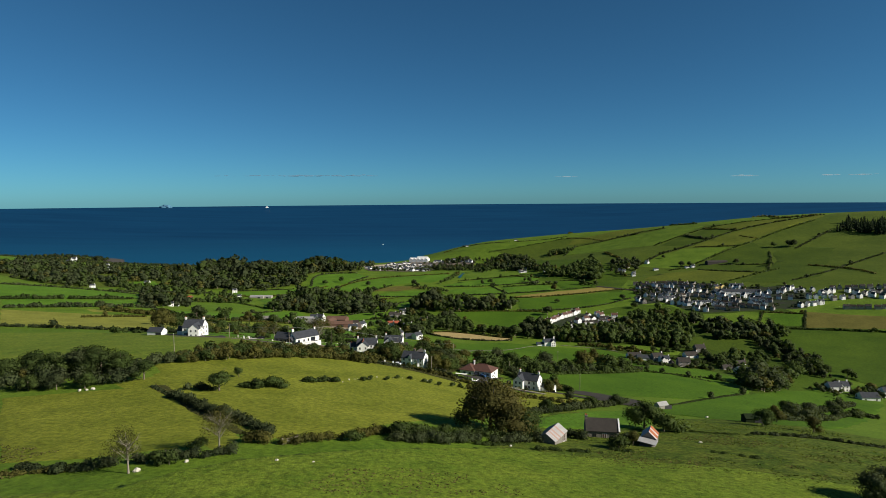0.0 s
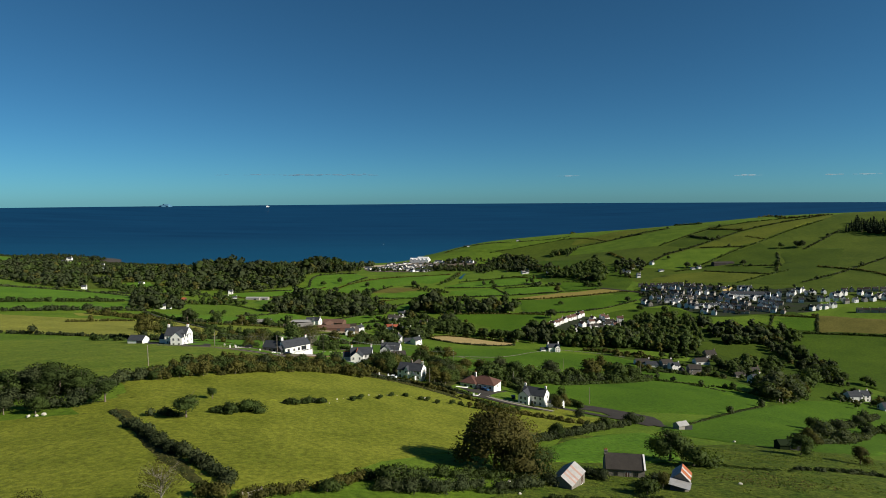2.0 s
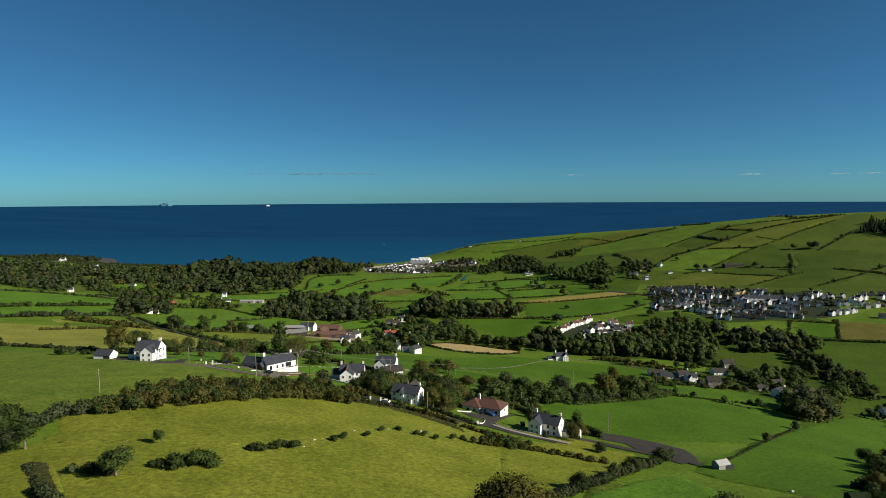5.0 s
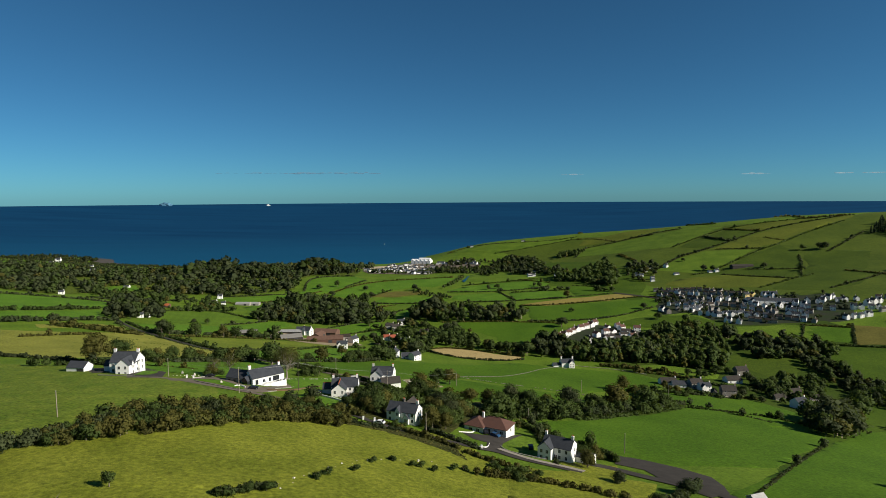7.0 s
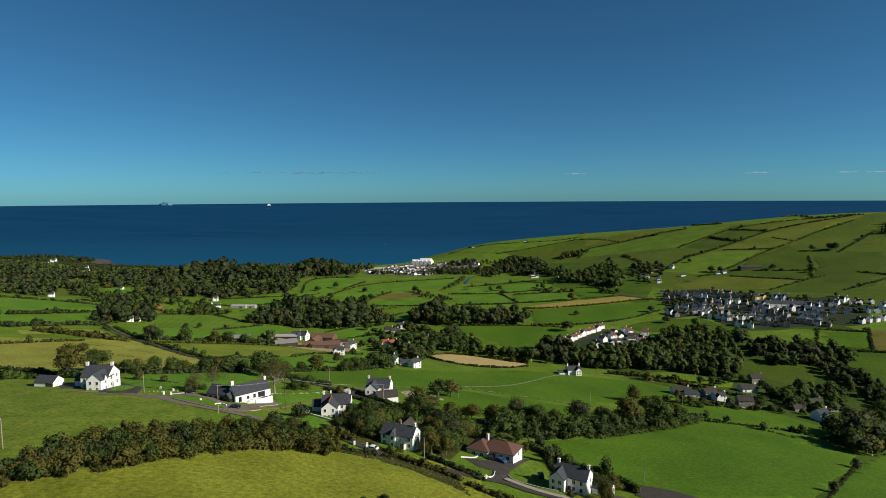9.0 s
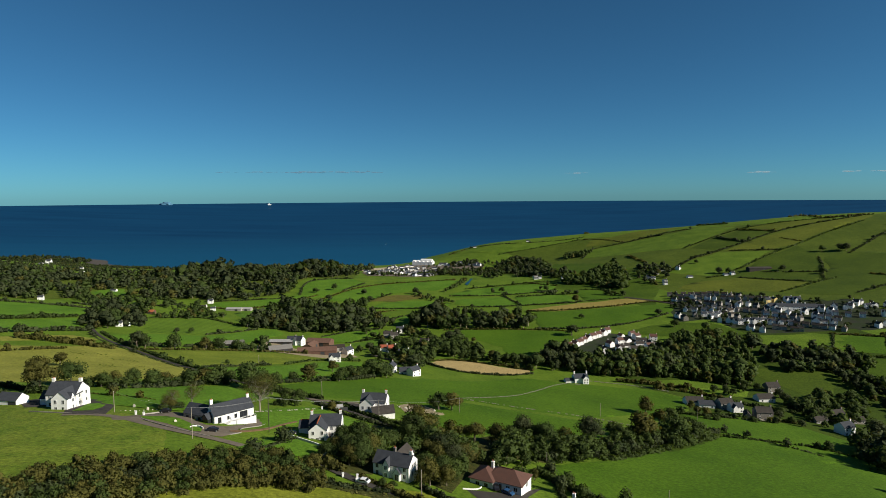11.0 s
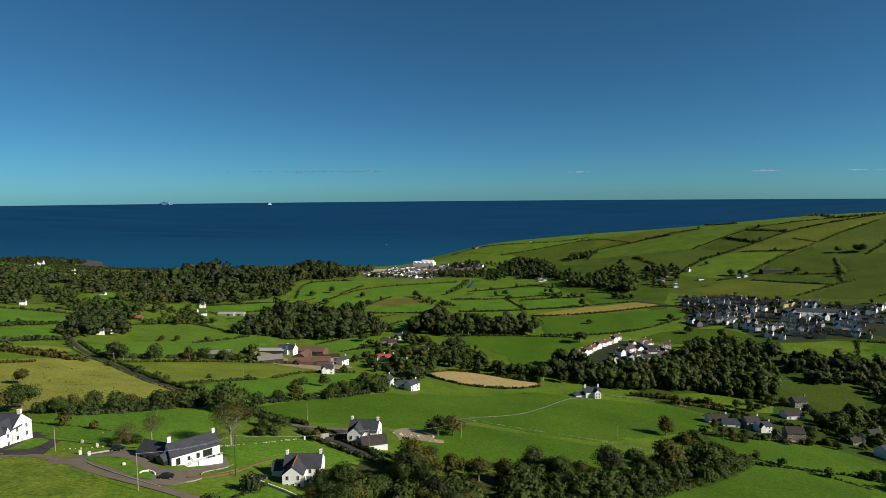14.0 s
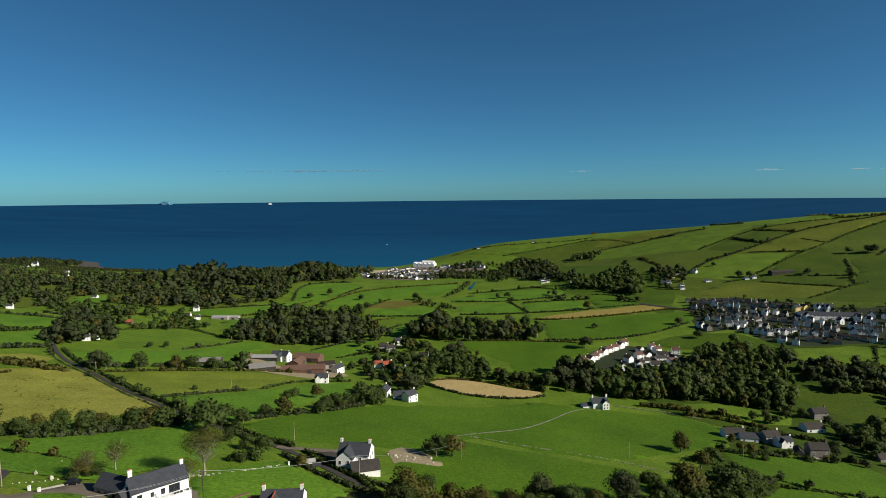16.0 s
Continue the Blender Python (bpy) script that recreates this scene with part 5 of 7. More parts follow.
drape("rocks", [(-1030, 1690), (-985, 1645), (-950, 1605), (-900, 1575), (-850, 1525), (-790, 1530), (-800, 1575), (-850, 1640), (-900, 1700), (-1000, 1740)], M["rock"], "dark wet shore rocks", "rocks", 0.5)
wood([(-838, 1143), (-944, 1267), (-1060, 1603), (-1007, 1630), (-915, 1556), (-719, 1368), (-601, 1325), (-668, 1213), (-752, 1185)], 10, 3.6, "leaf_dark", label="low scrub and trees of the headland", gaps=-0.1)
drape("yard", [(61, 290), (73, 286), (82, 280), (88, 270), (88, 258), (86, 248), (77, 243), (71, 257), (67, 272), (58, 277)], M["asphalt"], "wide tarmac stretch of the road with a lay-by", "road", 0.3)
drape("stream", [(17, 1117), (28, 1186), (31, 1185), (21, 1105)], M["sea"], "blue bend of a stream", "water", 0.5)
drape("yard", [(-197, 1360), (-152, 1467), (-105, 1514), (-38, 1465), (62, 1451), (62, 1415), (-22, 1314), (-52, 1238), (-170, 1262)], M["gravel"], "grey streets and yards of the harbour village", "yard", 0.4)
drape("yard", [(185, 488), (206, 495), (204, 491), (184, 483)], M["gravel_pale"], "pale concrete yard before a stone house", "yard", 0.3)
drape("beach", [(-227, 1429), (-189, 1463), (-146, 1477), (-136, 1442), (-182, 1414), (-202, 1388)], M["sand"], "pale shingle shore", "beach", 0.4)


# ---- houses ----
def hip_block(house, L, W, eave, ridge, wall, roof, at=(0, 0, 0)):
    """A hipped block: four walls and a roof of four slopes with deep eaves."""
    m = pose(at[0], at[1], 0, 0, 0, at[2])
    part("wall", turned(boxes((-L / 2, -W / 2, -3, L / 2, W / 2, eave)), m), M[wall], house)
    bm = bmesh.new()
    o = 0.45
    x, y, r = L / 2 + o, W / 2 + o, max(0.3, L / 2 - W / 2 * 0.9)
    low = [bm.verts.new(p) for p in ((-x, -y, eave - 0.12), (x, -y, eave - 0.12), (x, y, eave - 0.12), (-x, y, eave - 0.12))]
    mid = [bm.verts.new((p.co.x, p.co.y, eave + 0.06)) for p in low]
    top = [bm.verts.new((-r, 0, ridge)), bm.verts.new((r, 0, ridge))]
    bm.faces.new(low[::-1])
    for k in range(4):
        bm.faces.new((low[k], low[(k + 1) % 4], mid[(k + 1) % 4], mid[k]))
    bm.faces.new((mid[0], mid[1], top[1], top[0]))
    bm.faces.new((mid[2], mid[3], top[0], top[1]))
    bm.faces.new((mid[1], mid[2], top[1]))
    bm.faces.new((mid[3], mid[0], top[0]))
    part("roof", turned(bm, m), M[roof], house)


def windows_row(house, xs, y, zs, w, h, face, frame_mat="frame"):
    for z in zs:
        for x in xs:
            if face in (-90, 90):
                opening(house, x, y, z, w, h, face, "window", frame_mat)
            else:
                opening(house, y, x, z, w, h, face, "window", frame_mat)


def ridge_line(house, x0, x1, y, z, mat, turn=False):
    if turn:
        part("ridge_tile", boxes((y - 0.14, x0, z, y + 0.14, x1, z + 0.16)), M[mat], house)
    else:
        part("ridge_tile", boxes((x0, y - 0.14, z, x1, y + 0.14, z + 0.16)), M[mat], house)


def gutter(house, x0, x1, y, z):
    part("gutter", boxes((x0, y - 0.07, z - 0.1, x1, y + 0.07, z + 0.02)), M["dark_frame"], house)


def big_white_house():
    h = thing("house", "large white two-storey house with front gable and dark slate roof", "house", -149.2, 338.6, 1)
    h.location.z += 0.5
    block(h, 11.5, 9.0, 5.2, 9.0, "render", "slate")
    block(h, 9.5, 6.0, 5.2, 7.9, "render", "slate", (2.75, -4.9, 90), "front_wing")
    block(h, 2.2, 2.0, 5.2, 6.9, "render", "slate", (4.9, -6.6, 0), "gablet")
    block(h, 5.0, 5.0, 2.8, 5.0, "render", "slate", (-7.6, 1.0, 0), "side_annex")
    for s in (-1, 1):
        chimney(h, s * 5.2, 0, 10.4, 8.0, "render", 1.1, 0.8)
    windows_row(h, (1.4, 4.2), -9.66, (0.9, 3.5), 0.9, 1.3, -90)
    windows_row(h, (-4.2, -1.8), -4.51, (0.9, 3.4), 0.8, 1.2, -90)
    windows_row(h, (-2.2, 2.0), 5.76, (0.9, 3.6), 0.9, 1.3, 0)
    windows_row(h, (-6.6,), 6.02, (0.9, 3.4), 0.8, 1.2, 0)
    opening(h, -3.0, -4.51, 0.1, 1.0, 2.1, -90, "door")
    ridge_line(h, -5.7, 5.7, 0, 9.1, "slate_old")
    gutter(h, -5.7, -0.3, -4.7, 5.1)
    part("downpipe", boxes((5.77, -4.62, 0, 5.87, -4.52, 5.2)), M["grey_render"], h)


def long_bungalow():
    h = thing("bungalow", "long white bungalow with slate roof and raised terrace", "bungalow", -83.9, 332.6, 43)
    h.location.z += 0.9
    wing = pose(-8.4, 6.2, 0, 0, 0, -63)
    block(h, 15.0, 8.0, 3.7, 6.6, "render", "slate")
    block(h, 10.5, 6.6, 3.2, 6.0, "grey_render", "slate", (-8.4, 6.2, -63), "side_wing")
    for k in (-1, 1):
        part("gable_trim", turned(boxes((-0.05, -0.1 if k < 0 else -4.5, 0, 0.28, 4.5 if k < 0 else 0.1, 0.26)), wing @ pose(5.25, k * 3.4, 3.1, -k * 40)), M["render"], h, "white gable trim")
    block(h, 3.4, 3.2, 3.0, 4.6, "glass", "slate", (-8.4, -1.2, 20), "porch")
    chimney(h, 6.9, 0, 7.9, 5.8, "render", 0.9, 0.7)
    chimney(h, -6.4, 1.2, 8.4, 5.2, "render", 1.1, 0.9)
    part("terrace", boxes((-2.2, -6.4, -2.6, 7.4, -4.0, 0.9)), M["render"], h, "white rendered terrace wall")
    ramp = boxes((-6.4, -6.4, -2.6, -2.2, -4.02, 0.9))
    for v in ramp.verts:
        if v.co.x < -4 and v.co.z > 0:
            v.co.z = -0.7                                              # falls to the forecourt
    part("ramp", ramp, M["render"], h, "white rendered ramp wall")
    for x, y in ((3.2, -5.7), (4.0, -5.6), (4.9, -5.8), (6.6, -5.7)):
        part("planter", boxes((x - 0.3, y - 0.25, 0.9, x + 0.3, y + 0.25, 1.3)), M["dark_frame"], h)
    part("railing", boxes((-2.2, -6.4, 1.7, 7.4, -6.34, 1.76), (-2.2, -6.4, 0.9, -2.14, -6.34, 1.7), (2.6, -6.4, 0.9, 2.66, -6.34, 1.7), (7.34, -6.4, 0.9, 7.4, -6.34, 1.7)), M["frame"], h)
    opening(h, -5.4, -4.01, 0.9, 1.1, 1.9, -90, "window", "dark_frame")
    opening(h, -2.2, -4.01, 1.4, 0.7, 1.1, -90, "window", "dark_frame")
    opening(h, 0.6, -4.01, 1.3, 0.9, 1.4, -90, "window", "dark_frame")
    opening(h, 3.6, -4.01, 0.95, 2.8, 2.1, -90, "window", "dark_frame")
    opening(h, -7.51, 2.2, 1.2, 0.9, 1.2, 180, "window", "dark_frame")
    for k in (-3.4, -0.6, 2.2):
        q = wing @ Vector((k, -3.31, 0))
        opening(h, q.x, q.y, 0.9, 1.1, 1.4, -153, "window", "dark_frame")
    ridge_line(h, -7.5, 7.5, 0, 6.73, "slate")
    gutter(h, -7.4, 7.4, -4.2, 3.6)
    part("downpipe", boxes((-7.4, -4.14, -1, -7.3, -4.04, 3.7)), M["grey_render"], h)


def cottage_with_red_ridge():
    h = thing("house", "white two-storey house with dark slate roof and orange ridge tiles", "house", -47.0, 330.0, 4)
    h.location.z += 0.5
    block(h, 11.5, 7.6, 4.8, 7.7, "render", "slate")
    block(h, 9.0, 6.2, 4.7, 7.2, "render", "slate", (-2.0, -3.8, 90))
    block(h, 5.0, 5.0, 3.2, 5.2, "render", "slate", (-7.4, 1.0, 0), "side_annex")
    for s in (-1, 1):
        chimney(h, s * 5.2, 0, 9.0, 6.8, "render", 0.8, 0.7)
    part("ridge_tile", boxes((-2.15, -8.4, 7.3, -1.85, 0.2, 7.52)), M["terracotta"], h, "orange clay ridge tiles")
    part("ridge_tile", boxes((-9.4, 0.8, 5.2, -5.6, 1.3, 5.5)), M["terracotta"], h, "orange clay ridge tiles")
    windows_row(h, (-3.8, -2.0, -0.2), -8.31, (0.8,), 0.8, 1.2, -90)
    windows_row(h, (-3.6, -0.4), -8.31, (3.2,), 0.8, 1.2, -90)
    windows_row(h, (2.4, 4.6), -3.81, (0.9, 3.1), 0.8, 1.2, -90)
    windows_row(h, (-6.4,), 1.11, (0.9,), 0.8, 1.2, 0)
    windows_row(h, (0.0,), 5.76, (0.9, 3.4), 0.8, 1.2, 0)
    opening(h, 1.7, -3.81, 0.1, 0.9, 2.1, -90, "door")
    gutter(h, 1.3, 5.8, -4.0, 4.7)


def house_with_annex():
    h = thing("house", "white two-storey house with slate roof and low slated annex", "house", -37.4, 389.6, -6, scale=1.14)
    h.location.z += 0.5
    block(h, 10.5, 7.5, 5.2, 8.0, "render", "slate")
    block(h, 7.0, 5.6, 5.2, 7.6, "render", "slate", (-2.0, -3.2, 90))
    block(h, 9.0, 6.0, 2.6, 4.8, "render", "slate_old", (4.6, -6.0, 24), "annex")
    for s in (-1, 1):
        chimney(h, s * 4.8, 0, 9.2, 7.0, "render", 0.8, 0.7)
    windows_row(h, (2.4,), -3.76, (3.3,), 0.8, 1.2, -90)
    windows_row(h, (-3.4, -0.8), -6.71, (0.9, 3.3), 0.8, 1.2, -90)
    windows_row(h, (-1.5, 1.5), 5.26, (3.3,), 0.8, 1.2, 0)
    opening(h, 2.6, -3.76, 0.1, 1.0, 2.1, -90, "door")


def house_with_dormers():
    h = thing("house", "white two-storey house with wall dormers and arched porch", "house", -17.8, 294.6, -20)
    h.location.z += 0.5
    block(h, 12.0, 6.6, 4.4, 7.0, "render", "slate")
    block(h, 7.0, 5.0, 4.6, 6.9, "render", "slate_old", (0.4, 4.2, 90), "rear_wing")
    for x in (-1.2, 2.4):
        block(h, 2.6, 2.0, 4.4 if x < 0 else 2.6, 6.2 if x < 0 else 4.0, "render", "slate", (x, -3.0, 90), "gablet")
    chimney(h, 5.4, 0, 8.3, 6.2, "render", 0.8, 0.7)
    chimney(h, -0.4, 0.6, 8.3, 6.2, "stone", 0.8, 0.7)
    windows_row(h, (-4.6, 4.6), -3.31, (0.8, 2.9), 0.9, 1.2, -90)
    windows_row(h, (-1.2,), -4.31, (0.8, 3.1), 0.8, 1.2, -90)
    windows_row(h, (-0.6, 1.4), 6.01, (0.9, 3.0), 0.8, 1.2, 0)
    opening(h, 2.4, -4.31, 0.1, 1.0, 2.1, -90, "door")
    gutter(h, -6, 6, -3.5, 4.3)


def red_bungalow():
    h = thing("bungalow", "white bungalow with hipped red tiled roof", "bungalow", 17.4, 300.2, -27)
    h.location.z += 0.5
    hip_block(h, 13.0, 9.0, 2.9, 5.6, "render", "tile_red", (-1.0, 2.0, 0))
    hip_block(h, 9.0, 8.0, 2.9, 5.4, "render", "tile_red", (-7.5, 0.5, 90))
    chimney(h, -6.0, 2.0, 6.9, 4.6, "render", 0.8, 0.8)
    windows_row(h, (1.0, 3.6), -2.51, (0.9,), 1.2, 1.2, -90)
    windows_row(h, (2.5,), 5.51, (0.9,), 1.0, 1.2, 0)
    windows_row(h, (-8.8, -5.8), -4.01, (0.9,), 1.2, 1.2, -90)
    opening(h, -1.6, -2.51, 0.1, 1.0, 2.1, -90, "door")
    part("ridge_tile", boxes((-3.2, 1.85, 5.58, 1.3, 2.15, 5.74)), M["tile_red"], h)


def roadside_house():
    h = thing("house", "white two-storey roadside house with slate roof and wing", "house", 38.2, 276.4, -30)
    h.location.z += 0.5
    block(h, 10.5, 6.6, 4.8, 7.4, "render", "slate")
    block(h, 6.6, 4.8, 4.8, 6.9, "render", "slate", (-3.4, -2.6, 90))
    for s in (-1, 1):
        chimney(h, s * 4.8, 0, 8.7, 6.6, "render", 0.8, 0.7)
    windows_row(h, (-4.4, -2.4), -5.91, (0.9, 3.1), 0.8, 1.2, -90)
    windows_row(h, (1.2, 3.6), -3.31, (0.9, 3.1), 0.8, 1.2, -90)
    windows_row(h, (0.8,), 5.26, (0.9, 3.1), 0.8, 1.2, 0)
    opening(h, -0.2, -3.31, 0.1, 1.0, 2.1, -90, "door")
    gutter(h, -1, 5.2, -3.5, 4.7)


big_white_house()
long_bungalow()
cottage_with_red_ridge()
house_with_annex()
house_with_dormers()
red_bungalow()
roadside_house()


# ---- old farm buildings on the slope ----
def sheet_roof(shed, L, W, eave, ridge, colours, side):
    """One slope of corrugated sheets, each lapping the next."""
    n = len(colours)
    slope = math.hypot(W / 2 + 0.3, ridge - eave)
    tilt = math.degrees(math.atan2(ridge - eave, W / 2))
    for k, name in enumerate(colours):
        x0, x1 = -L / 2 - 0.15 + (L + 0.3) * k / n, -L / 2 - 0.15 + (L + 0.3) * (k + 1) / n
        bm = bmesh.new()
        steps = 8
        top, bot = [], []
        for j in range(steps + 1):
            x = x0 + (x1 - x0) * j / steps
            z = 0.03 * (j % 2) + (0.02 if k % 2 else 0)
            top.append((bm.verts.new((x, 0, z)), bm.verts.new((x, -slope, z))))
            bot.append((bm.verts.new((x, 0, z - 0.03)), bm.verts.new((x, -slope, z - 0.03))))
        for j in range(steps):
            bm.faces.new((top[j][1], top[j + 1][1], top[j + 1][0], top[j][0]))
            bm.faces.new((bot[j][0], bot[j + 1][0], bot[j + 1][1], bot[j][1]))
            bm.faces.new((bot[j][1], bot[j + 1][1], top[j + 1][1], top[j][1]))
        m = pose(0, 0, ridge + 0.06, 0, 0, 0 if side < 0 else 180) @ pose(0, 0, 0, tilt)
        part("roof_sheet", turned(bm, m), M[name], shed)


def striped_barn():
    h = thing("barn", "old stone barn with striped rusty corrugated roof", "barn", 25, 140, 58)
    bm = bmesh.new()
    gable_prism(bm, 7.8, 4.6, 2.0, 3.5, -1.2)
    part("wall", bm, M["stone"], h)
    sheet_roof(h, 7.8, 4.6, 2.0, 3.5, ["tin", "tin", "faded_rust", "tin", "faded_rust", "tin", "tin", "faded_rust", "tin", "tin", "tin"], -1)
    sheet_roof(h, 7.8, 4.6, 2.0, 3.5, ["tin"] * 9, 1)
    opening(h, 2.0, -2.31, 0.0, 1.1, 1.9, -90, "door")


def slate_barn():
    h = thing("barn", "long stone barn with grey slate roof", "barn", 40.2, 152.1, -8)
    bm = bmesh.new()
    gable_prism(bm, 8.6, 5.0, 2.6, 5.0, -1.2)
    part("wall", bm, M["stone"], h)
    bm = bmesh.new()
    gable_roof(bm, 8.2, 5.0, 2.6, 5.0)
    part("roof", bm, M["slate_old"], h)
    part("gable_coping", turned(boxes((4.1, -0.12, 0, 4.5, 3.6, 0.25)), pose(0, -2.6, 2.6, 43)), M["render"], h, "white painted gable coping")
    chimney(h, -4.0, 0, 5.8, 4.4, "stone", 0.7, 0.6)
    opening(h, 0.5, -2.51, 0.0, 1.0, 1.9, -90, "door")
    opening(h, 2.4, -2.51, 1.0, 0.7, 0.8, -90, "window", "dark_frame")
    opening(h, -2.0, -2.51, 1.0, 0.7, 0.8, -90, "window", "dark_frame")


def red_shed():
    h = thing("shed", "small stone shed with red and silver tin roof", "shed", 50.4, 144.4, 64)
    bm = bmesh.new()
    gable_prism(bm, 4.4, 3.6, 2.2, 3.8, -1.2)
    part("wall", bm, M["stone"], h)
    sheet_roof(h, 4.4, 3.6, 2.2, 3.8, ["tin", "rust", "rust", "tin", "rust", "rust"], -1)
    sheet_roof(h, 4.4, 3.6, 2.2, 3.8, ["tin"] * 5, 1)
    part("lean_to_wall", boxes((-6.4, -1.9, -1.4, -2.2, 1.7, 1.6)), M["stone"], h)
    part("lean_to_roof", turned(boxes((-6.7, -2.2, -0.03, -2.0, 2.1, 0.05)), pose(0, 0, 1.85, 6, 6, 0)), M["tin"], h, "silver corrugated lean-to roof")


striped_barn()
slate_barn()
red_shed()


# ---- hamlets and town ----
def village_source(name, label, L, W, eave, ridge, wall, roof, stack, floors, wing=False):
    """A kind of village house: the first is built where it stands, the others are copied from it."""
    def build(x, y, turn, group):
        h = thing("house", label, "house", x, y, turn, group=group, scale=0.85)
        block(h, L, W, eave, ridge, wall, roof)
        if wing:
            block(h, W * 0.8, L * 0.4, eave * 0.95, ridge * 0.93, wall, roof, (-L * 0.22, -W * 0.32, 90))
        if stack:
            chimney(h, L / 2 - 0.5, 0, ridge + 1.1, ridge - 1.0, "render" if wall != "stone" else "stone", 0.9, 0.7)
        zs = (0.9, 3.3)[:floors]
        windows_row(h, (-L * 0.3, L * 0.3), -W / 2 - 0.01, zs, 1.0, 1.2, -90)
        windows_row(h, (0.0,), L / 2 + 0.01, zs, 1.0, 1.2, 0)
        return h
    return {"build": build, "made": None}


KINDS = [
    village_source("a", "white two-storey village house with slate roof", 9, 7, 5.0, 7.6, "render", "slate", True, 2),
    village_source("b", "white village house with front wing and slate roof", 10, 7, 4.8, 7.4, "render", "slate", True, 2, True),
    village_source("c", "grey rendered village house with old slate roof", 9.5, 7, 4.6, 7.2, "grey_render", "slate_old", True, 2),
    village_source("d", "white bungalow with dark roof", 12, 8, 2.8, 5.6, "render", "slate", False, 1),
    village_source("e", "white bungalow with weathered grey roof", 12, 8, 2.8, 5.4, "render", "slate_old", True, 1),
    village_source("f", "white two-storey house with dull red tiled roof", 8.5, 7, 5.0, 7.6, "render", "tile_red", True, 2),
    village_source("g", "stone house with weathered slate roof", 10, 7, 4.6, 7.4, "stone", "slate_old", True, 2),
    village_source("h", "yellow rendered house with slate roof", 8, 7, 5.6, 8.2, "yellow", "slate", True, 2),
    village_source("i", "tall white house with steep dark roof", 10, 8, 5.8, 9.4, "render", "slate", True, 2, True),
    village_source("j", "low stone outbuilding with slate roof", 9, 5, 2.4, 4.4, "stone", "slate_old", False, 1),
    village_source("k", "brown-roofed grey terraced house", 11, 7, 4.2, 6.6, "grey_render", "roof_brown", True, 2),
    village_source("l", "white cottage with slate roof and twin chimneys", 12, 7.5, 5.2, 8.2, "render", "slate", True, 2, True),
    village_source("m", "white two-storey house with bright orange-red tiled roof", 8.5, 7, 5.0, 7.6, "render", "tile_orange", True, 2),
]


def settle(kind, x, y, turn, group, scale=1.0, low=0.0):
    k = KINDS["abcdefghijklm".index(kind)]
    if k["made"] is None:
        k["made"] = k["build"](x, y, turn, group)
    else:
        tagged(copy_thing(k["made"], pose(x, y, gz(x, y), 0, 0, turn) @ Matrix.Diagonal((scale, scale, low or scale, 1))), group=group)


def row(kinds, line, spacing, group, turn=None, jitter=12.0, seed=0, aside=2.5, scale=1.0, low=0.0):
    """Houses along a street."""
    r = random.Random(seed + len(kinds) * 31 + int(line[0][0]))
    p = dense(line, spacing)
    for k in range(len(p)):
        q = p[min(k + 1, len(p) - 1)] - p[max(k - 1, 0)]
        a = math.degrees(math.atan2(q[1], q[0])) if turn is None else turn
        settle(r.choice(kinds), p[k][0] + r.uniform(-1, 1) * aside, p[k][1] + r.uniform(-1, 1) * aside, a + r.choice((0, 0, 0, 90)) + r.uniform(-jitter, jitter), group, scale, low)


TOWN = "houses of the town"
UPPER_TOWN = (
    ("ackl", [(300, 901), (334, 877)], 10, 0),
    ("ca", [(279, 826), (305, 815)], 10, 0),
    ("aka", [(294, 790), (329, 814)], 10, 0),
    ("ala", [(366, 804), (380, 787)], 10, 0),
    ("lak", [(343, 772), (359, 761)], 10, 0),
    ("ia", [(385, 749), (401, 742)], 10, 0),
    ("aia", [(421, 770), (441, 759)], 10, 0),
    ("al", [(339, 847), (346, 834)], 10, 0),
    ("ack", [(339, 741), (361, 729)], 10, 0),
    ("iaa", [(445, 787), (469, 803)], 10, 0),
    ("aia", [(464, 757), (489, 750)], 10, 0),
    ("lac", [(519, 763), (538, 729)], 10, 0),
    ("kckc", [(294, 922), (348, 907), (367, 884)], 10, 0),
)
MIDDLE_TOWN = (
    ("kcac", [(286, 884), (308, 864), (327, 846)], 10, 0),
    ("kck", [(348, 879), (387, 853)], 10, 0),
    ("gl", [(261, 801), (263, 792)], 10, 0),
    ("lcac", [(280, 802), (317, 801), (320, 785)], 10, 0),
    ("aal", [(297, 777), (311, 767)], 10, 0),
    ("caac", [(350, 841), (367, 815)], 10, 0),
    ("aclc", [(332, 813), (358, 797)], 10, 0),
    ("ala", [(314, 763), (338, 765)], 10, 0),
    ("kcac", [(289, 834), (329, 826)], 10, 0),
    ("aac", [(353, 786), (373, 775), (379, 764)], 10, 0),
    ("ii", [(396, 783), (398, 768)], 10, 0),
    ("lg", [(364, 746), (378, 737)], 10, 0),
    ("ii", [(416, 789), (422, 781)], 10, 0),
)
LOWER_TOWN = (
    ("iib", [(434, 794), (445, 786)], 10, 0),
    ("ccl", [(314, 741), (323, 735)], 10, 0),
    ("kca", [(386, 735), (400, 724)], 10, 0),
    ("acl", [(343, 757), (361, 750)], 10, 0),
    ("ack", [(399, 763), (415, 754)], 10, 0),
    ("iai", [(465, 786), (485, 783)], 10, 0),
    ("ii", [(485, 765), (502, 770)], 10, 0),
    ("ala", [(437, 725), (463, 729)], 10, 0),
    ("aca", [(487, 738), (518, 739)], 10, 0),
    ("kak", [(530, 747), (558, 749)], 10, 0),
    ("kck", [(477, 705), (517, 692)], 10, 0),
    ("kck", [(513, 783), (569, 763)], 10, 0),
    ("kcak", [(557, 741), (577, 708)], 10, 0),
)
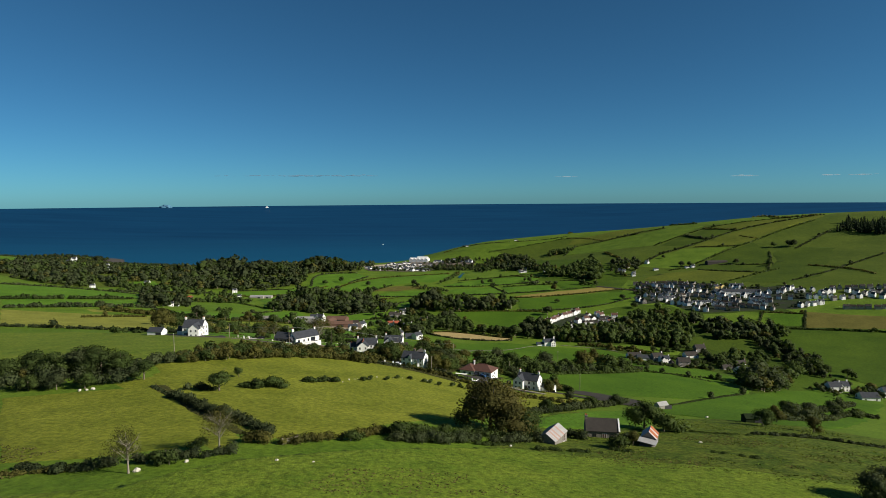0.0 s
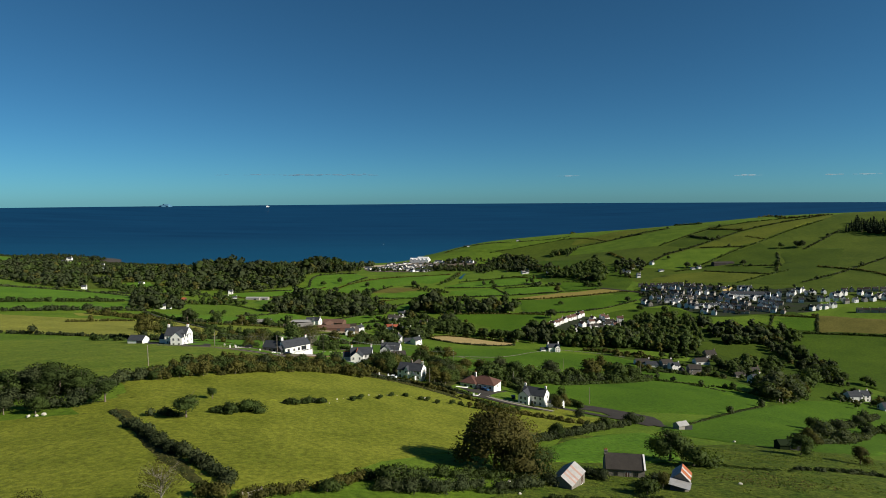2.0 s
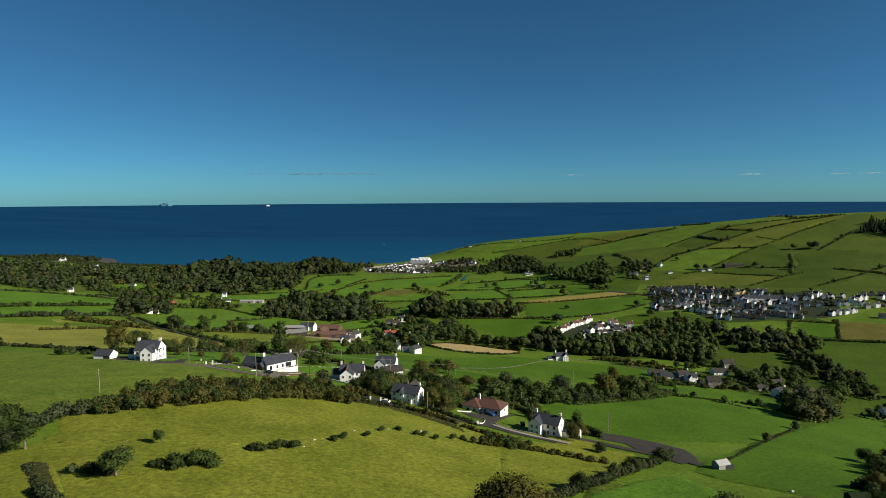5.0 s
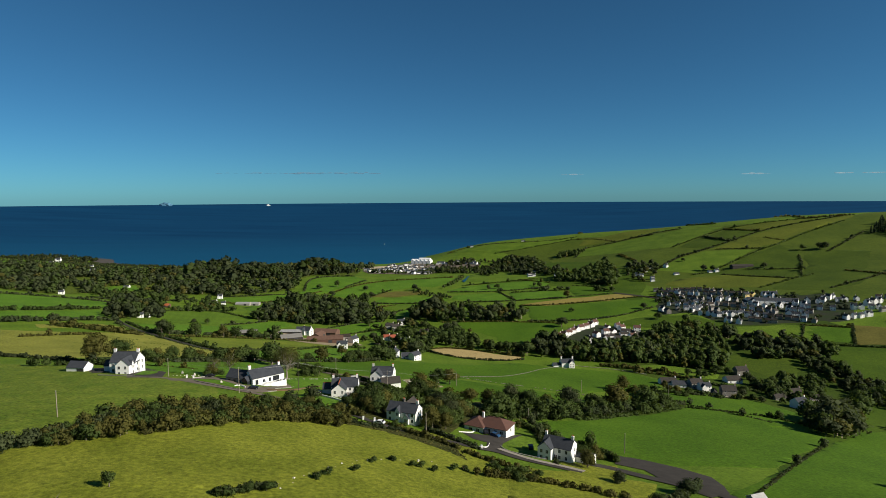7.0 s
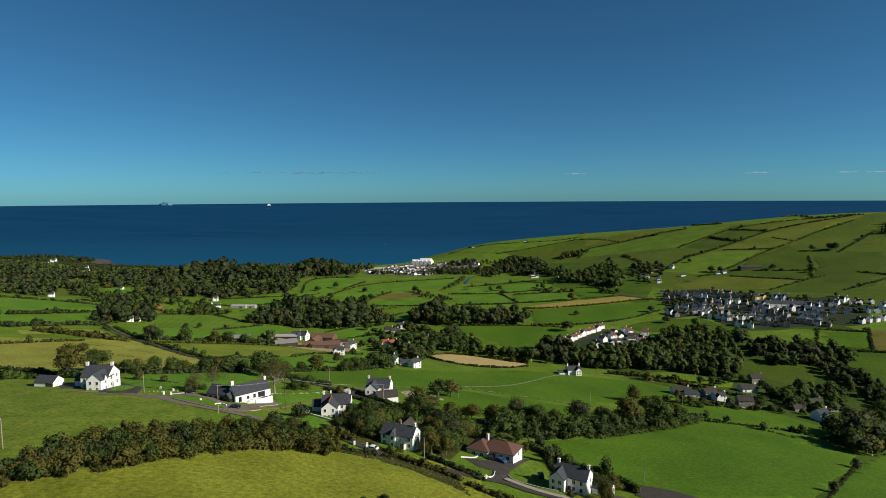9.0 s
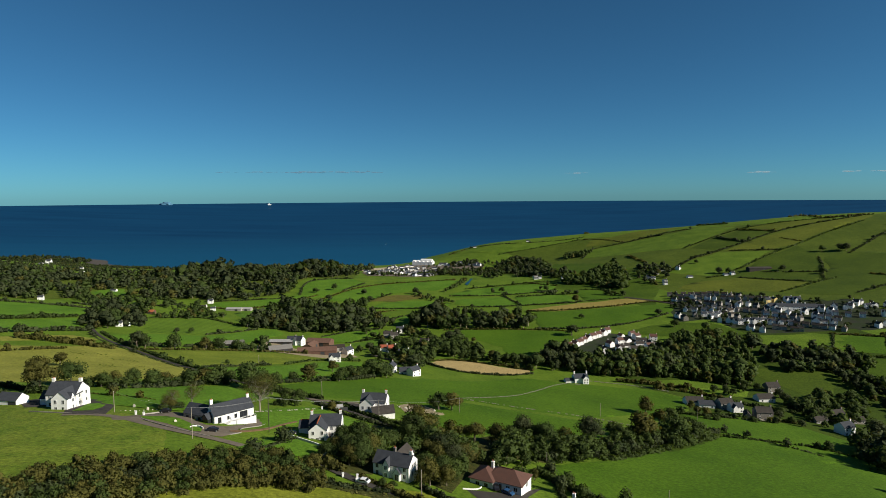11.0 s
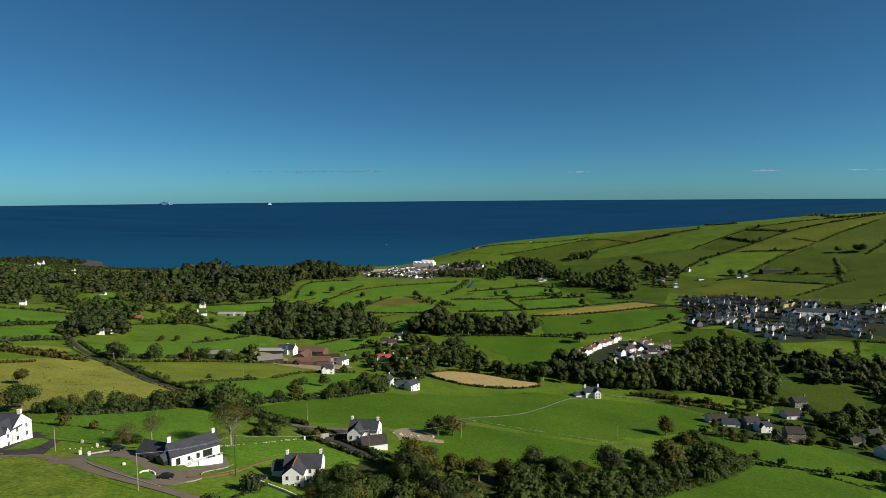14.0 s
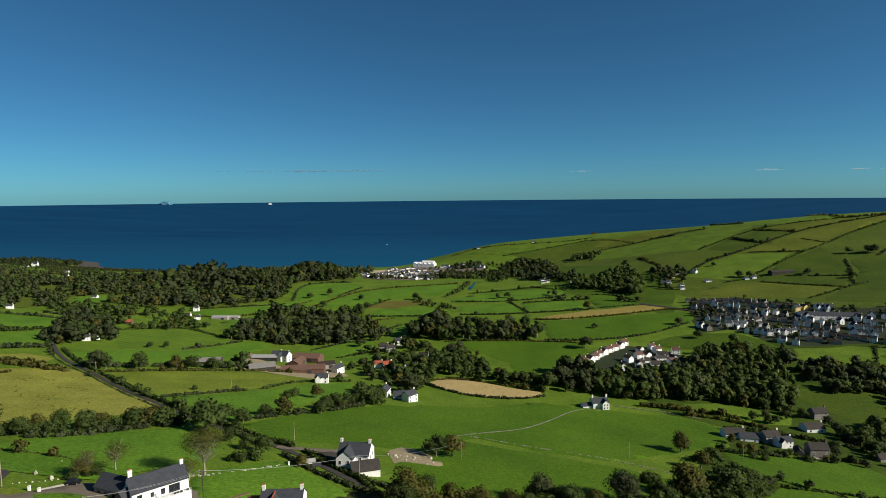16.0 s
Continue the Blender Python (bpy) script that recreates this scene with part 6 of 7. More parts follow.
for n, (kinds, line, spacing, turn) in enumerate(UPPER_TOWN + MIDDLE_TOWN + LOWER_TOWN):
    row(kinds, line, spacing * 0.78, TOWN, None, jitter=10, seed=60 + n, aside=1.4, scale=0.75, low=0.92)
row("hh", [(383, 840), (392, 840)], 8, TOWN, 10, 3, 7, 0.5)
row("ii", [(404, 835), (412, 830)], 9, TOWN, 0, 6, 8, 0.5)

wood([(300, 939), (356, 926), (400, 876), (420, 843), (477, 827), (484, 779), (441, 723), (366, 720), (318, 727), (300, 756), (287, 788), (250, 782), (262, 833)], 9.5, 5.0, "leaf_dark", label="dark garden trees between the houses of the town", gaps=0.0)


def terrace():
    h = thing("terrace", "long white three-gabled terrace with dark slate roof", "terrace", 395, 802, -10)
    block(h, 58, 9, 4.4, 7.6, "render", "slate")
    for x in (-22, 26):
        block(h, 6, 5, 4.4, 7.2, "render", "slate", (x, -3.6, 90), "gablet")
    windows_row(h, range(-27, 28, 6), -4.51, (0.9, 3.4), 1.1, 1.3, -90)
    for x in (-14, -2, 10):
        chimney(h, x, 0, 9.0, 6.6, "render", 1.0, 0.8)


terrace()
ESTATE = "houses of the hillside estate"
row("fff", [(113, 692), (133, 715), (149, 732), (165, 749)], 9, ESTATE, 30, 4, 20, 1.0)
row("fcfe", [(154, 700), (170, 713), (187, 724)], 12, ESTATE, 20, 10, 21)
row("fce", [(145, 676), (165, 687), (189, 691)], 14, ESTATE, 10, 12, 22)
row("ef", [(190, 715), (203, 718)], 12, ESTATE, -10, 8, 23)
row("cfe", [(160, 690), (178, 702), (196, 704)], 11, ESTATE, 15, 12, 24, scale=0.85)
row("fc", [(172, 730), (186, 735)], 11, ESTATE, 25, 10, 25, scale=0.85)
HAMLET = "cottages along the valley lane"
for kind, x, y, turn in (("e", 166, 521, 0), ("d", 172, 515, -8), ("c", 184, 514, 10), ("b", 188, 507, 6), ("j", 190, 495, 70), ("g", 200, 495, -4), ("g", 245, 569, 8), ("e", 226, 543, 5),
                         ("j", 237, 496, 15), ("g", 253, 505, 15), ("j", 266, 503, 8), ("a", 239, 474, 20), ("a", 290, 437, 0), ("b", 300, 444, 0), ("d", 299, 413, -5), ("a", 324, 428, 0)):
    settle(kind, x, y, turn, HAMLET, 1.2)
LANEHOUSES = "houses of the small hamlet"
for kind, x, y, turn in (("i", -150, 672, -20), ("a", -159, 680, 0), ("a", -97, 640, 60), ("b", -99, 593, 8), ("m", -68, 670, 10), ("m", -60, 667, 20), ("i", -46, 637, 8), ("c", -73, 747, 0), ("c", -66, 740, 20), ("a", -62, 771, 10), ("d", -37, 560, 8), ("a", -31, 553, 50), ("a", -49, 563, 80), ("g", -31, 708, -20), ("e", -22, 689, 15)):
    settle(kind, x, y, turn, LANEHOUSES, 1.12)
FARAWAY = "scattered white houses by the woods"
BY_THE_WOODS = (("i", -342, 925, 10), ("d", -332, 864, 0), ("a", -313, 864, 20), ("e", -334, 883, 0), ("b", -321, 666, 20), ("d", -321, 676, 0), ("a", -495, 804, 20), ("d", -506, 972, 0), ("d", -508, 1071, 0), ("e", -504, 1080, 20), ("a", -502, 1125, 0), ("d", -479, 1125, 0), ("a", -323, 1059, 0), ("d", -878, 1340, 0), ("d", -700, 1199, 0), ("a", -664, 1133, 10), ("d", -653, 1130, 0), ("e", -650, 1211, 0), ("d", -657, 1206, 20), ("a", 148, 1141, 0))
ON_THE_HILL = (("d", 141, 1139, 10), ("d", 187, 1127, 0), ("a", 313, 1048, 0), ("d", 308, 1054, 0), ("i", 370, 1096, 30), ("d", 366, 1037, 10), ("d", 417, 1026, 5), ("a", 426, 1025, 5), ("d", 183, 1603, 0), ("d", 51, 1636, 0), ("e", 329, 1082, 0), ("d", 345, 1102, 0), ("a", 317, 1005, 0), ("d", 155, 1200, 0), ("e", 143, 1163, 20), ("d", 205, 1116, 0), ("a", 322, 1021, 10), ("d", 313, 1068, 0), ("d", -756, 1277, 0), ("a", -745, 1268, 10), ("d", -672, 1228, 0))
for kind, x, y, turn in BY_THE_WOODS + ON_THE_HILL:
    settle(kind, x, y, turn, FARAWAY, 0.82)
settle("i", -898, 1392, 10, FARAWAY, 1.3)
PORT = "white houses by the harbour"
for kind, x, y, turn in (("d", -166, 1303, 0), ("a", -153, 1276, 10), ("a", -149, 1445, 0), ("b", -142, 1465, 10), ("a", -133, 1421, 0), ("d", -148, 1399, 0), ("a", -104, 1360, 0), ("a", -97, 1395, 10), ("i", -84, 1371, 0), ("d", -73, 1306, 0), ("a", -64, 1357, 20), ("d", -51, 1331, 0), ("a", -40, 1354, 0), ("e", -80, 1264, 0), ("d", -65, 1264, 10), ("a", -53, 1250, 0), ("d", -112, 1320, 0), ("a", -93, 1292, 0), ("d", -192, 1375, 0), ("a", -117, 1397, 0), ("a", -122, 1361, 10), ("d", -32, 1476, 0), ("a", 12, 1468, 0), ("d", 20, 1455, 0), ("a", 50, 1443, 0), ("d", -46, 1423, 0), ("e", -150, 1333, 0), ("a", -71, 1429, 0)):
    settle(kind, x, y, turn, PORT)


row("adab", [(-177, 1317), (-130, 1386), (-83, 1422)], 13, PORT, seed=130, scale=1.0)
row("aiad", [(-149, 1445), (-101, 1472)], 13, PORT, seed=131, scale=1.0)
row("daab", [(-122, 1305), (-74, 1333), (-37, 1365)], 13, PORT, seed=132, scale=1.0)
row("ada", [(-79, 1251), (-48, 1276)], 13, PORT, seed=133, scale=1.0)
row("da", [(-38, 1465), (25, 1453), (55, 1431)], 13, PORT, seed=134, scale=1.0)
wood([(-172, 1275), (-146, 1422), (-88, 1467), (61, 1439), (62, 1405), (-22, 1314), (-51, 1227)], 15, 5.5, "leaf_dark", label="dark garden trees of the harbour village", gaps=0.0)


def harbour_hotel():
    h = thing("hotel", "long white many-gabled hotel by the harbour", "hotel", -75, 1496, -14, scale=1.25)
    block(h, 40, 11, 6.0, 8.5, "render", "frame")
    block(h, 22, 9, 8.5, 11.0, "render", "frame", (6, 2, 0), "upper_wing")
    for x in (-16, -8, 0, 8, 16):
        block(h, 7, 7, 5.2, 8.0, "render", "frame", (x, -5.0, 90), "gablet")
    windows_row(h, range(-18, 19, 4), -8.51 + 3.0, (1.0, 3.8), 1.3, 1.4, -90)


harbour_hotel()


def cottage_white():
    h = thing("cottage", "white gatehouse cottage with slate roof and tall chimneys", "cottage", 98.3, 572.5, 8)
    h.scale = (1.3, 1.3, 1.08)
    block(h, 8.5, 6, 4.2, 6.4, "render", "slate")
    block(h, 4.4, 3.6, 4.2, 6.2, "render", "slate", (2.0, -2.6, 90))
    block(h, 5, 4, 2.2, 3.6, "render", "slate", (-7.0, 0, 0), "lean_to")
    chimney(h, -3.8, 0, 8.4, 5.6, "render")
    chimney(h, 3.8, 0, 8.4, 5.6, "render")
    windows_row(h, (1.2, 2.8), -4.81, (0.9, 2.8), 0.7, 1.0, -90)


cottage_white()


drape("yard", [(110, 684), (133, 718), (167, 749), (207, 721), (203, 690), (185, 673), (144, 665)], M["town"], "paved yards and drives of the hillside estate", "yard", 0.25)


def farm_shed(x, y, turn, L, W, eave, ridge, wall, roof, label):
    h = thing("farm_shed", label, "shed", x, y, turn)
    block(h, L, W, eave, ridge, wall, roof)
    part("doorway", boxes((L * 0.1, -W / 2 - 0.04, 0, L * 0.1 + 3.5, -W / 2 - 0.005, eave * 0.85)), M["dark_frame"], h)
    return h


farm_shed(-154, 625, 24, 20, 13, 3.0, 5.4, "slate_old", "old_tin", "wide farm shed with pale grey sheet roof")
farm_shed(-166, 670, 0, 22, 8, 3.0, 4.6, "slate_old", "tin", "long pale roofed cattle shed")
farm_shed(-132, 681, -8, 24, 14, 4.4, 7.2, "farm_roof", "farm_roof", "red-brown sheeted farm barn")
farm_shed(-122, 628, 8, 34, 12, 4.0, 6.4, "farm_roof", "farm_roof", "long red-brown sheeted farm barn")
farm_shed(-110, 656, 20, 14, 9, 4.0, 6.0, "grey_render", "roof_brown", "low farm building with brown tiled roof")
farm_shed(-136, 661, 80, 16, 9, 3.4, 5.6, "farm_roof", "farm_roof", "red-brown sheeted farm barn")
farm_shed(-359, 790, 0, 16, 8, 2.4, 4.4, "farm_roof", "rust", "low red roofed shed")
farm_shed(-291, 879, 0, 20, 9, 2.6, 4.2, "grey_render", "tin", "pale roofed glasshouse shed")
farm_shed(-280, 884, 0, 20, 9, 2.6, 4.2, "grey_render", "tin", "pale roofed glasshouse shed")
farm_shed(471, 1035, 5, 36, 10, 3.6, 5.4, "slate_old", "slate_old", "long dark hill farm shed")
farm_shed(-196, 626, 10, 18, 10, 3.0, 5.0, "slate_old", "old_tin", "dark farm shed with grey sheet roof")
farm_shed(-172.6, 340.3, -8, 9, 6, 2.4, 4.6, "render", "slate", "white garage with slate roof beside the house")
farm_shed(88.0, 239.2, 20, 4.5, 3.2, 2.2, 3.2, "grey_render", "tin", "small pale roadside hut")
farm_shed(104.3, 199.2, 0, 5, 3.5, 2.2, 3.2, "conifer", "conifer", "small green painted field hut")
farm_shed(47.3, 275.5, -30, 6, 4.5, 2.6, 4.0, "render", "slate", "small white garage beside the roadside house")
farm_shed(-52.9, 381.7, 20, 3.4, 2.6, 2.2, 2.9, "render", "tin", "small white garden shed")

# ---- single trees ----
r = random.Random(21)
GROUPS = "field and garden trees"
def grow(places):
    for kind, x, y, h in places:
        if kind == "big":
            plant(BIG, x, y, h / 10, 40, h / 8.4, label="large spreading dense tree with dark olive crown beside old barns")
        elif kind == "tall":
            plant(TREES["tall", 0], x, y, h / 14, 20, h / 11.5, GROUPS)
        elif kind in ("bare0", "bare1"):
            b = TREES["bare", int(kind[-1])]
            plant(b, x, y, h / (7.5, 9.0)[int(kind[-1])], r.uniform(0, 360), h / (7.5, 9.0)[int(kind[-1])], GROUPS)
        else:
            tall = {"small": 5.0, "bush": 2.4}.get(kind, 10.0)
            far = " far" if y > 400 and tall == 10.0 else ""
            plant(TREES[kind + far, r.randrange(4)], x, y, h / tall, r.uniform(0, 360), h / tall * r.uniform(0.9, 1.25), GROUPS, category="bush" if kind == "bush" else "tree")


# the near hillside
grow((("big", 10.5, 148.0, 13), ("olive", 15.5, 144.6, 9), ("oak", 19.9, 145.4, 7), ("bush", -10.3, 126.8, 3.4), ("bush", -7.2, 127.8, 3.4),
      ("bush", -20.9, 119.3, 2.2), ("oak", 57.3, 169.0, 9), ("bush", 61.2, 163.9, 5), ("olive", 44.7, 139.7, 4), ("bush", 40.0, 135.4, 3),
      ("bare0", -53.2, 93.2, 8), ("bare1", -43.3, 106.3, 8.5), ("small", -68.5, 169.8, 6.5), ("small", -70.8, 192.4, 3.8), ("bush", -59.3, 176.2, 3.2),
      ("bush", -56.0, 178.3, 3.4), ("bush", -53.3, 179.3, 3), ("bush", -47.2, 192.9, 2), ("bush", -43.8, 196.7, 2.2), ("bush", -39.9, 198.5, 1.8),
      ("small", -99.4, 186.0, 6), ("bush", -47.8, 107.2, 2.2), ("bush", -48.8, 98.1, 2.2), ("bush", -51.2, 99.0, 2.2), ("olive", 113.9, 179.8, 5.4),
      ("olive", 123.3, 218.6, 6.1), ("oak", 102.4, 187.8, 6), ("dark", 74.4, 100.2, 6), ("dark", 78.1, 101.1, 7), ("oak", -144.3, 198.2, 9)))
grow((("oak", -134.7, 195.7, 9), ("dark", -126.7, 195.5, 10), ("oak", -120.3, 197.6, 10), ("oak", -113.8, 198.4, 8), ("oak", -148.7, 193.5, 8),
      ("oak", -130.1, 175.9, 5), ("dark", -120.9, 175.3, 5), ("oak", -111.9, 175.0, 5), ("oak", 55.2, 226.5, 5), ("oak", 32.7, 197.7, 5),
      ("olive", 117.9, 207.3, 5.4), ("bush", -31.7, 211.0, 1.5), ("bush", -29.9, 215.5, 1.5), ("bush", -24.3, 221.8, 1.5)))
# the houses along the lane
grow((("bare1", -110.6, 343.0, 8.5), ("bare0", -112.2, 341.5, 6.5), ("olive", -111.6, 342.5, 5.5), ("bush", -113.2, 339.6, 2.6), ("bush", -109.2, 344.0, 2.8),
      ("oak", -30.1, 299.5, 9), ("olive", -27.3, 305.5, 10), ("oak", -24.2, 318.3, 9), ("oak", -15.9, 340.4, 12), ("oak", -0.1, 319.9, 10),
      ("olive", 3.2, 319.5, 8), ("dark", -4.6, 321.5, 11), ("oak", -9.7, 336.9, 9), ("oak", -33.9, 298.3, 7), ("bush", 23.4, 313.5, 5),
      ("olive", 28.0, 316.2, 4), ("oak", 158.9, 267.9, 6), ("oak", 200.1, 298.1, 6), ("bush", 218.0, 308.9, 5), ("oak", -55.1, 282.0, 4),
      ("oak", -47.9, 282.9, 4), ("olive", -42.1, 289.9, 4), ("oak", -40.4, 300.7, 5), ("oak", -49.0, 287.3, 3.5), ("olive", -52.5, 284.2, 6),
      ("oak", -44.4, 289.8, 3), ("oak", -59.2, 282.3, 5), ("oak", -64.9, 278.4, 5), ("olive", -32.5, 296.2, 7), ("oak", -30.5, 302.7, 9)))
grow((("olive", -28.5, 310.7, 8), ("olive", -9.5, 315.7, 8), ("dark", -0.6, 314.9, 9), ("dark", 52.7, 252.5, 4), ("olive", 46.4, 268.6, 6.5),
      ("dark", 70.9, 245.7, 5), ("dark", 167.2, 268.6, 7), ("oak", 163.4, 278.7, 6), ("dark", 211.7, 319.6, 7), ("bush", 13.1, 251.6, 2),
      ("bush", 14.7, 245.0, 2.4), ("bush", 17.1, 242.2, 2.6), ("bush", 19.9, 240.9, 2.6), ("bush", 23.1, 242.7, 2.4), ("bush", 26.4, 246.9, 2.2),
      ("bush", 18.6, 249.3, 2), ("bush", 22.1, 249.5, 2), ("bush", -21.4, 232.9, 1.5), ("bush", -16.4, 237.8, 1.5), ("bush", -10.8, 235.7, 1.5),
      ("bush", -8.1, 236.3, 1.5), ("bush", -4.3, 234.9, 1.5), ("bush", 1.1, 240.2, 1.5), ("bush", 4.4, 241.3, 1.5), ("olive", -7, 291, 8),
      ("oak", -4, 298, 8), ("olive", -2, 293, 7), ("oak", -9, 300, 8), ("olive", -6, 311, 9), ("oak", 0, 301, 7)))
grow((("oak", -29, 297, 6), ("olive", -32, 307, 7), ("oak", -35, 307, 8), ("olive", -39, 307, 6), ("oak", -27, 306, 7),
      ("olive", -36, 323, 8), ("oak", -32, 321, 9), ("oak", -39, 320, 7), ("oak", 47, 277, 6), ("olive", 51, 279, 6),
      ("oak", -20, 282, 2.6), ("oak", -17, 282, 2.4), ("oak", -10, 289, 3)))
# the paddocks behind them
grow((("olive", -185.1, 372.6, 16), ("oak", -182.1, 388.8, 12), ("oak", -107.6, 418.3, 15), ("tall", -80.6, 356.0, 15.5), ("bare0", -106.6, 350.7, 11),
      ("bush", -114.6, 348.0, 1.6), ("olive", -56.0, 380.0, 4.5), ("oak", -8.3, 421.8, 10), ("olive", -1.4, 425.4, 10), ("olive", -14.7, 351.0, 13),
      ("dark", 65.1, 390.9, 12), ("dark", 30.3, 374.8, 11), ("oak", 38.7, 370.9, 10), ("oak", 24.1, 358.0, 9), ("olive", 17.7, 357.3, 9),
      ("olive", 8.6, 355.8, 9), ("olive", 93.0, 404.2, 14), ("oak", 112.5, 412.8, 12), ("oak", 123.8, 422.4, 10), ("oak", 80.1, 395.4, 8),
      ("olive", 48.5, 372.7, 8), ("oak", 35.3, 373.1, 8), ("bare0", -82.7, 349.7, 8), ("bush", -77.6, 376.4, 4), ("bush", -73.3, 380.9, 4),
      ("oak", 122.9, 426.6, 6), ("bush", 129.9, 421.0, 5), ("bush", 83.3, 419.0, 5), ("oak", -10.0, 363.0, 8), ("olive", -165.1, 395.6, 7)))
grow((("oak", -157.8, 399.7, 8), ("oak", -150.4, 404.3, 8), ("olive", -146.8, 407.9, 7), ("oak", -166.5, 387.1, 7), ("oak", -137.6, 416.8, 8),
      ("olive", -131.6, 419.5, 9), ("oak", -126.8, 424.6, 8), ("oak", -80.5, 394.8, 6), ("oak", -73.5, 393.6, 6), ("oak", -91.3, 405.1, 6)))
# the middle of the valley
grow((("olive", -90.2, 469.8, 10), ("oak", -97.5, 465.1, 6), ("oak", -74.7, 498.3, 8), ("olive", -68.7, 508.0, 7), ("oak", -63.6, 525.3, 7),
      ("oak", 289.5, 486.4, 14), ("dark", 269.2, 471.4, 12), ("dark", 251.0, 463.3, 13), ("oak", 316.9, 503.8, 14), ("oak", 323.8, 499.3, 10),
      ("oak", 340.6, 495.5, 8), ("bush", -103.4, 530.4, 5), ("olive", 119.7, 480.3, 11), ("olive", 117.9, 450.4, 9), ("dark", 237.9, 537.7, 9),
      ("oak", 243.3, 520.0, 8), ("dark", 240.2, 506.0, 8), ("oak", 130.9, 468.2, 7), ("oak", 121.3, 434.1, 6), ("oak", -123.4, 433.6, 7),
      ("oak", -100.5, 442.1, 7), ("oak", -108.5, 441.9, 8), ("oak", 217.1, 505.0, 6), ("small", 178.3, 519.2, 5), ("oak", 216.7, 506.4, 6),
      ("olive", -87.8, 531.7, 9), ("bush", -158.7, 518.7, 3), ("olive", -229.9, 450.8, 9), ("oak", -73.8, 485.1, 8), ("dark", 243.5, 554.6, 7)))
grow((("oak", 239.0, 534.8, 7), ("oak", 213.6, 506.8, 4), ("dark", 236.5, 518.3, 6), ("oak", 238.5, 510.0, 6), ("bush", 156.9, 479.4, 3),
      ("bush", 161.9, 476.0, 3), ("bush", 187.7, 481.7, 3), ("dark", 241.3, 498.0, 7), ("oak", 255.5, 508.9, 6), ("oak", 213.8, 486.6, 5),
      ("dark", 216.3, 480.0, 5), ("dark", -243, 556, 13), ("oak", -238, 559, 11), ("olive", 160, 487, 6), ("olive", 155, 489, 6),
      ("oak", 171, 494, 4), ("olive", 158, 506, 6), ("dark", 130, 442, 7), ("oak", 128, 462, 8), ("oak", 203, 552, 6),
      ("oak", 207, 551, 6), ("dark", 212, 497, 6), ("oak", -58, 530, 12), ("oak", -53, 532, 12), ("oak", -50, 541, 10),
      ("oak", -70, 507, 9), ("oak", -74, 498, 9), ("oak", -67, 516, 8)))
# the farm and the estate
grow((("small", 234.4, 568.0, 6), ("small", 227.5, 572.7, 6), ("oak", 197.4, 560.2, 6), ("dark", 208.9, 567.4, 5), ("oak", 221.5, 563.9, 6),
      ("dark", -266, 667, 6), ("oak", -256, 677, 6), ("oak", -222, 573, 12), ("olive", -205, 591, 10), ("oak", -196, 595, 10),
      ("oak", -184, 606, 9), ("dark", -363, 707, 6), ("dark", 125, 742, 12), ("oak", -98, 758, 9), ("dark", -72, 689, 10),
      ("oak", -33, 746, 10), ("dark", -5, 729, 12), ("dark", 2, 740, 11), ("oak", -19, 663, 10), ("olive", 125, 600, 10),
      ("olive", 136, 601, 11), ("olive", 145, 605, 11), ("olive", 116, 614, 12), ("dark", -220, 758, 8), ("olive", 254, 703, 14),
      ("dark", -34, 581, 13), ("dark", -30, 597, 12), ("dark", -82, 671, 8), ("oak", -48, 693, 11), ("oak", -58, 711, 9)))
grow((("oak", -41, 703, 10), ("oak", -24, 713, 11)))
# the far fields
grow((("dark", -63, 1035, 11), ("oak", -224, 1049, 9), ("oak", -198, 1073, 11), ("dark", -190, 987, 9), ("dark", 58, 1027, 9),
      ("oak", 72, 1029, 9), ("oak", 141, 1028, 9), ("olive", 166, 923, 11), ("oak", 152, 819, 6), ("dark", 242, 817, 9),
      ("dark", 623, 1081, 13), ("dark", 630, 1076, 13), ("oak", 601, 1092, 10), ("dark", 497, 1016, 10), ("dark", 414, 1043, 11),
      ("oak", 425, 1037, 10), ("oak", 530, 970, 9), ("oak", 410, 1122, 7), ("dark", -126, 976, 10), ("dark", -144, 1037, 9),
      ("oak", -4, 1074, 7), ("oak", -55, 761, 8), ("oak", 242, 763, 9)))

# ---- dry stone walls, garden walls ----
def stone_wall(line, height=0.5, width=0.34, mat="stone", label="low dry-stone field wall", step=0.9, lost=0.12):
    """A wall of separate rough stones in two courses along a line."""
    p = dense(line, step)
    r = random.Random(int(p[0][0] * 7 + p[0][1]))
    verts, faces = [], []
    z = land(p[:, 0], p[:, 1])
    for (x, y), g in zip(p, z):
        if r.random() < lost:
            continue
        for course in (0, 1):
            s = [step * r.uniform(0.4, 0.62), width * r.uniform(0.4, 0.6), height * r.uniform(0.26, 0.36)]
            c = (x + r.uniform(-0.2, 0.2), y + r.uniform(-0.15, 0.15), g + height * (0.2 + 0.48 * course))
            b = len(verts)
            for k in range(8):
                verts.append(tuple(c[j] + s[j] * (1 if k >> j & 1 else -1) * r.uniform(0.75, 1.0) for j in range(3)))
            faces += [tuple(b + i for i in f) for f in ((0, 2, 3, 1), (4, 5, 7, 6), (0, 1, 5, 4), (2, 6, 7, 3), (0, 4, 6, 2), (1, 3, 7, 5))]
    tagged(new("stone_wall", mesh_of("stone_wall", verts, faces, M[mat])), label, "wall")


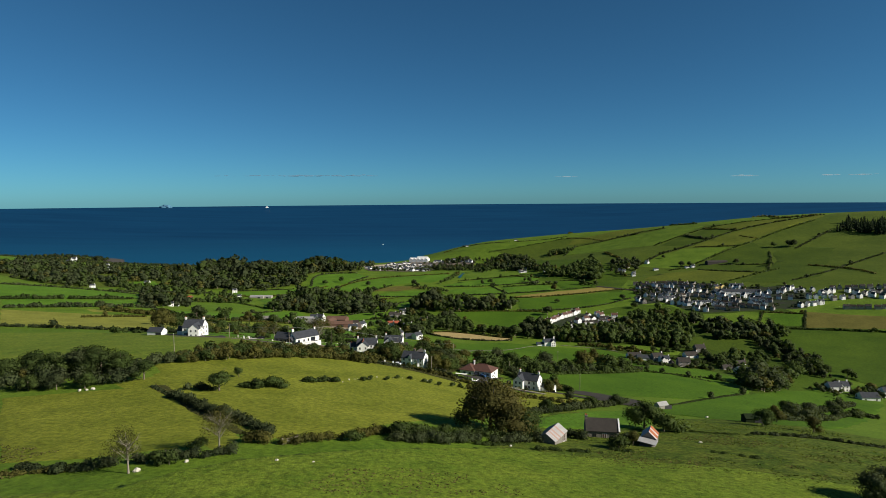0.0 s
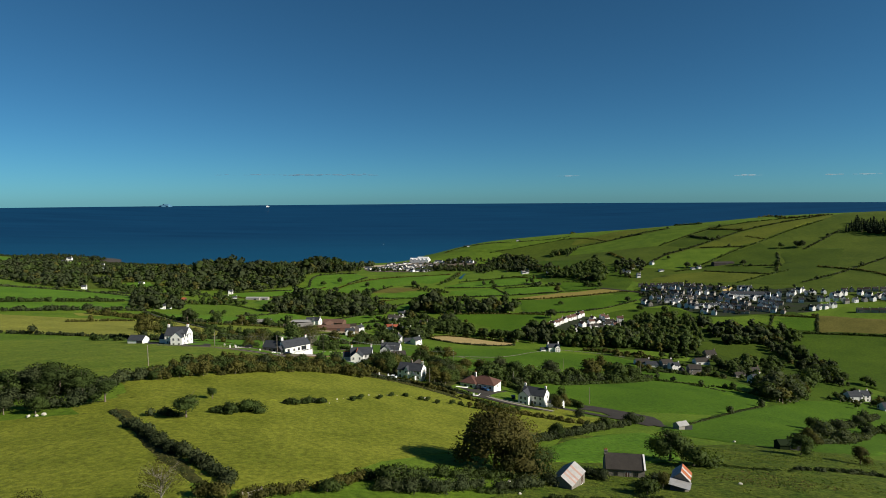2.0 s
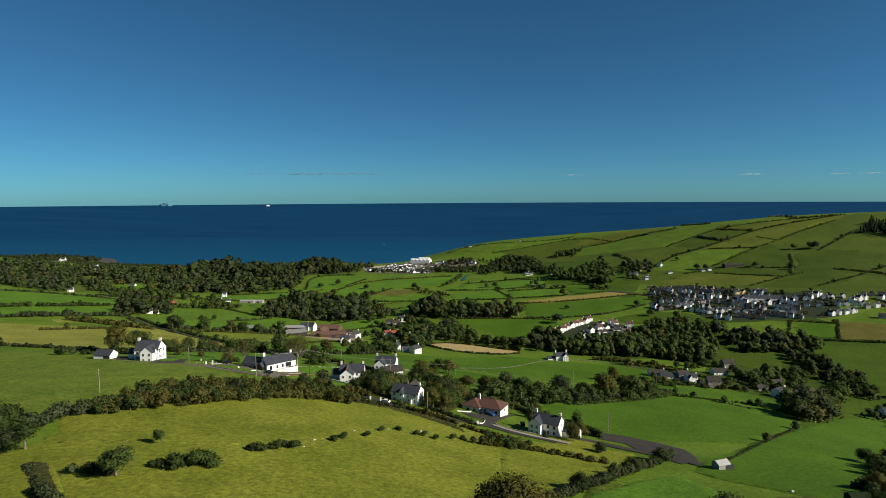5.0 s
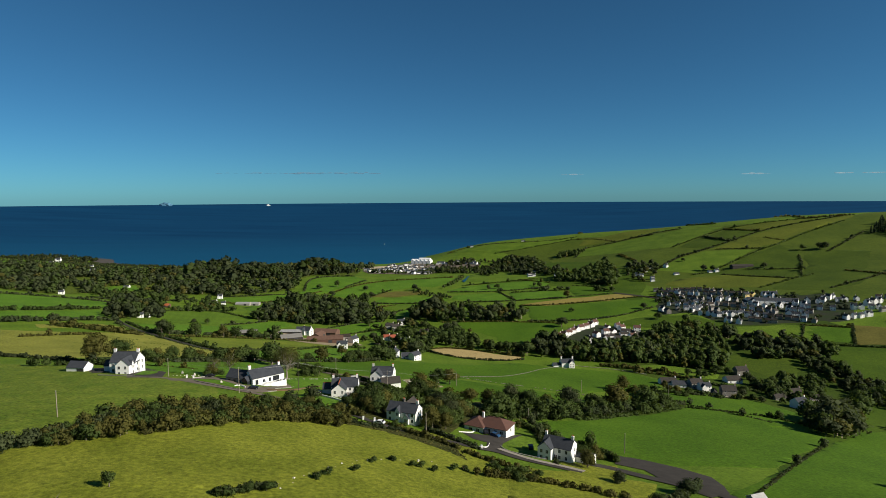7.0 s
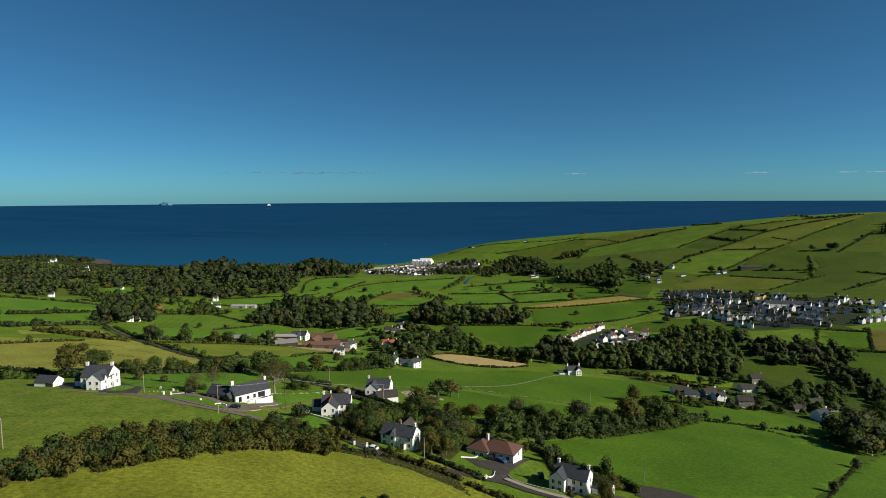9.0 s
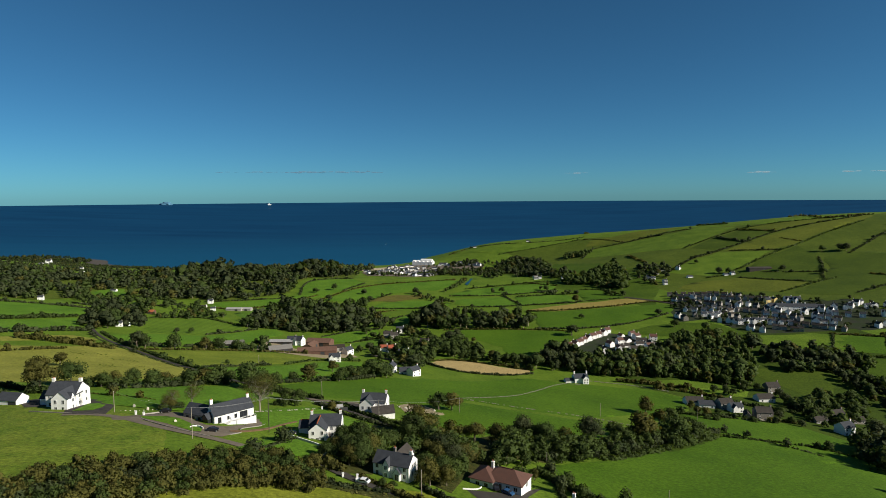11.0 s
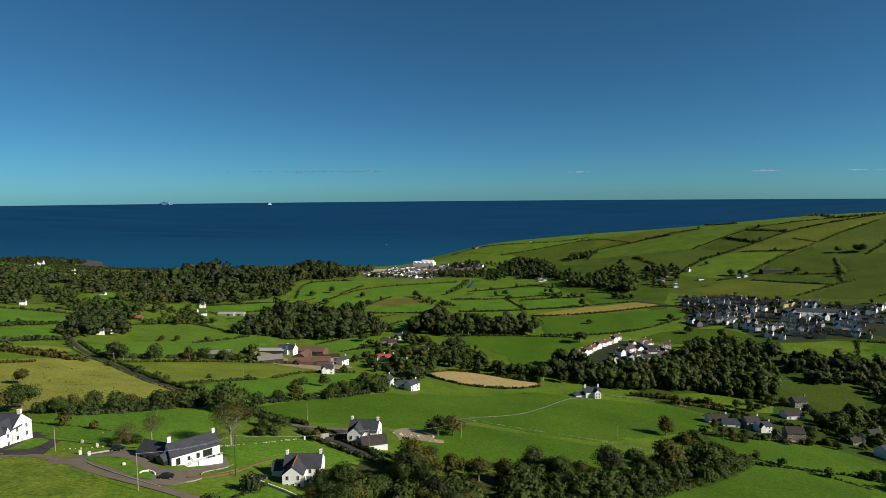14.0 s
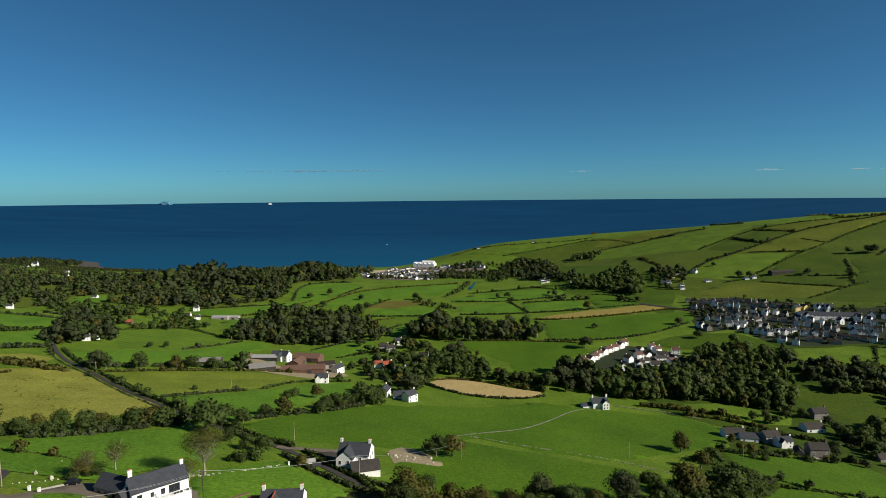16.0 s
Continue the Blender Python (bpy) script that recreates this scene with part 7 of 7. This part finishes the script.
def low_wall(line, height, width, mat, label, name="garden_wall"):
    """A smooth rendered wall with a coping along a line."""
    p = dense(line, 1.5)
    t = np.gradient(p, axis=0)
    t /= np.linalg.norm(t, axis=1)[:, None]
    s = np.c_[-t[:, 1], t[:, 0]] * width / 2
    z = land(p[:, 0], p[:, 1])
    ring = [np.c_[p + s, z - 0.5], np.c_[p + s, z + height], np.c_[p - s, z + height], np.c_[p - s, z - 0.5]]
    v = np.stack(ring, 1).reshape(-1, 3)
    f = []
    for k in range(len(p) - 1):
        f += [(k * 4 + j, k * 4 + (j + 1) % 4, k * 4 + 4 + (j + 1) % 4, k * 4 + 4 + j) for j in range(4)]
    f += [(0, 1, 2, 3), tuple(len(v) - 4 + j for j in (3, 2, 1, 0))]
    wall = tagged(new(name, mesh_of(name, v, f, M[mat])), label, "wall")
    ring = [np.c_[p + s * 1.3, z + height], np.c_[p + s * 1.3, z + height + 0.08], np.c_[p - s * 1.3, z + height + 0.08], np.c_[p - s * 1.3, z + height]]
    v = np.stack(ring, 1).reshape(-1, 3)
    part("coping", mesh_of("coping", v, f, M[mat]), None, wall)


stone_wall([(-6, 459), (10, 478), (36, 498), (52, 520), (81, 565), (96, 562)])
stone_wall([(8, 470), (22, 466), (39, 461), (57, 458), (73, 453), (86, 447), (99, 437)], lost=0.45)
stone_wall([(-85, 353), (-81, 354), (-76, 360), (-70, 367), (-66, 373), (-61, 379)], 0.55, mat="field_stone", label="tumbled row of field stones", lost=0.62)
stone_wall([(105, 578), (143, 568), (161, 555)])
low_wall([(-61, 322), (-55, 318), (-49, 315), (-43, 311), (-41, 306), (-42, 297)], 0.8, 0.2, "render", "curving white rendered garden wall")
low_wall([(-114, 328), (-112, 332), (-109, 338)], 0.45, 0.15, "grey_render", "pale rendered garden wall beside a drive")
low_wall([(-114, 325), (-109, 328), (-101, 327), (-92, 321), (-87, 315)], 0.16, 0.2, "grey_render", "pale kerb round a wedge of lawn", "kerb")
low_wall([(-77, 315), (-73, 317), (-67, 326), (-65, 336), (-62, 344)], 0.55, 0.7, "bank", "low brown earth bank along a lawn")
low_wall([(-78.2, 315.6), (-74, 318), (-68.3, 327), (-66.3, 336), (-63.4, 345)], 0.14, 0.22, "field_stone", "pale kerb edging a brown bank", "kerb")
low_wall([(-112, 322), (-108, 318), (-97, 312), (-88, 308), (-80, 305)], 0.35, 0.2, "stone", "low stone kerb wall beside the lane")
low_wall([(-90, 313), (-90, 316), (-88, 316), (-86, 314)], 0.8, 0.2, "render", "curved white rendered garden wall")
low_wall([(-71, 336), (-71, 330), (-76, 322), (-75, 319), (-73, 316), (-77, 309)], 0.16, 0.2, "grey_render", "pale kerb along a gravel forecourt", "kerb")
low_wall([(-154, 324), (-146, 323), (-137, 322)], 0.4, 0.2, "stone", "low stone wall before a white house")
low_wall([(10, 274), (13, 275), (14, 282)], 0.4, 0.15, "render", "white curved gateway wall")
ribbon("road", [(17, 276), (22, 272), (28, 268), (36, 266), (44, 262)], 2.6, M["gravel_pale"], "pale concrete apron along the lane before two houses", "road", 0.34)
low_wall([(18, 281), (19, 276), (26, 273), (33, 272)], 0.3, 0.18, "grey_render", "low pale kerb wall beside the lane")
low_wall([(3, 293), (8, 295), (9, 298)], 0.35, 0.12, "render", "white garden wall beside a bungalow")
low_wall([(-28, 282), (-26, 284)], 1.0, 0.35, "render", "white gate wall beside the lane")


# ---- poles, cables ----
def pole(x, y, height, label="weathered wooden telegraph pole", arm=False, mat="pole"):
    h = thing("telegraph_pole", label, "pole", x, y, group="telegraph poles")
    bm = bmesh.new()
    bmesh.ops.create_cone(bm, cap_ends=True, segments=8, radius1=0.16, radius2=0.11, depth=height + 0.6, matrix=Matrix.Translation((0, 0, height / 2 - 0.3)))
    part("post", bm, M[mat], h)
    if arm:
        part("crossarm", boxes((-0.9, -0.06, height - 0.7, 0.9, 0.06, height - 0.55)), M[mat], h)
    for k in (-0.7, 0.7) if arm else (0,):
        bm = bmesh.new()
        bmesh.ops.create_cone(bm, cap_ends=True, segments=6, radius1=0.06, radius2=0.04, depth=0.22, matrix=Matrix.Translation((k, 0, height - 0.45 if arm else height + 0.08)))
        part("insulator", bm, M["frame"], h)
    return Vector((x, y, gz(x, y) + height))


def cable(a, b, sag=1.2):
    """A thin overhead line between two points."""
    cu = bpy.data.curves.new("cable", "CURVE")
    cu.dimensions, cu.bevel_depth, cu.bevel_resolution = "3D", 0.02, 0
    sp = cu.splines.new("POLY")
    sp.points.add(12)
    for k in range(13):
        t = k / 12
        q = a.lerp(b, t)
        sp.points[k].co = (q.x, q.y, q.z - sag * 4 * t * (1 - t), 1)
    cu.materials.append(M["wire"])
    tagged(new("overhead_cable", cu), "thin pale grey overhead cable between poles", "cable")


def gate_pier(x, y):
    h = thing("gate_pier", "square white rendered gate pier with cap", "pier", x, y, 15, group="gate piers")
    part("shaft", boxes((-0.3, -0.3, -0.3, 0.3, 0.3, 1.25)), M["render"], h)
    part("cap", boxes((-0.38, -0.38, 1.25, 0.38, 0.38, 1.36), (-0.25, -0.25, 1.36, 0.25, 0.25, 1.46)), M["frame"], h)


for x, y in ((-116.7, 327.4), (-113.3, 326.5), (-60.1, 379.3), (10.6, 272.4), (-32, 284), (-28, 285)):
    gate_pier(x, y)

POLES = [pole(-83.6, 300.7, 10.2, "pale weathered wooden telegraph pole beside a lane"), pole(-66.1, 322.9, 13, "tall dark telegraph pole with a crossarm", arm=True, mat="dark_pole"), pole(-33.4, 373.4, 9), pole(2.8, 421.9, 8), pole(-69.0, 417.3, 8), pole(-116.6, 243.4, 8),
         pole(-125.4, 328.6, 8), pole(33.6, 325.0, 8), pole(-8.8, 278.9, 8), pole(66.8, 295.7, 8), pole(85.8, 458.0, 8), pole(149.0, 473.1, 8),
         pole(-139.6, 527.3, 7)]
for side in (-0.7, 0.7):
    cable(POLES[1] + Vector((side, 0, -0.4)), POLES[2] + Vector((side * 0.4, 0, 0)))
    cable(POLES[0] + Vector((side * 0.4, 0, 0)), POLES[1] + Vector((side, 0, -0.4)), 1.0)
cable(POLES[2], POLES[3], 1.8)
cable(POLES[6], POLES[0], 1.2)


# ---- vehicles ----
def car_thing(x, y, turn, paint, label):
    h = thing("car", label, "car", x, y, turn)
    h.location.z += 0.3
    bm = bmesh.new()
    prof = [(-2.1, 0.35), (-2.1, 0.85), (-1.7, 0.95), (-1.1, 1.42), (0.5, 1.42), (1.1, 0.98), (2.0, 0.85), (2.1, 0.35)]
    a = [bm.verts.new((x, -0.85, z)) for x, z in prof]
    b = [bm.verts.new((x, 0.85, z)) for x, z in prof]
    bm.faces.new(a)
    bm.faces.new(b[::-1])
    for k in range(len(prof)):
        j = (k + 1) % len(prof)
        bm.faces.new((a[j], a[k], b[k], b[j]))
    bmesh.ops.bevel(bm, geom=bm.edges[:], offset=0.07, segments=2, affect="EDGES")
    part("body", bm, M[paint], h)
    part("side_window", boxes((-1.25, -0.87, 0.95, 0.65, 0.87, 1.32)), M["glass"], h)
    part("windscreen", turned(boxes((-0.36, -0.72, -0.02, 0.36, 0.72, 0.02)), pose(0.82, 0, 1.22, 0, 36, 0)), M["glass"], h)
    part("rear_window", turned(boxes((-0.33, -0.72, -0.02, 0.33, 0.72, 0.02)), pose(-1.42, 0, 1.22, 0, -38, 0)), M["glass"], h)
    for wx in (-1.3, 1.3):
        for wy in (-0.78, 0.78):
            bm = bmesh.new()
            bmesh.ops.create_cone(bm, cap_ends=True, segments=14, radius1=0.32, radius2=0.32, depth=0.22, matrix=Matrix.Translation((wx, wy, 0.32)) @ Matrix.Rotation(math.pi / 2, 4, "X"))
            wheel = part("wheel", bm, M["rubber"], h)
            bm = bmesh.new()
            bmesh.ops.create_cone(bm, cap_ends=True, segments=10, radius1=0.19, radius2=0.19, depth=0.25, matrix=Matrix.Translation((wx, wy, 0.32)) @ Matrix.Rotation(math.pi / 2, 4, "X"))
            part("rim", bm, M["tin"], wheel)


car_thing(17.0, 295.1, -40, "car_blue", "blue car parked at the bungalow")
car_thing(-81.8, 312.0, 10, "car_black", "black car parked on the gravel drive")
car_thing(-109.2, 334.6, 10, "car_black", "dark car parked beside the bungalow")
car_thing(13.4, 298.1, 100, "car_black", "dark car under the bungalow eaves")
car_thing(29.2, 284.4, 90, "car_black", "dark car parked in a garden")
car_thing(-25.8, 281.4, 160, "car_white", "white car at the lane side")
car_thing(45.4, 280.4, 160, "car_white", "white van by the roadside house")
car_thing(-57.8, 321.5, 60, "car_black", "dark car beside the white house")


# ---- field gates, garden stones ----
def gate(x, y, turn, label="pale wooden field gate"):
    h = thing("field_gate", label, "gate", x, y, turn)
    for k in range(5):
        part("rail", boxes((-1.5, -0.03, 0.25 + 0.22 * k, 1.5, 0.03, 0.35 + 0.22 * k)), M["wood"], h)
    for s in (-1.55, 1.55):
        part("post", boxes((s - 0.1, -0.1, -0.3, s + 0.1, 0.1, 1.5)), M["wood"], h)


gate(-32.0, 113.7, 35)


def boulder(x, y, size, label="pale weathered boulder in the grass", tall=0.8):
    r = random.Random(int(x * 13 + y))
    bm = bmesh.new()
    bmesh.ops.create_icosphere(bm, subdivisions=2, radius=size)
    for v in bm.verts:
        v.co *= 0.8 + 0.35 * noise.noise(v.co * 1.7 / size + Vector((x, y, 0)))
        v.co.z *= tall
        v.co.y *= 0.8 if tall < 1 else 0.45
    me = bpy.data.meshes.new("boulder")
    bm.to_mesh(me)
    bm.free()
    me.materials.append(M["field_stone"])
    ob = new("boulder", me)
    ob.matrix_basis = pose(x, y, gz(x, y) + size * 0.3, 0, 0, r.uniform(0, 360))
    tagged(ob, label, "boulder", "scattered stones")


for x, y, s in (-126.8, 355.0, 0.6), (-52.3, 94.1, 0.7), (-24.2, 100.1, 0.4), (93.8, 209.7, 0.8), (63.8, 145.7, 0.6), (-46.4, 99.4, 0.5), (-30.7, 100.3, 0.5), (12.5, 137.6, 0.5), (13.7, 129.1, 0.5), (-111.4, 171.6, 0.7), (-109.4, 171.9, 0.6), (-108.1, 172.9, 0.8):
    boulder(x, y, s)
for x, y, s in (-98, 319, 0.8), (-125, 341, 0.75), (-118, 338, 0.7):
    boulder(x, y, s, "upright weathered standing stone on a lawn", 1.7)


r = random.Random(77)
for k in range(44):
    x0, y0 = -19.7, 413.2
    boulder(x0 + r.gauss(0, 5.5), y0 + r.gauss(0, 3.0), 0.2 + 0.7 * r.random() ** 2, "pale rubble stone on bare earth")
for x, y in dense([(-125, 332), (-121, 334), (-118, 336), (-115, 339)], 1.5):
    boulder(x, y, 0.15 + 0.2 * r.random(), "small pale edging stone of a lawn")
for x, y in dense([(-85, 353), (-76, 360), (-70, 367), (-62, 378)], 1.7):
    boulder(x + r.uniform(-0.8, 0.8), y + r.uniform(-0.8, 0.8), 0.2 + 0.4 * r.random() ** 2)
for x, y in dense([(-39, 201), (-26, 230), (-13, 242), (8, 244)], 2.6):
    boulder(x + r.uniform(-1.5, 1.5), y + r.uniform(-1.5, 1.5), 0.15 + 0.35 * r.random() ** 2)


# ---- weeds and nettles round the old barns ----
for line in ([(5, 128), (9, 128), (14, 131)], [(20, 128), (26, 129), (34, 129)], [(37, 133), (41, 132)], [(64, 170), (71, 162), (84, 160)], [(-13, 123), (-5, 125), (4, 129)], [(59, 135), (64, 132), (69, 129)]):
    hedge(line, 0.7, 1.6, "leaf", "low patch of nettles and rushes in rough grass", 0.3, 0.12, 0.0)
drape("field", [(8, 126), (40, 211), (78, 200), (116, 213), (137, 180), (124, 139), (78, 78), (66, 80), (64, 103), (51, 114), (24, 120)], M["rough"], "rough tussocky pasture with rushes", "field", 0.12)

drape("field", [(28, 181), (38, 197), (50, 212), (69, 224), (72, 206), (65, 183), (59, 168), (25, 161)], M["bright"], "tall bright green weeds beside old barns", "field", 0.3)

hedge([(-13, 124), (-4, 123), (4, 130), (14, 132), (22, 139)], 2.6, 3.2, "leaf_dark", "dark tangled scrub along the pasture edge", gap=0.05)
hedge([(41, 139), (44, 143), (47, 145)], 2.2, 2.6, "leaf_dark", "dark tangled scrub along the pasture edge", gap=0.05)
hedge([(31, 148), (34, 146)], 2.4, 3.0, "leaf_dark", "dark tangled scrub along the pasture edge", gap=0.05)
hedge([(119, 221), (131, 225), (154, 240), (221, 320), (235, 318)], 2.6, 3.0, "leaf_dark", "dark tangled scrub along the pasture edge", gap=0.05)
hedge([(86, 163), (100, 163), (110, 159), (119, 156)], 1.0, 1.8, "leaf_dark", "dark tangled scrub along the pasture edge", gap=0.05)
hedge([(-75, 99), (-66, 95), (-61, 96)], 1.4, 2.2, "leaf_dark", "dark tangled scrub along the pasture edge", gap=0.05)

# ---- tussocks ----
def tussocks(poly, spacing, size, mat, label, name="grass_tussocks", clump=0.0):
    """Loose tufts of coarse grass: a few upright leaning blades each."""
    rng = np.random.default_rng(int(abs(poly[0][0]) * 10))
    x, y = scatter(poly, spacing, rng)
    if clump:
        keep = np.array([noise.noise((a * 0.045, b * 0.07, 4.0)) + 0.6 * noise.noise((a * 0.17, b * 0.17, 6.0)) for a, b in zip(x, y)]) > clump
        x, y = x[keep], y[keep]
    z = land(x, y)
    n = len(x)
    s = size * rng.uniform(0.4, 1.5, n)
    verts = []
    for k in range(5):
        a = rng.uniform(0, 2 * np.pi, n)
        out = np.c_[np.cos(a), np.sin(a), np.zeros(n)]
        side = np.c_[-np.sin(a), np.cos(a), np.zeros(n)]
        o = np.c_[x, y, z]
        w = (s * rng.uniform(0.3, 0.55, n))[:, None]
        l, t = (s * rng.uniform(0.3, 1.0, n))[:, None], (s * rng.uniform(0.35, 0.75, n))[:, None]
        up = np.array([[0, 0, 1.0]])
        verts.append(np.stack([o - side * w, o + side * w, o + out * l + up * t + side * w * 0.5, o + out * l + up * t * 0.9 - side * w * 0.6], 1))
    v = np.concatenate(verts).reshape(-1, 3)
    tagged(new(name, mesh_of(name, v, np.arange(len(v)).reshape(-1, 4), M[mat])), label, "grass", kind="stuff")


tussocks([(8, 123), (37, 195), (73, 189), (111, 205), (129, 170), (111, 133), (72, 85), (65, 106), (52, 116), (24, 121)], 0.95, 0.36, "tussock", "coarse tussock grass and rushes in rough pasture", clump=-0.1)
tussocks([(-42, 89), (-17, 108), (13, 123), (56, 112), (76, 99), (44, 57), (5, 45), (-35, 58)], 1.5, 0.2, "sheep", "loose tufts in the grazed pasture", clump=0.0)
tussocks([(29, 181), (37, 196), (49, 210), (68, 222), (70, 204), (65, 183), (59, 170), (26, 163)], 0.8, 0.4, "bright", "tall bright green weeds in rough pasture", clump=-0.4)
tussocks([(-269, 511), (-245, 536), (-178, 484), (-164, 453), (-183, 405)], 3.2, 0.7, "tussock", "brown rush tufts scattered in a field", clump=0.22)

tussocks([(-16, 99), (-4, 100), (10, 99), (12, 90), (-13, 83), (-25, 83)], 0.55, 0.34, "rush", "brown-green rushes in the sheep pasture", "rushes", clump=-0.15)
tussocks([(34, 131), (72, 160), (87, 146), (108, 142), (86, 113), (67, 112), (46, 115), (29, 109)], 0.7, 0.34, "rush", "brown rushes and dead grass in rough pasture", "rushes", clump=0.08)
tussocks([(-92, 116), (-74, 109), (-64, 100), (-70, 95), (-74, 92)], 0.7, 0.3, "rush", "dry tufts along the field edge", "rushes", clump=0.05)

tussocks([(-41, 274), (-33, 279), (-23, 278), (-14, 276), (-5, 271), (3, 267), (6, 252), (0, 259), (-11, 267), (-22, 271), (-33, 272), (-40, 271)], 1.1, 0.55, "rush", "brown tangle of weeds along the lane verge")
tussocks([(-93, 178), (-88, 177), (-78, 165), (-60, 143), (-42, 121), (-45, 121), (-58, 134), (-75, 156), (-88, 170)], 0.9, 0.35, "rush", "dead brown bracken along a hedge foot", "bracken")


# ---- far boat, clouds, distant land ----
def ferry():
    h = thing("ferry", "small white ship far out on the sea", "ship", -1358, 4400, 10, z=119.0)
    part("hull", boxes((-12, -4, -3, 12, 4, 3)), M["render"], h)
    part("superstructure", boxes((-9, -3, 3, 5, 3, 7)), M["render"], h)
    part("funnel", boxes((-3, -1.5, 7, 0, 1.5, 9)), M["render"], h)


ferry()


def small_boat():
    h = thing("boat", "tiny white fishing boat on the calm sea", "boat", -247, 2200, 30, z=0.0, scale=0.5)
    bm = boxes((-5, -1.5, -0.6, 3.5, 1.5, 1.2))
    for v in bm.verts:
        if v.co.x > 0:
            v.co.y *= 0.15                                             # the bow narrows
    part("hull", bm, M["render"], h)
    part("cabin", boxes((-2.5, -1.1, 1.2, 0.5, 1.1, 3.2)), M["render"], h)
    part("mast", boxes((-1.1, -0.08, 3.2, -0.9, 0.08, 6.0)), M["pole"], h)


def goal_posts(x, y, turn):
    h = thing("goal_posts", "tall white goal posts on a coastal pitch", "goal", x, y, turn)
    for s in (-2.8, 2.8):
        part("post", boxes((s - 0.12, -0.12, -0.3, s + 0.12, 0.12, 8.0)), M["frame"], h)
    part("crossbar", boxes((-2.8, -0.1, 2.9, 2.8, 0.1, 3.1)), M["frame"], h)


small_boat()
goal_posts(-575.7, 1275.4, 15)


def wisp(x, z, length, thick, seed, mat="cloud"):
    """A thin bank of low cloud: a chain of flat puffs."""
    rng = np.random.default_rng(seed)
    n = max(3, int(length / 34))
    t = np.linspace(-0.5, 0.5, n) + rng.uniform(-0.2, 0.2, n) / n
    c = np.c_[x + t * length, 4500.0 + rng.uniform(-9, 9, n), z + rng.normal(size=n) * thick * 0.16]
    r = np.c_[rng.uniform(16, 34, n), np.full(n, 6.0), thick * rng.uniform(0.25, 0.55, n) * (1 - (2 * t) ** 2 * 0.6)]
    v = (BALL_V[None] * r[:, None] + c[:, None]).reshape(-1, 3)
    f = (BALL_F[None] + (np.arange(n) * len(BALL_V))[:, None, None]).reshape(-1, 3)
    tagged(new("cloud", mesh_of("cloud", v, f, M[mat], smooth=True)), "thin low cloud bank over the horizon", "cloud", kind="structure")


BALL_V, BALL_F = ico(3)
for k, (x, z, length, thick) in enumerate(((-1700, 361, 120, 9), (-1440, 360, 200, 9), (-1130, 357, 320, 15), (-780, 356, 420, 14), (900, 336, 120, 8), (2245, 333, 160, 14), (2890, 334, 90, 16), (3130, 334, 180, 12))):
    wisp(x, z, length, thick, 40 + k, "white_cloud" if x > 0 else "cloud")


def far_island():
    """A faint hump of land on the horizon, its haze put into the colour."""
    bm = bmesh.new()
    bmesh.ops.create_icosphere(bm, subdivisions=3, radius=1.0)
    for v in bm.verts:
        v.co *= 1 + 0.3 * noise.noise(v.co * 2)
    bm.transform(Matrix.Translation((-2118, 4390, 123)) @ Matrix.Diagonal((48, 20, 22, 1)))
    me = bpy.data.meshes.new("far_island")
    bm.to_mesh(me)
    bm.free()
    me.materials.append(M["island"])
    tagged(new("far_island", me), "far island on the horizon with haze painted in its blue", "island", kind="structure")


far_island()
